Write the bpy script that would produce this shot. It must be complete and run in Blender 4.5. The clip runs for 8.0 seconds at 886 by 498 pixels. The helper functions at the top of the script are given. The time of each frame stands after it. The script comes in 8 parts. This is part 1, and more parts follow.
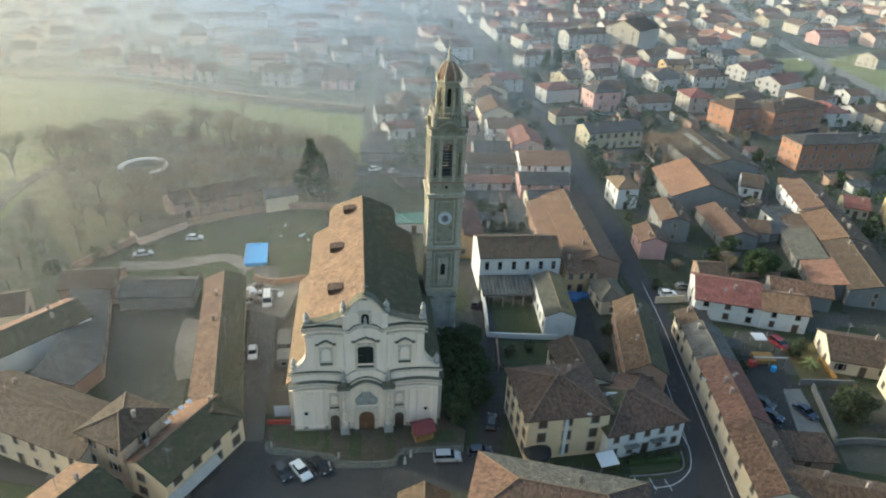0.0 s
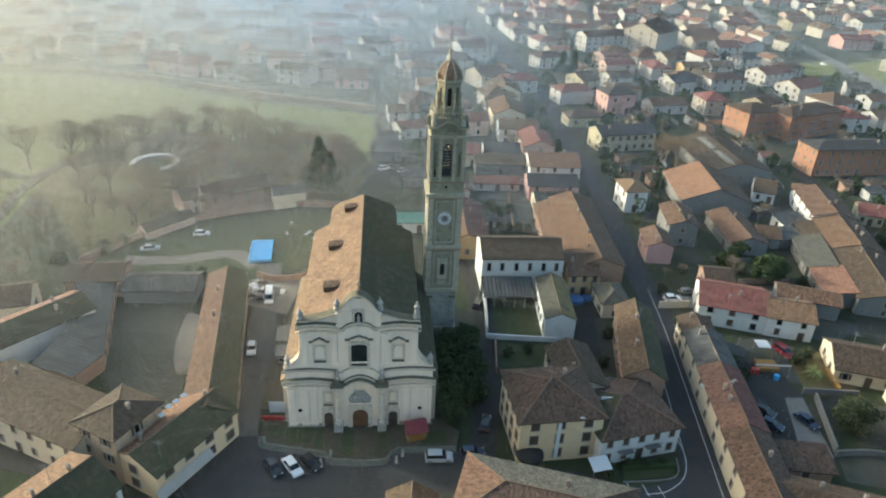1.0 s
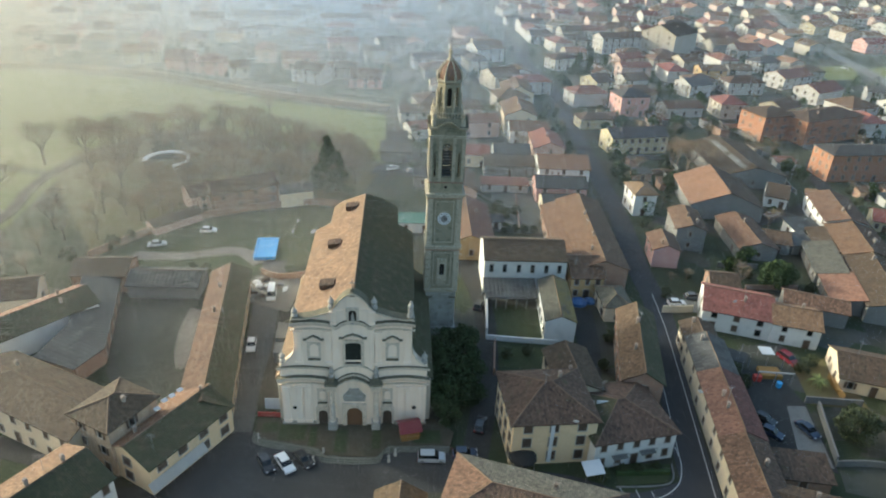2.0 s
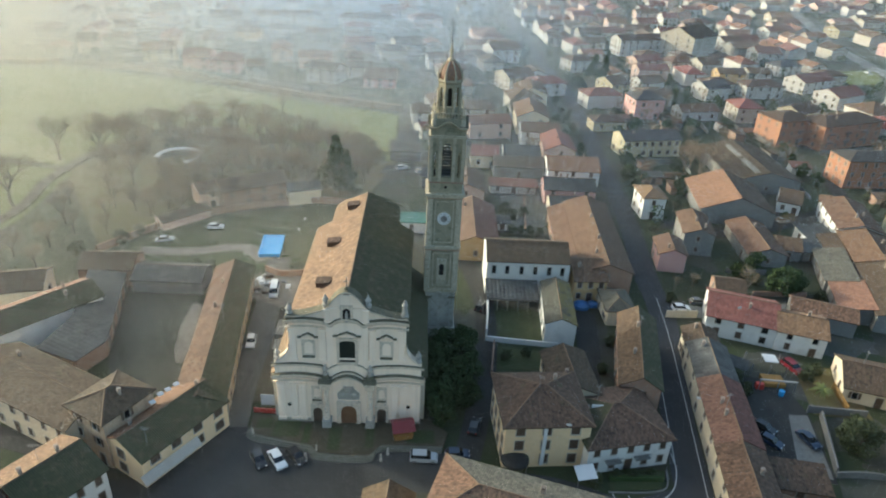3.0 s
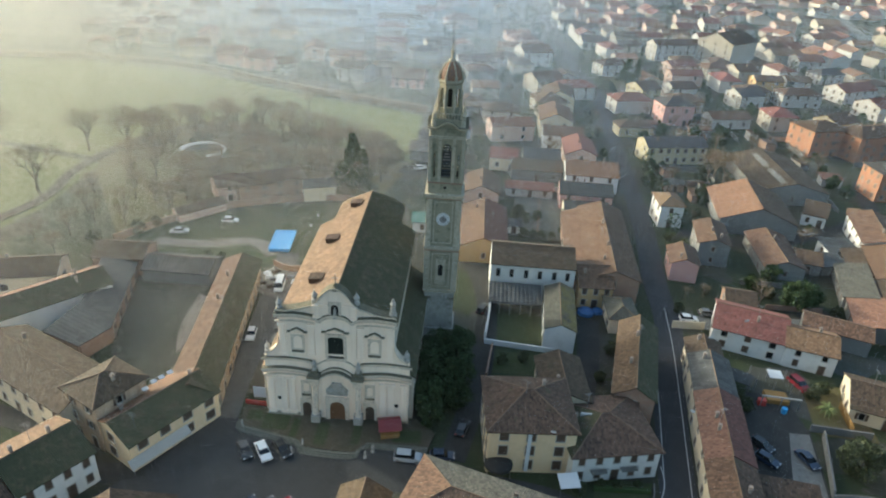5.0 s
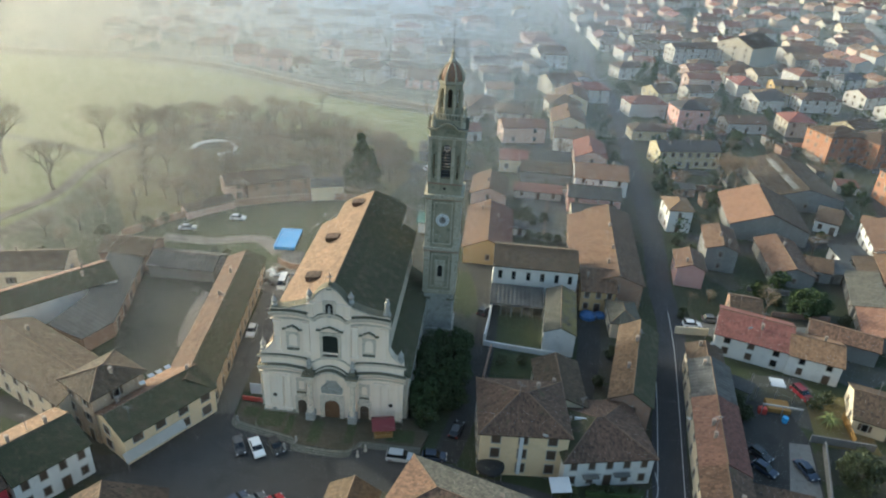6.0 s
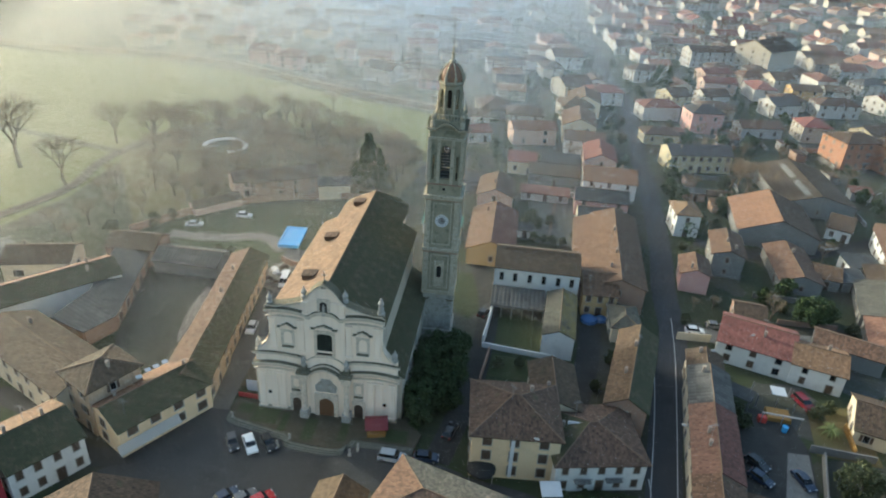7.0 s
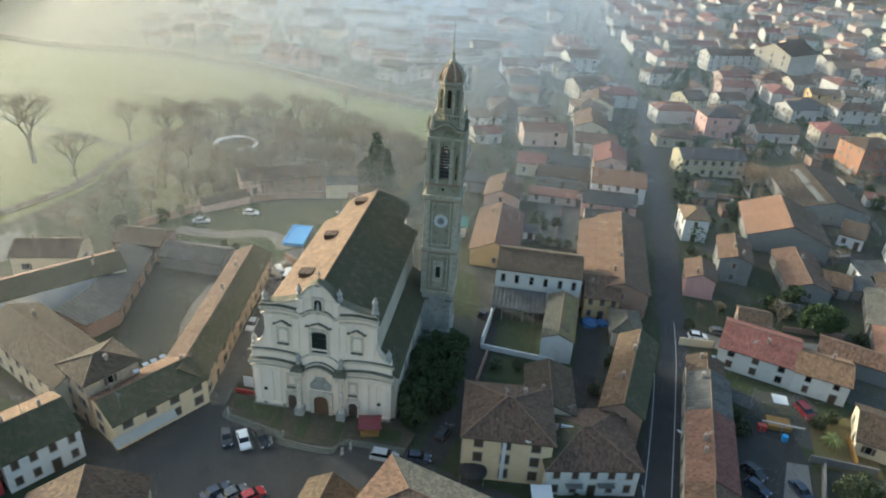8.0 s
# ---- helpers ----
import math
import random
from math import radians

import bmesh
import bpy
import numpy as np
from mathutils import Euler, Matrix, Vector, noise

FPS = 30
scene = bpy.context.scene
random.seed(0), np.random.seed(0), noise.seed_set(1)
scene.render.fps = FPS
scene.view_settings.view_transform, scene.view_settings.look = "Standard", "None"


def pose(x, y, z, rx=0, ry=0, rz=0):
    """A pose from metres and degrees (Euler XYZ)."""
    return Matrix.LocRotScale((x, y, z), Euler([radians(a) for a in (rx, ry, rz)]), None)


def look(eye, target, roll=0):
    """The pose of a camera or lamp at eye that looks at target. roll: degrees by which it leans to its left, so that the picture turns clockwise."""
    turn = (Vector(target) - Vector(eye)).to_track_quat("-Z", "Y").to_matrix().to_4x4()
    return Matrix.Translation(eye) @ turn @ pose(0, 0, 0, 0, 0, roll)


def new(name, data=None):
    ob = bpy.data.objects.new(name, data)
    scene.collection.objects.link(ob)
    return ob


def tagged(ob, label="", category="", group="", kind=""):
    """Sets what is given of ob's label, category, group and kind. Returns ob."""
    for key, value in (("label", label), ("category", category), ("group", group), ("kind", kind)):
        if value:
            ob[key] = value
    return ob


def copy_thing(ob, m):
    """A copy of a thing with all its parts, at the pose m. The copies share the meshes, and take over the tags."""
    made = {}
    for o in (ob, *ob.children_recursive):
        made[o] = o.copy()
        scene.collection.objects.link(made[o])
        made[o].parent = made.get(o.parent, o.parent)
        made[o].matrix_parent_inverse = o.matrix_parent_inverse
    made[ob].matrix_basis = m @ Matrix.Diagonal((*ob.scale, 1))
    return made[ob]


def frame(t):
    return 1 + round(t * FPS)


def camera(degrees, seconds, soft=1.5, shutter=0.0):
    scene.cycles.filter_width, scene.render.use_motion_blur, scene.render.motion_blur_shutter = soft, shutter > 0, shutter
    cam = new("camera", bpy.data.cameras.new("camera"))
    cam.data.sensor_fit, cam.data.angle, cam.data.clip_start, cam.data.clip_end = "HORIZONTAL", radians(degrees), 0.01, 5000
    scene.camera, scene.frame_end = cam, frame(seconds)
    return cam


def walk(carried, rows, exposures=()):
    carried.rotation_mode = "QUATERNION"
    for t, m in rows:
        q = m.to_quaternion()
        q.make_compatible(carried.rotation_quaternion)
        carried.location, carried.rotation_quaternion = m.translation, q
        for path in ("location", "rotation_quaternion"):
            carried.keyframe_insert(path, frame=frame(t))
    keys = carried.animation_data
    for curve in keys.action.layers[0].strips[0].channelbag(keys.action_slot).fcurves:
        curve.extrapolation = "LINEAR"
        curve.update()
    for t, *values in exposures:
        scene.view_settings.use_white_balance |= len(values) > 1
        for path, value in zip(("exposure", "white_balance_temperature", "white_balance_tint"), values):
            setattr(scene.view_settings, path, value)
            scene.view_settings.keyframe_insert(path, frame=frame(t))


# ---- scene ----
cam = camera(66.6, 8.0, soft=2.0)
PATH = [
    (0, (2.388, -1.991, 81.205), (2.331, -0.227, 80.264), 2.6),
    (0.5, (4.305, -1.812, 81.205), (4.219, -0.05, 80.263), 2.7),
    (1, (6.157, -1.598, 81.17), (6.043, 0.163, 80.228), 2.8),
    (1.5, (7.991, -1.408, 81.121), (7.849, 0.351, 80.18), 2.8),
    (3, (13.551, -0.532, 81.061), (13.324, 1.218, 80.119), 3.0),
    (3.5, (15.375, -0.216, 81.086), (15.119, 1.53, 80.145), 3.0),
    (4, (17.193, 0.099, 81.105), (16.91, 1.841, 80.163), 3.1),
    (4.5, (19.01, 0.505, 81.142), (18.7, 2.242, 80.199), 3.2),
    (6, (24.554, 1.847, 81.279), (24.159, 3.566, 80.336), 3.4),
    (6.5, (26.259, 2.312, 81.316), (25.839, 4.025, 80.374), 3.4),
    (7, (27.961, 2.902, 81.356), (27.515, 4.608, 80.413), 3.6),
    (7.5, (29.64, 3.46, 81.37), (29.168, 5.16, 80.427), 3.6),
    (8, (31.436, 4.139, 81.389), (30.937, 5.83, 80.445), 3.7),
]
walk(cam, [(t, look(eye, target, roll)) for t, eye, target, roll in PATH], exposures=[(0.0, 1.34, 5900, -2), (8.0, 1.34, 5900, -2)])

# ---- sky and sun: low winter sun from the far left, thin haze ----
SUN_FROM = Vector((-1.0, 0.34, 0.0)).normalized()
SUN_UP = radians(13)
world = bpy.data.worlds.new("sky")
scene.world = world
world.use_nodes = True
wn = world.node_tree
sky = wn.nodes.new("ShaderNodeTexSky")
sky.sky_type = "NISHITA"
sky.sun_disc = False
sky.sun_elevation = SUN_UP
sky.sun_rotation = math.atan2(SUN_FROM.x, SUN_FROM.y)
sky.altitude = 60
sky.air_density, sky.dust_density, sky.ozone_density = 1.0, 5.0, 1.0
wn.nodes["Background"].inputs["Strength"].default_value = 0.15
wn.links.new(sky.outputs["Color"], wn.nodes["Background"].inputs["Color"])
sun = new("sun", bpy.data.lights.new("sun", "SUN"))
sun.data.energy, sun.data.angle, sun.data.color = 1.65, radians(0.8), (1.0, 0.92, 0.79)
to_sun = SUN_FROM * math.cos(SUN_UP) + Vector((0, 0, math.sin(SUN_UP)))
sun.matrix_world = look(to_sun * 200, (0, 0, 0))


# ---- materials ----
def nodes_of(name):
    m = bpy.data.materials.new(name)
    m.use_nodes = True
    return m, m.node_tree, m.node_tree.nodes["Principled BSDF"]


def noise_fac(nt, coord, scale, detail, lo, hi):
    n = nt.nodes.new("ShaderNodeTexNoise")
    n.inputs["Scale"].default_value, n.inputs["Detail"].default_value = scale, detail
    nt.links.new(coord, n.inputs["Vector"])
    r = nt.nodes.new("ShaderNodeMapRange")
    r.inputs["From Min"].default_value, r.inputs["From Max"].default_value = lo, hi
    nt.links.new(n.outputs["Fac"], r.inputs["Value"])
    return r.outputs["Result"]


def mix(nt, fac, a, b, mode="MIX"):
    x = nt.nodes.new("ShaderNodeMix")
    x.data_type, x.blend_type = "RGBA", mode
    for key, v in ((0, fac), (6, a), (7, b)):
        if isinstance(v, (int, float)):
            x.inputs[key].default_value = v
        elif isinstance(v, tuple):
            x.inputs[key].default_value = (*v, 1)
        else:
            nt.links.new(v, x.inputs[key])
    return x.outputs[2]


def math_node(nt, op, a, b=0.0):
    n = nt.nodes.new("ShaderNodeMath")
    n.operation = op
    for i, v in enumerate((a, b)):
        if isinstance(v, (int, float)):
            n.inputs[i].default_value = v
        else:
            nt.links.new(v, n.inputs[i])
    return n.outputs[0]


def bump(nt, bsdf, height, strength, dist):
    b = nt.nodes.new("ShaderNodeBump")
    b.inputs["Strength"].default_value, b.inputs["Distance"].default_value = strength, dist
    nt.links.new(height, b.inputs["Height"])
    nt.links.new(b.outputs["Normal"], bsdf.inputs["Normal"])


def coords(nt, space="Object"):
    return nt.nodes.new("ShaderNodeTexCoord").outputs[space]


def grainy(name, c1, c2, big=0.15, fine=3.0, rough=0.9, relief=0.3, tint=0.0, stain=None, space="Object", metal=0.0):
    """Two colours mixed at two scales, with fine relief; tint: how much each object differs; stain: a third colour in patches."""
    m, nt, b = nodes_of(name)
    co = coords(nt, space)
    f1 = noise_fac(nt, co, big, 4, 0.35, 0.65)
    f2 = noise_fac(nt, co, fine, 5, 0.3, 0.7)
    col = mix(nt, math_node(nt, "ADD", math_node(nt, "MULTIPLY", f1, 0.55), math_node(nt, "MULTIPLY", f2, 0.45)), c1, c2)
    if stain:
        f3 = noise_fac(nt, co, big * 3.1, 6, 0.52, 0.68)
        col = mix(nt, math_node(nt, "MULTIPLY", f3, 0.7), col, stain)
    if tint:
        oi = nt.nodes.new("ShaderNodeObjectInfo")
        hs = nt.nodes.new("ShaderNodeHueSaturation")
        v = math_node(nt, "ADD", math_node(nt, "MULTIPLY", oi.outputs["Random"], tint), 1 - tint / 2)
        nt.links.new(v, hs.inputs["Value"])
        nt.links.new(col, hs.inputs["Color"])
        col = hs.outputs["Color"]
    nt.links.new(col, b.inputs["Base Color"])
    b.inputs["Roughness"].default_value, b.inputs["Metallic"].default_value = rough, metal
    if relief:
        bump(nt, b, f2, relief, 0.05)
    return m


def tiled(name, colours, moss=0.0, moss_colour=(0.07, 0.075, 0.035), tint=0.35, row=0.3, course=0.5, lichen=0.0, wear=0.7):
    """Roof of curved clay tiles: rows up the slope by the roof's own coordinates, each tile of its own shade, moss and lichen in patches."""
    m, nt, b = nodes_of(name)
    uv = coords(nt, "UV")
    sep = nt.nodes.new("ShaderNodeSeparateXYZ")
    nt.links.new(uv, sep.inputs[0])
    u, v = math_node(nt, "DIVIDE", sep.outputs["X"], row), math_node(nt, "DIVIDE", sep.outputs["Y"], course)
    cell = nt.nodes.new("ShaderNodeCombineXYZ")
    nt.links.new(math_node(nt, "FLOOR", u), cell.inputs[0])
    nt.links.new(math_node(nt, "FLOOR", v), cell.inputs[1])
    wnode = nt.nodes.new("ShaderNodeTexWhiteNoise")
    wnode.noise_dimensions = "2D"
    nt.links.new(cell.outputs[0], wnode.inputs["Vector"])
    ramp = nt.nodes.new("ShaderNodeValToRGB")
    while len(ramp.color_ramp.elements) < len(colours):
        ramp.color_ramp.elements.new(0.5)
    grade = [0.62, 1.05, 1.42, 0.8] if len(colours) == 4 else [0.65, 1.4, 0.9]
    for i, c in enumerate(colours):
        ramp.color_ramp.elements[i].position = i / (len(colours) - 1)
        ramp.color_ramp.elements[i].color = (*(min(0.8, v * grade[i]) for v in c), 1)
    nt.links.new(wnode.outputs["Value"], ramp.inputs["Fac"])
    co = coords(nt, "Object")
    patch = noise_fac(nt, co, 0.35, 5, 0.3, 0.72)
    old = mix(nt, math_node(nt, "MULTIPLY", patch, 0.6 * wear), ramp.outputs["Color"], tuple(c * 0.5 for c in colours[0]))
    speck = noise_fac(nt, co, 2.4, 4, 0.38, 0.62)
    old = mix(nt, math_node(nt, "MULTIPLY", speck, 0.55 * wear), old, tuple(min(1, c * 1.35) for c in colours[-2]))
    speck = noise_fac(nt, co, 1.9, 6, 0.48, 0.68)
    old = mix(nt, math_node(nt, "MULTIPLY", speck, 0.62 * wear), old, tuple(c * 0.38 for c in colours[0]))
    streak = nt.nodes.new("ShaderNodeMapping")
    streak.inputs["Scale"].default_value = (1.6, 0.12, 1)
    nt.links.new(uv, streak.inputs["Vector"])
    sf = noise_fac(nt, streak.outputs[0], 1.0, 3, 0.45, 0.75)
    col = mix(nt, math_node(nt, "MULTIPLY", sf, 0.4), old, tuple(c * 0.5 + 0.02 for c in colours[0]))
    if moss:
        mf = noise_fac(nt, co, 0.8, 6, 0.72 - 0.5 * moss, 0.82 - 0.4 * moss)
        col = mix(nt, math_node(nt, "MULTIPLY", mf, min(0.9, 0.4 + moss * 0.5)), col, moss_colour)
    if lichen:
        lf = noise_fac(nt, co, 0.9, 6, 0.38, 0.58)
        col = mix(nt, math_node(nt, "MULTIPLY", lf, lichen), col, (0.30, 0.22, 0.05))
    oi = nt.nodes.new("ShaderNodeObjectInfo")
    hs = nt.nodes.new("ShaderNodeHueSaturation")
    nt.links.new(math_node(nt, "ADD", math_node(nt, "MULTIPLY", oi.outputs["Random"], tint), 1 - tint / 2), hs.inputs["Value"])
    nt.links.new(math_node(nt, "ADD", math_node(nt, "MULTIPLY", oi.outputs["Random"], -0.025), 0.5125), hs.inputs["Hue"])
    nt.links.new(col, hs.inputs["Color"])
    nt.links.new(hs.outputs["Color"], b.inputs["Base Color"])
    b.inputs["Roughness"].default_value = 0.85
    wave = math_node(nt, "ABSOLUTE", math_node(nt, "SINE", math_node(nt, "MULTIPLY", u, math.pi)))
    step = math_node(nt, "FRACT", v)
    bump(nt, b, math_node(nt, "ADD", wave, math_node(nt, "MULTIPLY", step, -0.4)), 0.7, 0.08)
    return m


def plaster(name, c, dirt=0.5, tint=0.1, rough=0.9):
    return grainy(name, c, tuple(v * 0.86 for v in c), 0.22, 5, rough, 0.12, tint, tuple(v * (1 - 0.45 * dirt) for v in c))


def streaked(name, c, dark, amount):
    """Old stucco: blotches, fine grain and long rain streaks down the wall."""
    m, nt, b = nodes_of(name)
    co = coords(nt)
    run = nt.nodes.new("ShaderNodeMapping")
    run.inputs["Scale"].default_value = (1.5, 1.5, 0.09)
    nt.links.new(co, run.inputs["Vector"])
    blot, grain = noise_fac(nt, co, 0.35, 5, 0.42, 0.72), noise_fac(nt, co, 5.0, 5, 0.3, 0.7)
    rain = noise_fac(nt, run.outputs[0], 1.0, 5, 0.50, 0.74)
    col = mix(nt, math_node(nt, "MULTIPLY", blot, 0.45 * amount), c, tuple(v * k for v, k in zip(c, (0.80, 0.74, 0.68))))
    col = mix(nt, math_node(nt, "MULTIPLY", rain, 0.6 * amount), col, dark)
    col = mix(nt, math_node(nt, "MULTIPLY", grain, 0.14), col, tuple(v * 0.8 for v in c))
    nt.links.new(col, b.inputs["Base Color"])
    b.inputs["Roughness"].default_value = 0.9
    bump(nt, b, grain, 0.12, 0.05)
    return m


# Bright clays double as sunlit slopes, dark browns and moss as shaded ones.
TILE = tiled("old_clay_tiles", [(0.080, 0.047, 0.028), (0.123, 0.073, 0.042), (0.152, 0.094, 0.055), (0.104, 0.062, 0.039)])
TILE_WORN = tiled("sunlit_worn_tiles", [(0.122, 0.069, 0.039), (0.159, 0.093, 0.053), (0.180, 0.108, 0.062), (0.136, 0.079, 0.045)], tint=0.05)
TILE_DARK = tiled("weathered_shaded_brown_tiles", [(0.058, 0.037, 0.024), (0.088, 0.054, 0.035), (0.108, 0.071, 0.045), (0.066, 0.044, 0.030)], 0.25)
TILE_WARM = tiled("sunlit_warm_clay_tiles", [(0.180, 0.113, 0.062), (0.212, 0.138, 0.077), (0.230, 0.153, 0.088), (0.196, 0.125, 0.070)], tint=0.15)
TILE_RED = tiled("red_clay_tiles", [(0.167, 0.066, 0.050), (0.196, 0.081, 0.061), (0.221, 0.100, 0.074)], tint=0.2)
TILE_ORANGE = tiled("new_sunlit_orange_tiles", [(0.224, 0.116, 0.069), (0.270, 0.150, 0.091), (0.193, 0.092, 0.055)], tint=0.2)
TILE_MOSS = tiled("mossy_shaded_tiles", [(0.074, 0.063, 0.036), (0.102, 0.081, 0.046), (0.062, 0.054, 0.031)], 0.75, (0.047, 0.053, 0.022))
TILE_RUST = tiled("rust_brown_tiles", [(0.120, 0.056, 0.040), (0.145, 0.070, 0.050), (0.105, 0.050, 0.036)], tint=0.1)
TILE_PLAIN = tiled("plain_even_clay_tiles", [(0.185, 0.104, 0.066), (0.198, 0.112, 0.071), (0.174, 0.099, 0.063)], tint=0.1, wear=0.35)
TILE_LICHEN = tiled("lichen_covered_tiles", [(0.119, 0.097, 0.069), (0.167, 0.134, 0.089), (0.098, 0.082, 0.060)], 0.35, (0.071, 0.071, 0.032), lichen=0.5)
TILE_GREY = tiled("grey_fibre_sheets", [(0.065, 0.065, 0.062), (0.080, 0.079, 0.075), (0.055, 0.055, 0.054)], 0.2, row=0.9, course=2.4)
TILE_SLATE = tiled("dark_slate_tiles", [(0.053, 0.050, 0.050), (0.075, 0.069, 0.068), (0.092, 0.086, 0.078)], 0.1)
TILE_GREEN = tiled("green_grey_old_tiles", [(0.093, 0.087, 0.070), (0.127, 0.117, 0.091), (0.073, 0.069, 0.055)], 0.4, (0.054, 0.058, 0.040))
CHIMNEY = grainy("sooty_chimney_render", (0.36, 0.31, 0.26), (0.25, 0.20, 0.165), 0.9, 5, 0.9, 0.3, 0.3)
CAP = grainy("ridge_caps", (0.198, 0.140, 0.095), (0.135, 0.090, 0.063), 0.4, 4, 0.9, 0.3, 0.2)

WHITE = plaster("white_plaster", (0.715, 0.705, 0.676))
OFFWHITE = plaster("dull_white_plaster", (0.50, 0.48, 0.45))
BEIGE = plaster("dull_beige_plaster", (0.44, 0.40, 0.335))
CREAM = plaster("cream_plaster", (0.680, 0.583, 0.428))
STRAW = plaster("straw_yellow_plaster", (0.82, 0.635, 0.40), 0.4)
YELLOW = plaster("yellow_plaster", (0.48, 0.42, 0.28))
OCHRE = plaster("ochre_plaster", (0.558, 0.378, 0.180))
PINK = plaster("pink_plaster", (0.598, 0.354, 0.317))
SALMON = plaster("salmon_plaster", (0.552, 0.405, 0.338))
ORANGE = plaster("orange_brick", (0.37, 0.185, 0.11))
OLDWALL = streaked("worn_beige_plaster", (0.47, 0.36, 0.255), (0.26, 0.20, 0.15), 1.0)
GREY = plaster("grey_render", (0.215, 0.21, 0.20))
BRICK = grainy("old_brick", (0.275, 0.161, 0.115), (0.352, 0.237, 0.168), 0.5, 6, 0.92, 0.4, 0.15, (0.260, 0.207, 0.168))
REDWALL = plaster("crimson_wall", (0.42, 0.045, 0.06))
CHURCH = streaked("church_plaster", (0.97, 0.825, 0.68), (0.56, 0.47, 0.36), 0.5)
CHURCH_TRIM = grainy("weathered_stucco_trim", (0.759, 0.648, 0.520), (0.575, 0.497, 0.400), 0.8, 5, 0.9, 0.25, 0.05, (0.345, 0.302, 0.240))
FLANK = streaked("grey_weathered_flank_plaster", (0.50, 0.45, 0.37), (0.24, 0.22, 0.17), 1.0)
DAMP = streaked("damp_stained_plinth", (0.40, 0.35, 0.28), (0.14, 0.135, 0.10), 1.2)
LEAD = grainy("weathered_cornice_top", (0.150, 0.138, 0.098), (0.090, 0.088, 0.062), 0.9, 6, 0.95, 0.3, 0.1, (0.205, 0.172, 0.105))
TOWER = grainy("lichened_tower_stone", (0.368, 0.327, 0.235), (0.248, 0.230, 0.166), 0.35, 4, 0.92, 0.5, 0.08, (0.138, 0.143, 0.092))
TOWER_TRIM = grainy("pale_tower_trim", (0.52, 0.46, 0.355), (0.37, 0.335, 0.255), 0.6, 4, 0.92, 0.4, 0.08, (0.20, 0.195, 0.135))
TOWER_BASE = grainy("grey_rendered_tower_base", (0.400, 0.388, 0.352), (0.296, 0.288, 0.260), 0.4, 4, 0.92, 0.3, 0.05, (0.192, 0.188, 0.152))
COPPER = grainy("rusty_metal_dome", (0.33, 0.16, 0.085), (0.22, 0.14, 0.10), 0.7, 5, 0.6, 0.3, 0.1, (0.38, 0.22, 0.10))
STONE = grainy("grey_stone", (0.42, 0.40, 0.36), (0.32, 0.30, 0.27), 0.6, 5, 0.85, 0.3, 0.1)
CONCRETE = grainy("pale_concrete", (0.206, 0.201, 0.185), (0.161, 0.157, 0.147), 0.3, 4, 0.9, 0.2, 0.1, (0.117, 0.113, 0.103))
ASPHALT = grainy("asphalt", (0.039, 0.039, 0.041), (0.055, 0.055, 0.058), 0.06, 2.5, 0.85, 0.25, 0, (0.031, 0.031, 0.032))
SQUARE_ASPHALT = grainy("greying_asphalt", (0.042, 0.042, 0.041), (0.057, 0.056, 0.054), 0.06, 2.5, 0.85, 0.25, 0, (0.034, 0.034, 0.034))
OLD_ASPHALT = grainy("worn_asphalt", (0.034, 0.033, 0.031), (0.048, 0.046, 0.042), 0.08, 2.0, 0.9, 0.25, 0, (0.028, 0.027, 0.026))
GRAVEL = grainy("pale_gravel", (0.240, 0.220, 0.188), (0.176, 0.160, 0.136), 0.12, 4, 0.95, 0.5, 0, (0.136, 0.120, 0.092))
COBBLE = grainy("grassy_cobbles", (0.066, 0.066, 0.048), (0.092, 0.090, 0.070), 0.09, 6, 0.92, 0.6, 0, (0.046, 0.056, 0.028))
MOSSY_COBBLE = grainy("mossy_dark_cobbles", (0.088, 0.070, 0.046), (0.060, 0.056, 0.033), 0.25, 5, 0.92, 0.6, 0, (0.104, 0.086, 0.060))
PALE_LANE = grainy("dusty_pale_lane", (0.132, 0.127, 0.116), (0.102, 0.098, 0.089), 0.1, 3, 0.92, 0.3, 0, (0.080, 0.075, 0.066))
DIRT = grainy("bare_earth", (0.130, 0.107, 0.075), (0.088, 0.078, 0.052), 0.09, 2.5, 0.95, 0.5, 0, (0.065, 0.075, 0.033))
GRASS = grainy("winter_grass", (0.105, 0.108, 0.034), (0.148, 0.112, 0.056), 0.05, 1.2, 0.95, 0.6, 0, (0.110, 0.080, 0.044))
BRUSH = grainy("ochre_brushwood", (0.215, 0.150, 0.085), (0.130, 0.105, 0.060), 0.05, 2, 0.95, 0.0, 0)
LAWN = grainy("clipped_lawn", (0.042, 0.062, 0.018), (0.059, 0.065, 0.028), 0.2, 3, 0.95, 0.6, 0, (0.067, 0.065, 0.033))
FIELD = grainy("green_field", (0.138, 0.164, 0.038), (0.175, 0.180, 0.062), 0.018, 1.2, 0.95, 0.5, 0, (0.150, 0.150, 0.060))


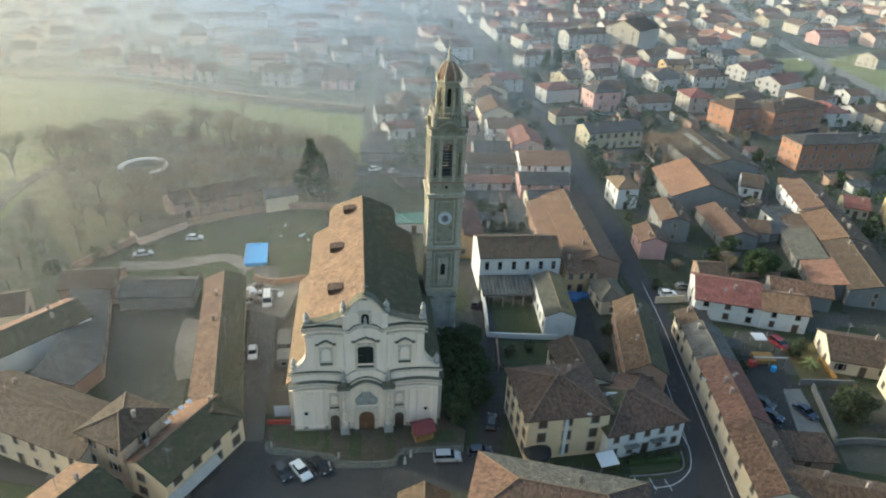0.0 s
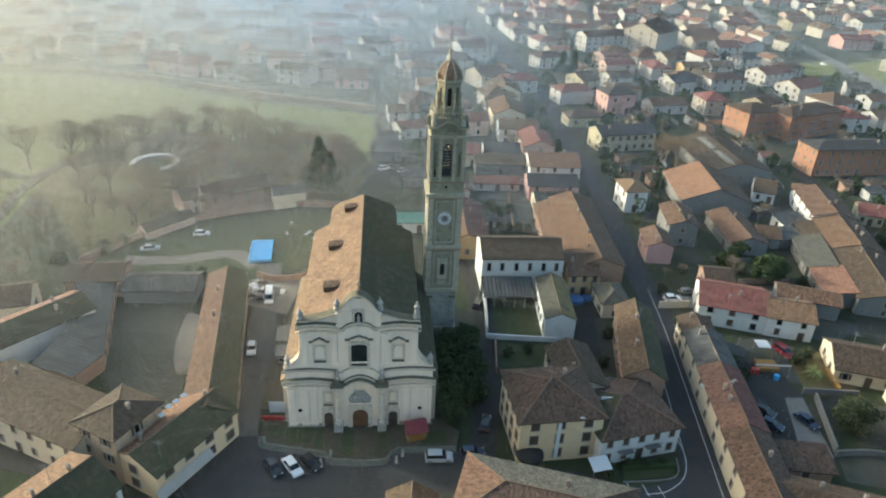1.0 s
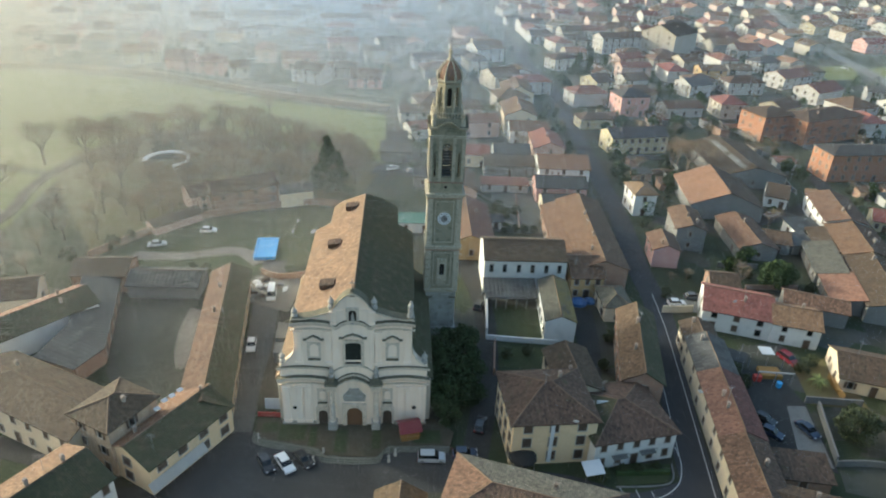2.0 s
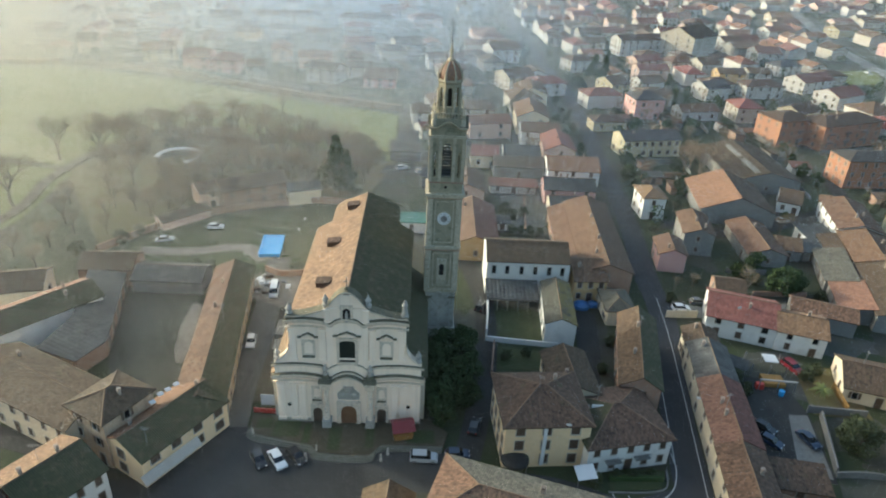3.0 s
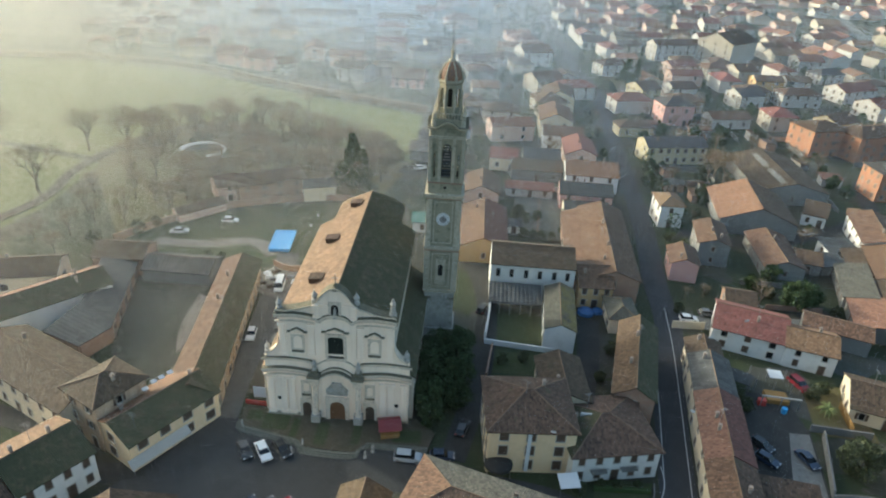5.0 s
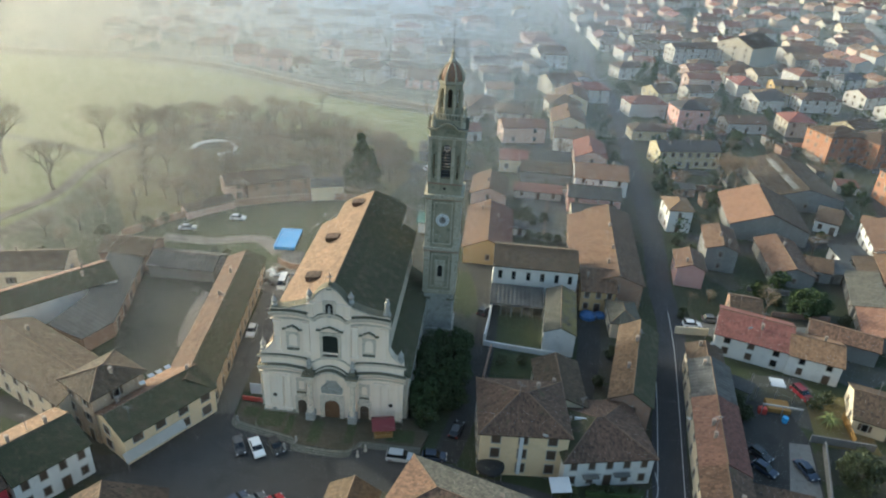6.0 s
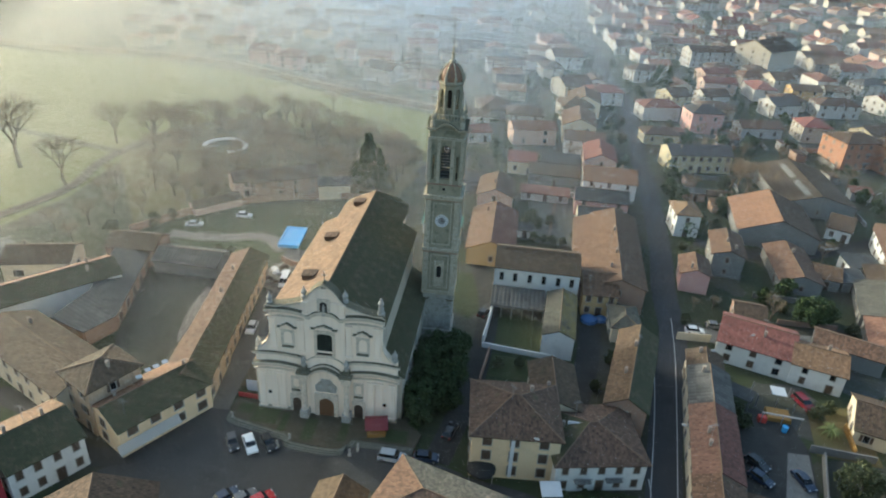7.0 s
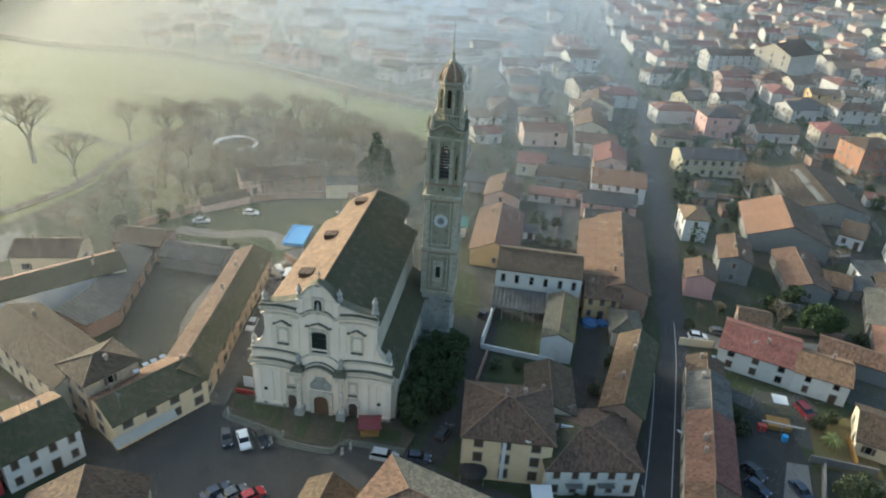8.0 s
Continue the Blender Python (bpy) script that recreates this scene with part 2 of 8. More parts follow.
def plots(name, colours, size):
    """Ground cut into plots of different colour, each worn and grainy in itself."""
    m, nt, b = nodes_of(name)
    co = coords(nt)
    vo = nt.nodes.new("ShaderNodeTexVoronoi")
    vo.inputs["Scale"].default_value = 1.0 / size
    wob = nt.nodes.new("ShaderNodeTexNoise")
    wob.inputs["Scale"].default_value, wob.inputs["Detail"].default_value = 0.12, 5
    nt.links.new(co, wob.inputs["Vector"])
    add = nt.nodes.new("ShaderNodeVectorMath")
    add.operation = "MULTIPLY_ADD"
    add.inputs[1].default_value = (14, 14, 0)
    nt.links.new(wob.outputs["Color"], add.inputs[0])
    nt.links.new(co, add.inputs[2])
    nt.links.new(add.outputs[0], vo.inputs["Vector"])
    sep = nt.nodes.new("ShaderNodeSeparateColor")
    nt.links.new(vo.outputs["Color"], sep.inputs[0])
    ramp = nt.nodes.new("ShaderNodeValToRGB")
    ramp.color_ramp.interpolation = "CONSTANT"
    while len(ramp.color_ramp.elements) < len(colours):
        ramp.color_ramp.elements.new(0.5)
    for i, c in enumerate(colours):
        ramp.color_ramp.elements[i].position = i / len(colours)
        ramp.color_ramp.elements[i].color = (*c, 1)
    nt.links.new(sep.outputs[0], ramp.inputs["Fac"])
    f1, f2 = noise_fac(nt, co, 0.16, 5, 0.35, 0.65), noise_fac(nt, co, 1.6, 5, 0.35, 0.7)
    col = mix(nt, math_node(nt, "MULTIPLY", f1, 0.55), ramp.outputs["Color"], (0.060, 0.066, 0.032))
    col = mix(nt, math_node(nt, "MULTIPLY", f2, 0.5), col, (0.034, 0.036, 0.022))
    nt.links.new(col, b.inputs["Base Color"])
    b.inputs["Roughness"].default_value = 0.95
    bump(nt, b, f2, 0.5, 0.05)
    return m


EARTH = plots("gardens_and_yards", [(0.032, 0.048, 0.017), (0.066, 0.062, 0.052), (0.040, 0.056, 0.020), (0.054, 0.046, 0.034), (0.028, 0.040, 0.016), (0.090, 0.088, 0.082), (0.038, 0.050, 0.022)], 13.0)
PAVED = grainy("grey_green_paving", (0.135, 0.14, 0.125), (0.10, 0.105, 0.09), 0.25, 3, 0.92, 0.4, 0, (0.07, 0.08, 0.05))
DITCH = grainy("dark_bare_brushwood", (0.037, 0.030, 0.022), (0.053, 0.043, 0.030), 0.3, 3, 0.95, 0.6, 0, (0.030, 0.030, 0.018))
AWNING = grainy("grey_white_canvas", (0.46, 0.44, 0.41), (0.38, 0.37, 0.35), 0.6, 4, 0.8, 0.1)
STEP = grainy("worn_step_stone", (0.17, 0.165, 0.14), (0.12, 0.12, 0.10), 0.6, 5, 0.9, 0.3, 0, (0.08, 0.085, 0.06))
BARK = grainy("bark", (0.137, 0.106, 0.084), (0.203, 0.167, 0.130), 0.8, 5, 0.95, 0.5, 0.3)
TWIG = grainy("bare_twigs", (0.225, 0.173, 0.122), (0.285, 0.222, 0.157), 0.5, 4, 0.95, 0.0, 0.4)
LEAF_DARK = grainy("dark_evergreen_leaves", (0.034, 0.056, 0.022), (0.060, 0.083, 0.033), 0.5, 3, 0.7, 0.0, 0.3)
LEAF = grainy("evergreen_leaves", (0.033, 0.047, 0.014), (0.061, 0.069, 0.022), 0.5, 3, 0.65, 0.0, 0.3)
LEAF_BRIGHT = grainy("bright_leaves", (0.098, 0.128, 0.030), (0.158, 0.165, 0.045), 0.5, 3, 0.6, 0.0, 0.3)
WOOD_BROWN = grainy("brown_painted_wood", (0.075, 0.05, 0.035), (0.10, 0.068, 0.045), 0.5, 7, 0.7, 0.2, 0.3)
WOOD_DOOR = grainy("varnished_door_wood", (0.180, 0.093, 0.045), (0.132, 0.066, 0.033), 0.9, 7, 0.5, 0.2)
WOOD_YELLOW = grainy("yellow_timber", (0.325, 0.186, 0.054), (0.273, 0.149, 0.042), 0.8, 7, 0.7, 0.2)
LOUVRE = grainy("dark_louvre_paint", (0.050, 0.056, 0.060), (0.072, 0.080, 0.085), 0.8, 6, 0.7, 0.2)
RED_SHEET = grainy("dull_red_roofing", (0.165, 0.024, 0.030), (0.210, 0.038, 0.041), 0.6, 5, 0.6, 0.2)
RED_CLOTH = grainy("red_plastic", (0.45, 0.05, 0.04), (0.52, 0.08, 0.06), 0.6, 5, 0.5, 0.1)
BLUE_POOL = grainy("blue_pool_cover", (0.05, 0.32, 0.70), (0.09, 0.40, 0.76), 0.5, 3, 0.35, 0.1)
BLUE_TARP = grainy("blue_tarpaulin", (0.04, 0.12, 0.30), (0.07, 0.17, 0.38), 0.6, 4, 0.5, 0.4)
GREEN_SHEET = grainy("green_sheet", (0.05, 0.15, 0.115), (0.07, 0.185, 0.145), 0.6, 4, 0.5, 0.1)
WHITE_SHEET = grainy("white_sheet_metal", (0.684, 0.694, 0.703), (0.589, 0.598, 0.617), 0.6, 4, 0.4, 0.1, 0.1)
STEEL = grainy("grey_metal", (0.30, 0.30, 0.31), (0.24, 0.24, 0.25), 0.8, 5, 0.45, 0.1, 0.1, metal=0.6)
for _m in (LEAF_DARK, TWIG, BARK):
    _m.node_tree.nodes["Principled BSDF"].inputs["Specular IOR Level"].default_value = 0.1
GLASS, _nt, _b = nodes_of("dark_window_glass")
_b.inputs["Base Color"].default_value = (0.012, 0.014, 0.017, 1)
_b.inputs["Roughness"].default_value = 0.12
CHURCH_GLASS, _nt, _b = nodes_of("dark_leaded_glass")
_b.inputs["Base Color"].default_value = (0.014, 0.022, 0.018, 1)
_b.inputs["Roughness"].default_value, _b.inputs["Specular IOR Level"].default_value = 0.5, 0.3
RUBBER, _nt, _b = nodes_of("black_rubber")
_b.inputs["Base Color"].default_value, _b.inputs["Roughness"].default_value = (0.02, 0.02, 0.02, 1), 0.8
# Near-black colour standing in for the shade inside openings and niches.
DARK, _nt, _b = nodes_of("unlit_interior")
_b.inputs["Base Color"].default_value, _b.inputs["Roughness"].default_value = (0.02, 0.018, 0.016, 1), 0.95
PAINT_LINE = grainy("white_road_paint", (0.62, 0.62, 0.60), (0.42, 0.42, 0.40), 1.0, 6, 0.8, 0.1)


def car_paint(name, c):
    m, nt, b = nodes_of(name)
    b.inputs["Base Color"].default_value, b.inputs["Roughness"].default_value = (*c, 1), 0.3
    b.inputs["Coat Weight"].default_value = 0.6
    return m


PAINTS = {n: car_paint(n + "_car_paint", c) for n, c in dict(white=(0.78, 0.78, 0.78), black=(0.015, 0.016, 0.02), grey=(0.12, 0.125, 0.13), blue=(0.05, 0.10, 0.20), silver=(0.42, 0.45, 0.48), red=(0.45, 0.02, 0.025), dark_red=(0.18, 0.01, 0.02), navy=(0.02, 0.035, 0.07)).items()}


# ---- shapes ----
def mesh_of(name, bm, *mats):
    me = bpy.data.meshes.new(name)
    bmesh.ops.recalc_face_normals(bm, faces=bm.faces)
    bm.to_mesh(me)
    bm.free()
    for m in mats:
        me.materials.append(m)
    return me


def part(name, data, material=None, parent=None, label="", m=None):
    """Links a bmesh, or a mesh that is shared, as one object under a thing or a part."""
    me = mesh_of(name, data, *(material if isinstance(material, tuple) else (material,))) if isinstance(data, bmesh.types.BMesh) else data
    ob = new(name, me)
    ob.parent = parent
    if m is not None:
        ob.matrix_basis = m
    if label:
        ob["label"] = label
    return ob


def thing(name, label, category, m, group="", kind=""):
    ob = new(name)
    ob.matrix_basis = m
    return tagged(ob, label, category, group, kind)


def poly(bm, pts, mat=0):
    f = bm.faces.new([bm.verts.new(p) for p in pts])
    f.material_index = mat
    return f


def add_box(bm, x0, x1, y0, y1, z0, z1, mat=0, bevel=0.0):
    v = [bm.verts.new((x, y, z)) for z in (z0, z1) for x, y in ((x0, y0), (x1, y0), (x1, y1), (x0, y1))]
    faces = [bm.faces.new([v[i] for i in f]) for f in ((3, 2, 1, 0), (4, 5, 6, 7), (0, 1, 5, 4), (1, 2, 6, 5), (2, 3, 7, 6), (3, 0, 4, 7))]
    for f in faces:
        f.material_index = mat
    if bevel:
        bmesh.ops.bevel(bm, geom=list({e for f in faces for e in f.edges}), offset=bevel, segments=1, affect="EDGES")
    return bm


def box(x0, x1, y0, y1, z0, z1, bevel=0.0):
    return add_box(bmesh.new(), x0, x1, y0, y1, z0, z1, 0, bevel)


def turned(profile, seg=16, cx=0.0, cy=0.0, bm=None, turn=0.0):
    """A solid of revolution from (radius, height) pairs, closed at both ends."""
    bm = bm or bmesh.new()
    rings = [[bm.verts.new((cx + r * math.cos(turn + 2 * math.pi * i / seg), cy + r * math.sin(turn + 2 * math.pi * i / seg), z)) for i in range(seg)] for r, z in profile]
    for a, b in zip(rings, rings[1:]):
        for i in range(seg):
            bm.faces.new((a[i], a[(i + 1) % seg], b[(i + 1) % seg], b[i]))
    bm.faces.new(rings[0][::-1])
    bm.faces.new(rings[-1])
    return bm


def slab(bm, pts, drop, mat=0):
    """A sheet of even thickness under a polygon; pts go round anticlockwise seen from above."""
    top = [bm.verts.new(p) for p in pts]
    low = [bm.verts.new((p[0], p[1], p[2] - drop)) for p in pts]
    faces = [bm.faces.new(top), bm.faces.new(low[::-1])]
    n = len(pts)
    for i in range(n):
        faces.append(bm.faces.new((top[i], low[i], low[(i + 1) % n], top[(i + 1) % n])))
    for f in faces:
        f.material_index = mat
    return bm


def slope_uv(bm):
    """Lays each face's coordinates in metres: across the slope, and up it."""
    uv = bm.loops.layers.uv.new("slope")
    bm.normal_update()
    for f in bm.faces:
        n = f.normal
        side = Vector((-n.y, n.x, 0))
        side = side.normalized() if side.length > 1e-4 else Vector((1, 0, 0))
        up = n.cross(side)
        for l in f.loops:
            l[uv].uv = (l.vert.co.dot(side), l.vert.co.dot(up))


def bar(bm, a, b, r, seg=6, r2=None):
    """A round bar from a to b."""
    a, b = Vector(a), Vector(b)
    r2 = r if r2 is None else r2
    q = (b - a).to_track_quat("Z", "Y")
    lo, hi = ([bm.verts.new(c + q @ Vector((k * math.cos(2 * math.pi * i / seg), k * math.sin(2 * math.pi * i / seg), 0))) for i in range(seg)] for c, k in ((a, r), (b, r2)))
    for i in range(seg):
        bm.faces.new((lo[i], lo[(i + 1) % seg], hi[(i + 1) % seg], hi[i]))
    return bm


def arch_pts(w, z0, z1, seg=8, rise=None):
    """Outline of an opening w wide with a round head, from the lower left clockwise."""
    r = w / 2
    rise = r if rise is None else rise
    pts = [(-r, z0)]
    for i in range(seg + 1):
        a = math.pi - math.pi * i / seg
        pts.append((r * math.cos(a), z1 - rise + rise * math.sin(a)))
    return pts + [(r, z0)]


def plate(pts, y0, y1, bm=None):
    """An upright plate of outline pts (x, z) between two depths."""
    bm = bm or bmesh.new()
    a = [bm.verts.new((x, y0, z)) for x, z in pts]
    b = [bm.verts.new((x, y1, z)) for x, z in pts]
    bm.faces.new(a)
    bm.faces.new(b[::-1])
    n = len(pts)
    for i in range(n):
        bm.faces.new((a[i], b[i], b[(i + 1) % n], a[(i + 1) % n]))
    return bm


def arch_wall(w, z0, z1, ow, oz0, oz1, y0, y1, bm=None, seg=8, cx=0.0, rise=None):
    """An upright panel with a round-headed opening right through it."""
    bm = bm or bmesh.new()
    add_box(bm, cx - w / 2, cx - ow / 2, y0, y1, z0, z1)
    add_box(bm, cx + ow / 2, cx + w / 2, y0, y1, z0, z1)
    if oz0 > z0:
        add_box(bm, cx - ow / 2, cx + ow / 2, y0, y1, z0, oz0)
    head = arch_pts(ow, oz0, oz1, seg, rise)[1:-1]
    for (xa, za), (xb, zb) in zip(head, head[1:]):
        plate([(cx + xa, za), (cx + xb, zb), (cx + xb, z1), (cx + xa, z1)], y0, y1, bm)
    return bm


def ribbon(line, depth, height, y=0.0, bm=None):
    """A moulding that follows a line of (x, z) across a face, standing out from it by depth."""
    bm = bm or bmesh.new()
    sec = [(y + 0.05, 0.0), (y - depth * 0.45, 0.0), (y - depth * 0.75, height * 0.45), (y - depth, height * 0.6), (y - depth, height), (y + 0.05, height)]
    rings = [[bm.verts.new((x, sy, z + sz)) for sy, sz in sec] for x, z in line]
    for a, b in zip(rings, rings[1:]):
        for i in range(6):
            f = bm.faces.new((a[i], b[i], b[(i + 1) % 6], a[(i + 1) % 6]))
            f.material_index = 1 if i == 4 else 0
    bm.faces.new(rings[0])
    bm.faces.new(rings[-1][::-1])
    return bm


SHARED = {}


def shared(key, make, *mats):
    if key not in SHARED:
        SHARED[key] = mesh_of(key if isinstance(key, str) else key[0], make(), *mats)
    return SHARED[key]


def flat(name, pts, z, material, label, category="ground", drop=0.3, kind="structure", m=None):
    """A level piece of ground with some thickness."""
    bm = slab(bmesh.new(), [(x, y, z) for x, y in pts], drop)
    ob = part(name, bm, material, None)
    return tagged(ob, label, category, "", kind)


def smooth_line(pts, n=6):
    out = []
    for i in range(len(pts) - 1):
        p0, p1, p2, p3 = (Vector(pts[max(0, min(len(pts) - 1, i + k))]) for k in (-1, 0, 1, 2))
        for j in range(n):
            t = j / n
            out.append(0.5 * (2 * p1 + (p2 - p0) * t + (2 * p0 - 5 * p1 + 4 * p2 - p3) * t * t + (3 * p1 - p0 - 3 * p2 + p3) * t ** 3))
    return out + [Vector(pts[-1])]


def lane(name, pts, width, z, material, label, category="road", kind="structure", drop=0.15):
    """A strip of ground or a wall of even width along a line of (x, y)."""
    line = smooth_line(pts)
    bm = bmesh.new()
    rows = []
    for i, p in enumerate(line):
        d = (line[min(i + 1, len(line) - 1)] - line[max(i - 1, 0)]).normalized()
        n = Vector((-d.y, d.x)) * width / 2
        rows.append([bm.verts.new((q.x, q.y, h)) for q in (p + n, p - n) for h in (z, z - drop)])
    for a, b in zip(rows, rows[1:]):
        for i, j in ((0, 2), (2, 3), (3, 1), (1, 0)):
            bm.faces.new((a[i], a[j], b[j], b[i]))
    bm.faces.new((rows[0][0], rows[0][1], rows[0][3], rows[0][2]))
    bm.faces.new((rows[-1][0], rows[-1][2], rows[-1][3], rows[-1][1]))
    return tagged(part(name, bm, material), label, category, "", kind)


# ---- windows, doors, chimneys ----
def window_mesh(w, h, proud=0.08, pane=False):
    """A frame that stands out round the opening and deepens into a sill, in one piece; with pane, its pane too."""
    bm = bmesh.new()
    o, i = 0.11, 0.0
    outer = [(-w / 2 - o, -0.1), (w / 2 + o, -0.1), (w / 2 + o, h + o), (-w / 2 - o, h + o)]
    inner = [(-w / 2, 0), (w / 2, 0), (w / 2, h), (-w / 2, h)]
    back = [bm.verts.new((x, 0.02, z)) for x, z in outer]
    front = [bm.verts.new((x, -proud - (0.1 if k < 2 else 0), z)) for k, (x, z) in enumerate(outer)]
    lip = [bm.verts.new((x, -proud - (0.1 if k < 2 else 0), z)) for k, (x, z) in enumerate(inner)]
    deep = [bm.verts.new((x, -0.02, z)) for x, z in inner]
    for a, c in ((back, front), (front, lip), (lip, deep)):
        for k in range(4):
            bm.faces.new((a[k], a[(k + 1) % 4], c[(k + 1) % 4], c[k]))
    if pane:
        bm.faces.new(deep).material_index = 1
    return bm


def window(parent, m, w, h, style="plain", frame_mat=None, shutter_mat=None, fine=True):
    """A window frame with its sill, and under it the pane and, by style, open or closed shutters."""
    frame_mat, shutter_mat = frame_mat or STONE, shutter_mat or WOOD_BROWN
    key = (round(w, 2), round(h, 2))
    if not fine:
        inside = GLASS if style == "plain" else shutter_mat
        return part("window", shared(("far_window", *key, frame_mat.name, inside.name), lambda: window_mesh(w, h, pane=True), frame_mat, inside), None, parent, m=m)
    ob = part("window", shared(("window_frame", *key, frame_mat.name), lambda: window_mesh(w, h), frame_mat), None, parent, m=m)
    part("pane", shared(("pane", *key), lambda: box(-w / 2, w / 2, -0.02, 0.0, 0, h), GLASS), None, ob)
    if fine and style == "open":
        leaf = shared(("shutter", *key, shutter_mat.name), lambda: box(0, w / 2 - 0.01, -0.05, 0, 0.02, h, 0.01), shutter_mat)
        for x in (-w / 2 - 0.1 - w / 2, w / 2 + 0.11):
            part("shutter", leaf, None, ob, m=pose(x, -0.075, 0))
    elif fine and style == "closed":
        leaf = shared(("closed_shutter", *key, shutter_mat.name), lambda: box(0.01, w / 2 - 0.01, -0.05, 0, 0.02, h - 0.02, 0.01), shutter_mat)
        for x in (-w / 2, 0):
            part("shutter", leaf, None, ob, m=pose(x, -0.03, 0))
    return ob


def door_part(parent, m, w=1.1, h=2.2, mat=None):
    mat = mat or WOOD_BROWN

    def make():
        bm = box(-w / 2, w / 2, -0.05, 0.01, 0, h)
        for x0, x1 in ((-w / 2 - 0.12, -w / 2), (w / 2, w / 2 + 0.12)):
            add_box(bm, x0, x1, -0.09, 0.01, 0, h + 0.12, 1)
        add_box(bm, -w / 2, w / 2, -0.09, 0.01, h, h + 0.12, 1)
        for i in range(2):
            for z0, z1 in ((0.15, h * 0.45), (h * 0.52, h - 0.15)):
                add_box(bm, (i - 1) * w / 2 + 0.08, i * w / 2 - 0.08, -0.075, -0.04, z0, z1)
        return bm
    return part("door", shared(("door", w, h, mat.name), make, mat, STONE), None, parent, m=m)


def chimney_mesh(h=0.85, s=0.42):
    bm = box(-s / 2, s / 2, -s / 2, s / 2, -0.6, h)
    add_box(bm, -s / 2 - 0.1, s / 2 + 0.1, -s / 2 - 0.1, s / 2 + 0.1, h, h + 0.1)
    add_box(bm, -s / 2 + 0.04, s / 2 - 0.04, -s / 2 + 0.04, s / 2 - 0.04, h + 0.1, h + 0.32, 1)
    add_box(bm, -s / 2 - 0.06, s / 2 + 0.06, -s / 2 - 0.06, s / 2 + 0.06, h + 0.32, h + 0.4)
    return bm


def roof_height(kind, L, W, h, slope, x, y):
    if kind == "shed":
        return h + (y + W / 2) * slope
    if kind == "flat":
        return h
    z = h + (W / 2 - abs(y)) * slope
    return min(z, h + (L / 2 - abs(x)) * slope) if kind == "hip" else z


HOUSES = []


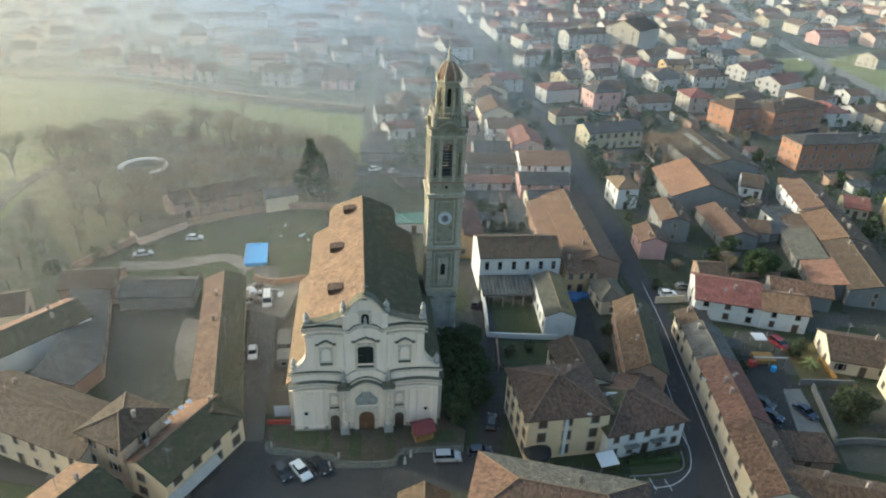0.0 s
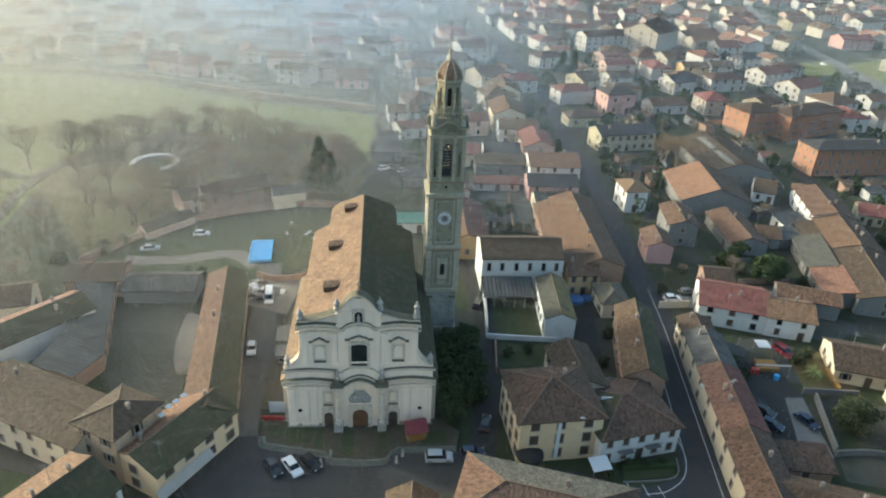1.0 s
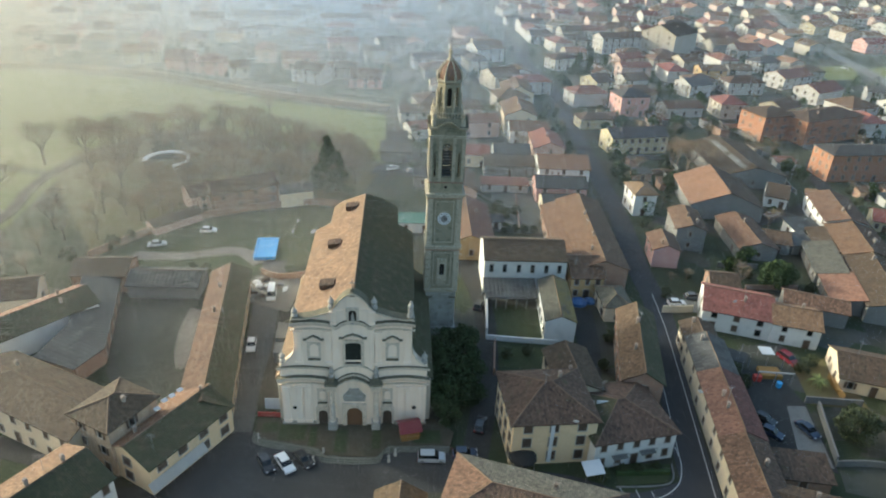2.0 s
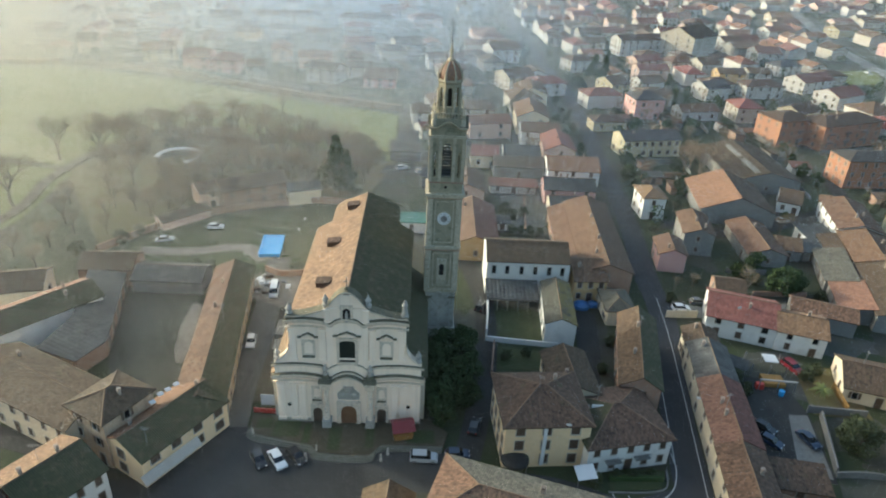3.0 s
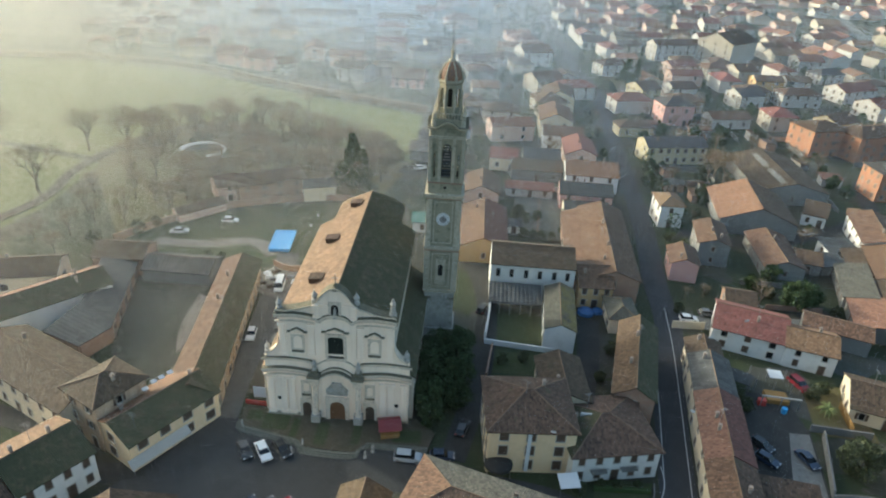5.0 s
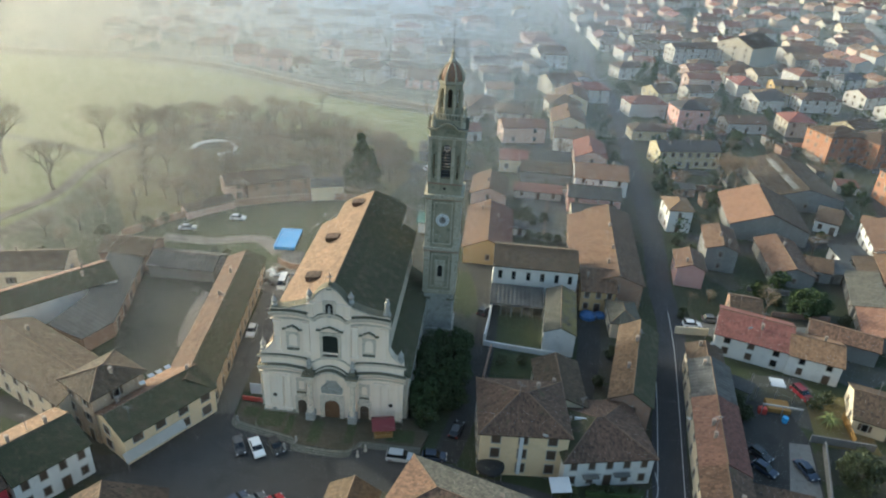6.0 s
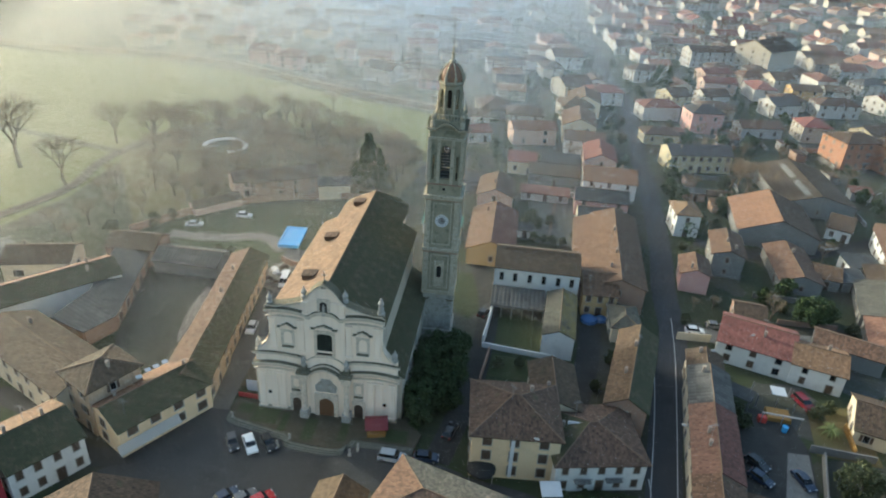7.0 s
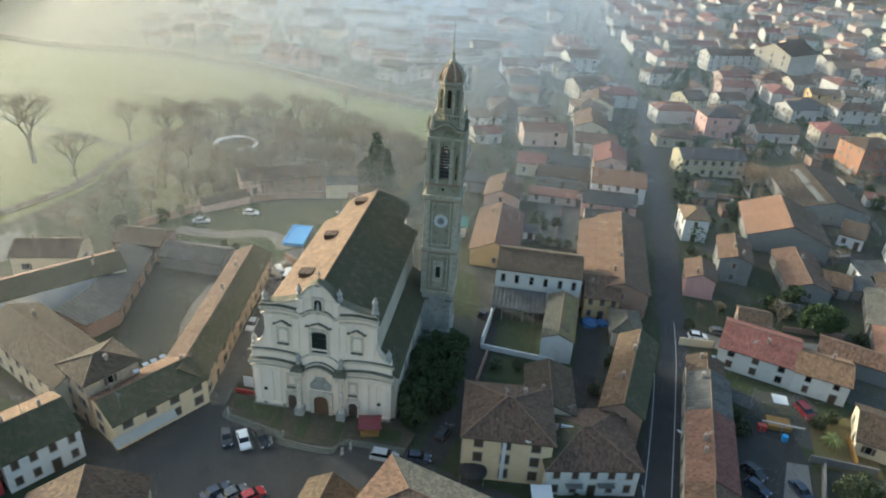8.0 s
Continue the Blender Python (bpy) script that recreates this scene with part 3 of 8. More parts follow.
def house(name, label, x, y, rot, L, W, h, roof="gable", slope=0.42, wall=None, tiles=None, win=(3, 3, 1, 1), floors=2, style="open",
          chimneys=1, over=0.5, category="house", group="", shutter=None, doors=1, w=0.95, wh=1.45, cap=True, fine=True, seed=0, z=0.0, frames=None):
    """A house L by W about (x, y), its eaves at h. win: windows a floor on the front (-y), back, left and right. tiles:
    one material, or (front, back), often as shaded and sunlit tones.
    """
    rng = random.Random(seed * 131 + int(x * 10) * 7 + int(y * 10))
    wall, tiles = wall or CREAM, tiles or TILE
    tiles = tiles if isinstance(tiles, tuple) else (tiles, tiles)
    tiles = tiles if len(tiles) == 4 else (tiles[0], tiles[1], tiles[0], tiles[1])
    top = thing(name, label, category, pose(x, y, z, 0, 0, rot), group)
    HOUSES.append((x, y, max(L, W) / 2 + 2))
    hx, hy = L / 2, W / 2
    # walls
    bm = bmesh.new()
    if roof == "gable":
        ends = [[(s * hx, -hy, -0.4), (s * hx, hy, -0.4), (s * hx, hy, h - 0.05), (s * hx, 0, h + hy * slope - 0.05), (s * hx, -hy, h - 0.05)] for s in (-1, 1)]
    elif roof == "shed":
        ends = [[(s * hx, -hy, -0.4), (s * hx, hy, -0.4), (s * hx, hy, h + W * slope - 0.05), (s * hx, -hy, h - 0.05)] for s in (-1, 1)]
    else:
        ends = [[(s * hx, -hy, -0.4), (s * hx, hy, -0.4), (s * hx, hy, h - 0.05), (s * hx, -hy, h - 0.05)] for s in (-1, 1)]
    a, b = ([bm.verts.new(p) for p in e] for e in ends)
    bm.faces.new(a)
    bm.faces.new(b[::-1])
    for i in range(len(a)):
        bm.faces.new((a[i], b[i], b[(i + 1) % len(a)], a[(i + 1) % len(a)]))
    part("wall", bm, wall, top)
    # roof
    bm, t = bmesh.new(), 0.2
    ox, oy = hx + over * (0.6 if roof == "gable" else 1), hy + over
    ze, zr = h - over * slope + 0.1, h + hy * slope + 0.1
    caps = []
    if roof == "gable":
        slab(bm, [(-ox, -oy, ze), (ox, -oy, ze), (ox, 0, zr), (-ox, 0, zr)], t, 0)
        slab(bm, [(ox, oy, ze), (-ox, oy, ze), (-ox, 0, zr), (ox, 0, zr)], t, 1)
        caps = [((-ox, 0, zr), (ox, 0, zr))]
    elif roof == "hip":
        r = max(0.0, hx - hy)
        zr = h + min(hx, hy) * slope + 0.1
        ry = max(0.0, hy - hx)
        A, B = (-r, -ry, zr), (r, ry, zr)
        c = [(-ox, -oy, ze), (ox, -oy, ze), (ox, oy, ze), (-ox, oy, ze)]
        if r > 0.05:
            slab(bm, [c[0], c[1], B, A], t, 0), slab(bm, [c[2], c[3], A, B], t, 1), slab(bm, [c[1], c[2], B], t, 2), slab(bm, [c[3], c[0], A], t, 3)
        elif ry > 0.05:
            slab(bm, [c[0], c[1], A], t, 0), slab(bm, [c[2], c[3], B], t, 1), slab(bm, [c[1], c[2], B, A], t, 2), slab(bm, [c[3], c[0], A, B], t, 3)
        else:
            slab(bm, [c[0], c[1], A], t, 0), slab(bm, [c[2], c[3], A], t, 1), slab(bm, [c[1], c[2], A], t, 2), slab(bm, [c[3], c[0], A], t, 3)
        if r > 0.05:
            caps = [(A, B), (c[0], A), (c[3], A), (c[1], B), (c[2], B)]
        else:
            caps = [(A, B), (c[0], A), (c[1], A), (c[2], B), (c[3], B)] if ry > 0.05 else [(q, A) for q in c]
    elif roof == "shed":
        zr = h + (W + over) * slope + 0.1
        slab(bm, [(-ox, -oy, ze), (ox, -oy, ze), (ox, oy, zr), (-ox, oy, zr)], t, 0)
    else:
        slab(bm, [(-ox, -oy, h + 0.2), (ox, -oy, h + 0.2), (ox, oy, h + 0.2), (-ox, oy, h + 0.2)], 0.3, 0)
    bmesh.ops.remove_doubles(bm, verts=bm.verts, dist=0.001)
    slope_uv(bm)
    rf = part("roof", bm, tiles, top)
    if cap and caps and y < 200:
        bm = bmesh.new()
        for p, q in caps:
            if (Vector(p) - Vector(q)).length > 0.1:
                part("ridge", bar(bmesh.new(), p, q, 0.11, 6), CAP, rf)
        bm.free()
    for k in range(chimneys):
        cx, cy = rng.uniform(-0.7, 0.7) * hx, rng.choice((-0.4, 0.35, 0.1)) * hy
        part("chimney", shared(("chimney", wall.name), chimney_mesh, CHIMNEY, BRICK), None, rf, m=pose(cx, cy, roof_height(roof, L, W, h, slope, cx, cy), 0, 0, rng.uniform(-4, 4)))
    # openings
    fh = h / floors
    wh = min(wh, fh * 0.62)
    sides = ((win[0], L, pose(0, -hy, 0)), (win[1], L, pose(0, hy, 0, 0, 0, 180)), (win[2], W, pose(-hx, 0, 0, 0, 0, -90)), (win[3], W, pose(hx, 0, 0, 0, 0, 90)))
    fine = fine and y < 132
    for si, (n, run, m) in enumerate(sides):
        out = Matrix.Rotation(radians(rot), 3, "Z") @ m.to_3x3() @ Vector((0, -1, 0))
        if out.y > 0.45 or (x > 60 and out.x > 0.6) or (x < -60 and out.x < -0.6):
            continue
        for i in range(n):
            px = run * ((i + 0.5) / n - 0.5) + rng.uniform(-0.12, 0.12) * run / max(n, 1) * 0.4
            for f in range(floors):
                if f == 0 and doors and si == 0 and i == n // 2:
                    door_part(top, m @ pose(px, 0, 0.02), 1.2, min(2.3, fh * 0.8), shutter or WOOD_BROWN)
                    continue
                if not fine and rng.random() < 0.08:
                    continue
                window(top, m @ pose(px, 0, f * fh + fh * 0.3), w, wh, style if rng.random() < 0.75 else "closed", frames, shutter, fine)
    return top


# ---- ground ----
bm = bmesh.new()
bmesh.ops.create_grid(bm, x_segments=24, y_segments=24, size=2400)
ground = tagged(part("ground", bm, EARTH, m=pose(0, 600, 0)), "brown-green ground of gardens and yards", "ground", "", "structure")

flat("field", [(-420, 205), (-300, 190), (-126, 176), (-124, 196), (-112, 214), (-96, 222), (-70, 214), (-48, 212), (-31, 206), (-41, 259), (-87, 266), (-118, 274), (-155, 284), (-205, 284), (-255, 270), (-300, 268), (-420, 300)], 0.03, FIELD, "wide green field beyond the park", "field")
flat("field", [(-420, 60), (-150, 60), (-118, 118), (-116, 140), (-123, 172), (-300, 186), (-420, 200)], 0.025, FIELD, "green meadow beside the park path", "field")
flat("field", [(206, 345), (330, 300), (420, 420), (275, 470), (203, 412)], 0.03, FIELD, "green sports field beside the far road", "field")
flat("field", [(171, 380), (194, 389), (206, 428), (181, 414)], 0.03, FIELD, "small green meadow by the far road", "field")
flat("lawn", [(-126, 172), (-86, 129), (-79, 145), (-70, 156), (-44, 171), (-33, 172), (-31, 205), (-50, 210), (-97, 222), (-118, 211)], 0.02, GRASS, "rough winter grass under the park trees", "lawn")
flat("lawn", [(-86, 126), (-72, 124), (-52, 124), (-47, 130), (-36, 136), (-36, 169), (-46, 168), (-71, 152), (-80, 141)], 0.03, LAWN, "green lawn behind the church inside the park wall", "lawn")
flat("court_floor", [(-72, 116), (-56, 119), (-47.5, 97), (-44, 84), (-55, 84), (-60, 90)], 0.03, COBBLE, "worn cobbled court with grass between", "courtyard")
# Sunlit patch of the court laid as a slab of pale colour.
flat("court_floor", [(-54.8, 113), (-50.5, 112), (-45.6, 94), (-48.2, 93), (-50.5, 97), (-53, 104)], 0.05, GRAVEL, "patch of sun on the court, laid as a pale strip", "courtyard")
flat("square", [(-38.5, 63), (-30.5, 81), (-26.5, 78.5), (-15.5, 76.6), (5, 80.4), (13.6, 79.0), (12, 74), (-5, 69.5), (-6, 30), (-40, 30), (-44, 52)], 0.03, SQUARE_ASPHALT, "dark asphalt of the church square", "square")
lane("road", [(41, 40), (44.5, 60), (44.6, 74), (44.4, 88), (44.8, 105), (46.0, 122), (46.0, 134), (44.2, 150), (43.0, 176), (40.0, 206), (36.0, 240), (31.5, 285), (24, 333), (14, 372), (0, 447), (-40, 650), (-80, 900)], 5.8, 0.06, ASPHALT, "narrow asphalt street between the houses", "street")
lane("road", [(13.5, 76.0), (24, 76.0), (34, 74.0), (43, 78.0)], 5.0, 0.052, ASPHALT, "asphalt street passing the broad house", "street")
lane("road", [(-31.0, 79), (-33.8, 91), (-36.0, 103), (-40.5, 122), (-44, 136)], 5.4, 0.055, PALE_LANE, "dusty pale lane beside the church", "lane")
lane("road", [(-36.5, 66), (-44, 63), (-54, 68), (-68, 70)], 4.0, 0.058, OLD_ASPHALT, "side lane between old houses", "lane")
lane("road", [(8.8, 80), (9.4, 92), (9.0, 110), (6.0, 130), (-2, 150)], 4.4, 0.05, OLD_ASPHALT, "shaded lane between church and yellow house", "lane")
lane("road", [(28.5, 100), (29.5, 112), (29.0, 128)], 4.6, 0.05, OLD_ASPHALT, "alley behind the white wing", "lane")
lane("road", [(46, 136), (56, 134), (66, 137), (84, 141), (98, 138), (130, 130)], 5.0, 0.045, CONCRETE, "pale concrete lane behind the red-roofed house", "lane")
lane("road", [(52, 180), (70, 178), (84, 186), (100, 198), (112, 214), (116, 236), (130, 255), (170, 270)], 5.0, 0.045, OLD_ASPHALT, "grey lane winding between the yards", "lane")
lane("road", [(195, 300), (206, 345), (206, 413), (206, 500), (220, 610), (240, 800)], 9.0, 0.05, CONCRETE, "pale main road at the edge of the village", "road")
lane("road", [(-126, 110), (-120, 142), (-126, 165), (-126, 190), (-117, 211), (-98, 223)], 3.4, 0.35, DITCH, "dark earth path along the park edge", "path")
lane("road", [(-78, 132), (-66, 134), (-55, 139), (-47, 134)], 4.0, 0.05, GRAVEL, "pale gravel track on the lawn", "path")
lane("road", [(100, 268), (140, 262), (180, 268)], 6.0, 0.05, OLD_ASPHALT, "grey street beside the apartment blocks", "street")
flat("yard", [(53.5, 88), (68, 86), (68.5, 103), (66, 112), (54, 112)], 0.035, OLD_ASPHALT, "grey yard behind the street houses", "yard")
flat("yard", [(64.8, 102), (68.2, 102.5), (67.6, 87), (62.5, 88)], 0.05, CONCRETE, "pale concrete strip in the yard", "yard")
flat("yard", [(67.5, 82), (82, 80), (81, 89), (68.5, 88)], 0.04, COBBLE, "paved yard before the garden", "yard")
flat("yard", [(7, 163), (22, 164), (23, 197), (5, 195)], 0.04, PAVED, "worn grey paved yard behind the parish house", "yard")
flat("yard", [(-46, 118), (-34, 115), (-34, 131), (-46, 128)], 0.06, GRAVEL, "pale gravel building site beside the church", "yard")
flat("lawn", [(9.2, 113.4), (18.4, 115), (17.2, 126), (8.2, 124.5)], 0.04, LAWN, "small shaded lawn inside the cloister", "lawn")
flat("lawn", [(10.5, 104), (26.2, 106), (26.4, 112), (10, 111.4)], 0.04, LAWN, "dark shaded garden below the white wall", "lawn")
flat("lawn", [(69.5, 103), (80, 103.5), (79, 119), (70, 116)], 0.05, GRASS, "green garden with palm and shrubs", "lawn")
flat("lawn", [(-35, 85), (-25, 86.6), (-28, 116), (-33, 116)], 0.045, DIRT, "bare strip beside the church wall", "yard")
flat("parking", [(-34, 196), (-12, 197), (-14, 206), (-33, 204)], 0.04, OLD_ASPHALT, "grey parking area beyond the church", "parking")
flat("pitch", [(-118, 100), (-104, 98), (-100, 109), (-112, 116)], 0.04, CONCRETE, "pale playing court beside the park", "court")
flat("garden", [(31.5, 77.5), (39.5, 79.5), (40.5, 83.5), (31.5, 82.3)], 0.12, LAWN, "low planted garden before the white house", "garden")
lane("field_hedge", [(-300, 276), (-255, 276), (-205, 290), (-155, 290), (-118, 280), (-87, 272), (-41, 265)], 2.4, 2.2, TWIG, "bare brown hedge along the field's far edge", "hedge", drop=2.4)
lane("field_wall", [(-158, 296), (-120, 288), (-84, 280)], 0.5, 2.4, GREY, "long grey wall behind the field hedge", "wall", drop=2.6)


# ---- church ----
CX, CY, CR = -12.0, 84.55, 9.7
church = thing("church", "white baroque church with clay tiled roof and curved gable", "church", pose(CX, CY, 0, 0, 0, CR))
# lower storey, attic band and upper storey as solid walls
part("wall", box(-11.6, 11.6, 0.0, 33.2, -0.3, 9.3), FLANK, church, "weathered plaster aisle walls")
part("wall", box(-9.0, 9.0, 0.3, 33.6, 9.3, 19.5), FLANK, church, "weathered plaster nave walls")
part("wall", box(-6.2, 6.2, 33.6, 39.6, -0.3, 20.9), CHURCH, church, "plastered choir walls")
bm = turned([(6.2, -0.3), (6.2, 20.9)], 20, 0, 39.6)
part("apse", bm, CHURCH, church)


def front_top(x):
    """Height of the facade's curved top edge."""
    a = abs(x)
    if a < 2.4:
        return 24.1 + 1.9 * math.cos(a / 2.4 * math.pi / 2) ** 0.8
    if a < 4.3:
        return 22.5 + 1.6 * (1 - (a - 2.4) / 1.9) ** 1.7
    if a < 9.4:
        k = (a - 4.3) / 5.1
        return 21.25 + 1.25 * (1 - k) ** 1.6 + 0.35 * k ** 6
    return 21.2


def front_side(z):
    """Half width of the facade's upper storey at a height, with its swept feet."""
    return 9.3 + (2.3 * ((16.2 - z) / 3.4) ** 2.2 if z < 16.2 else 0.0)


outline = [(-11.9, -0.3), (-11.9, 12.8)] + [(-front_side(12.8 + 0.34 * i), 12.8 + 0.34 * i) for i in range(11)]
outline += [(-9.3, 21.2)] + [(x, front_top(x)) for x in [-9.3 + 18.6 * i / 60 for i in range(61)]] + [(9.3, 21.2)]
outline += [(front_side(16.2 - 0.34 * i), 16.2 - 0.34 * i) for i in range(11)] + [(11.9, 12.8), (11.9, -0.3)]
clean = [p for i, p in enumerate(outline) if i == 0 or (abs(p[0] - outline[i - 1][0]) + abs(p[1] - outline[i - 1][1])) > 1e-4]
facade = part("facade", plate(clean, -0.5, 0.35), CHURCH, church, "white plastered facade with curved gable")
# gently swelling middle bay
part("bay", plate([(-3.3, 0), (-3.3, 23.4), (3.3, 23.4), (3.3, 0)], -0.85, -0.45), CHURCH, facade)


def wave(x, z, mid=0.9, dip=0.55, side=0.35):
    """A cornice that rises over the middle bay, dips beside it and swells over each side bay."""
    a = abs(x)
    if a < 2.5:
        return z + mid * math.cos(a / 2.5 * math.pi / 2) ** 0.8
    if a < 4.2:
        return z - dip * math.sin((a - 2.5) / 1.7 * math.pi)
    return z + side * math.sin((a - 4.2) / (12.2 - 4.2) * math.pi)


xs = [-12.35 + 24.7 * i / 72 for i in range(73)]
xu = [-9.75 + 19.5 * i / 60 for i in range(61)]
part("cornice", ribbon([(x, wave(x, 9.35, 1.15, 0.95, 0.45)) for x in xs], 0.8, 0.95, -0.5), (CHURCH_TRIM, LEAD), facade, "heavy waved cornice with dark weathered top")
part("cornice", ribbon([(x, wave(x, 11.75, 0.7, 0.55, 0.3)) for x in xs], 0.5, 0.6, -0.5), (CHURCH_TRIM, LEAD), facade, "waved cornice with dark weathered top")
part("cornice", ribbon([(x, wave(x * 1.25, 20.3, 0.6, 0.5, 0.35)) for x in xu], 0.8, 0.9, -0.5), (CHURCH_TRIM, LEAD), facade, "waved upper cornice with dark weathered top")
part("moulding", ribbon([(x, wave(x, 8.6, 0.9, 0.6)) for x in xs], 0.35, 0.3, -0.5), CHURCH_TRIM, facade)
part("moulding", ribbon([(x, wave(x * 1.25, 19.4, 0.5, 0.3, 0.3)) for x in xu], 0.3, 0.3, -0.5), CHURCH_TRIM, facade)
# coping over the gable
cope = [(x, front_top(x) - 0.05) for x in [-9.6 + 19.2 * i / 64 for i in range(65)]]
part("coping", ribbon(cope, 0.75, 0.55, -0.3), (CHURCH_TRIM, LEAD), facade, "grey weathered coping")
bm = bmesh.new()
for a, b in zip(cope, cope[1:]):
    slab(bm, [(a[0], -0.6, a[1] + 0.56), (b[0], -0.6, b[1] + 0.56), (b[0], 0.75, b[1] + 0.56), (a[0], 0.75, a[1] + 0.56)], 0.5)
bmesh.ops.remove_doubles(bm, verts=bm.verts, dist=0.001)
part("coping", bm, LEAD, facade)
for s in (-1, 1):
    side = [(s * (front_side(12.8 + 0.34 * i) + 0.1), 12.85 + 0.34 * i) for i in range(11)]
    bm = bmesh.new()
    for a, b in zip(side, side[1:]):
        slab(bm, [(a[0], -0.75, a[1]), (b[0], -0.75, b[1]), (b[0], 0.6, b[1]), (a[0], 0.6, a[1])], 0.3)
    bmesh.ops.remove_doubles(bm, verts=bm.verts, dist=0.001)
    part("volute", bm, CHURCH_TRIM, facade)


def pilaster(x, z0, z1, w, y=-0.5, d=0.28):
    bm = box(x - w / 2, x + w / 2, y - d, y + 0.02, z0 + 0.5, z1 - 0.6, 0.03)
    add_box(bm, x - w / 2 - 0.15, x + w / 2 + 0.15, y - d - 0.14, y + 0.02, z0, z0 + 0.5)
    add_box(bm, x - w / 2 - 0.08, x + w / 2 + 0.08, y - d - 0.08, y + 0.02, z1 - 0.6, z1 - 0.3)
    add_box(bm, x - w / 2 - 0.18, x + w / 2 + 0.18, y - d - 0.18, y + 0.02, z1 - 0.3, z1)
    return bm


for x in (-11.1, -9.0, -7.6, 7.6, 9.0, 11.1):
    part("pilaster", pilaster(x, 0.9, 8.5, 1.0), CHURCH, facade)
for x in (-8.6, -3.9, 3.9, 8.6):
    part("pilaster", pilaster(x, 13.0, 19.4, 0.95), CHURCH, facade)
for x in (-3.0, 3.0):
    part("pilaster", pilaster(x, 20.9, 23.4, 0.7, -0.85), CHURCH, facade)
for a, b in ((-12.05, -6.35), (-4.15, -3.3), (3.3, 4.35), (6.55, 12.05)):
    part("plinth", box(a, b, -0.85, -0.48, -0.2, 1.0, 0.03), DAMP, facade, "weathered stone plinth")
# portal columns on tall pedestals
for s in (-1, 1):
    col = part("column", turned([(0.55, 1.9), (0.6, 2.1), (0.46, 2.3), (0.47, 5.0), (0.4, 8.0), (0.5, 8.15), (0.6, 8.5)], 16, s * 3.6, -1.5), CHURCH_TRIM, church, "pale round column")
    part("pedestal", box(s * 3.6 - 0.75, s * 3.6 + 0.75, -2.3, -0.6, -0.1, 1.9, 0.06), STONE, col)
    part("entablature", add_box(box(s * 3.6 - 0.75, s * 3.6 + 0.75, -2.25, -0.45, 8.5, 9.4, 0.05), s * 3.6 - 0.95, s * 3.6 + 0.95, -2.5, -0.45, 9.4, 9.9), (CHURCH_TRIM,), col)
    part("cap_stone", add_box(box(s * 3.6 - 1.05, s * 3.6 + 1.05, -2.6, -0.45, 9.9, 10.2, 0.05), s * 3.6 - 0.5, s * 3.6 + 0.5, -1.7, -0.7, 10.2, 10.9), LEAD, col, "dark weathered cap stone")
    part("finial", turned([(0.42, 10.9), (0.46, 11.2), (0.26, 11.35), (0.4, 11.8), (0.44, 12.1), (0.24, 12.4), (0.26, 12.55), (0.08, 12.9)], 10, s * 3.6, -1.2), STONE, col, "weathered stone ornament")
arc = [(-3.0 + 6.0 * i / 24, 8.9 + 1.5 * math.sin(math.pi * i / 24)) for i in range(25)]
part("pediment", ribbon(arc, 1.3, 0.7, -0.85), (CHURCH_TRIM, LEAD), facade, "curved pediment over the portal")
part("relief_panel", plate([(p[0] * 0.62, p[1] - 2.2) for p in arc] + [(1.7, 5.6), (-1.7, 5.6)], -1.05, -0.8), TOWER_BASE, facade, "grey carved relief panel")
for x, z, r_ in ((0.0, 7.6, 0.75), (-1.0, 6.6, 0.4), (1.0, 6.6, 0.4), (-0.6, 8.1, 0.3), (0.6, 8.1, 0.3)):
    part("carving", turned([(r_, 0.0), (r_ * 0.85, 0.14), (r_ * 0.4, 0.24)], 10), STONE, facade, "carved stone rosette", m=pose(x, -1.03, z, 90, 0, 0))
# doors
portal = part("portal", arch_wall(4.0, 0.0, 5.2, 2.6, 0.0, 4.3, -1.15, -0.8), CHURCH_TRIM, church, "pale moulded door surround")
bm = plate(arch_pts(2.6, 0.0, 4.3, 10), -0.95, -0.84)
part("door", bm, WOOD_DOOR, portal, "brown wooden double door")
for x in (-5.25, 5.45):
    sur = part("portal", arch_wall(2.3, 0.0, 4.1, 1.5, 0.0, 3.4, -0.72, -0.46, cx=x), CHURCH_TRIM, church)
    door = part("door", plate(arch_pts(1.5, 0.0, 3.4, 8), -0.6, -0.49), WOOD_BROWN, sur, "dark side door", m=pose(x, 0, 0))
    part("medallion", turned([(0.95, -0.1), (0.95, 0.0), (0.7, 0.12)], 16), CHURCH_TRIM, facade, m=pose(x, -0.5, 4.35, 90, 0, 0))
    nb = part("niche", arch_wall(1.7, 5.2, 7.9, 1.0, 5.6, 7.5, -0.7, -0.46, cx=x), CHURCH_TRIM, church)
    part("niche_back", plate(arch_pts(1.0, 5.6, 7.5, 8), -0.52, -0.47), CHURCH, nb, m=pose(x, 0, 0))
    part("niche_sill", box(x - 0.8, x + 0.8, -0.95, -0.48, 5.0, 5.25, 0.04), LEAD, nb)
for x in (-9.9, 9.9):
    part("oculus", turned([(0.42, 0.0), (0.42, 0.06), (0.30, 0.1)], 14), CHURCH_TRIM, facade, m=pose(x, -0.5, 3.9, 90, 0, 0))
    part("oculus_pane", turned([(0.31, 0.0), (0.31, 0.13)], 14), GLASS, facade, m=pose(x, -0.5, 3.9, 90, 0, 0))
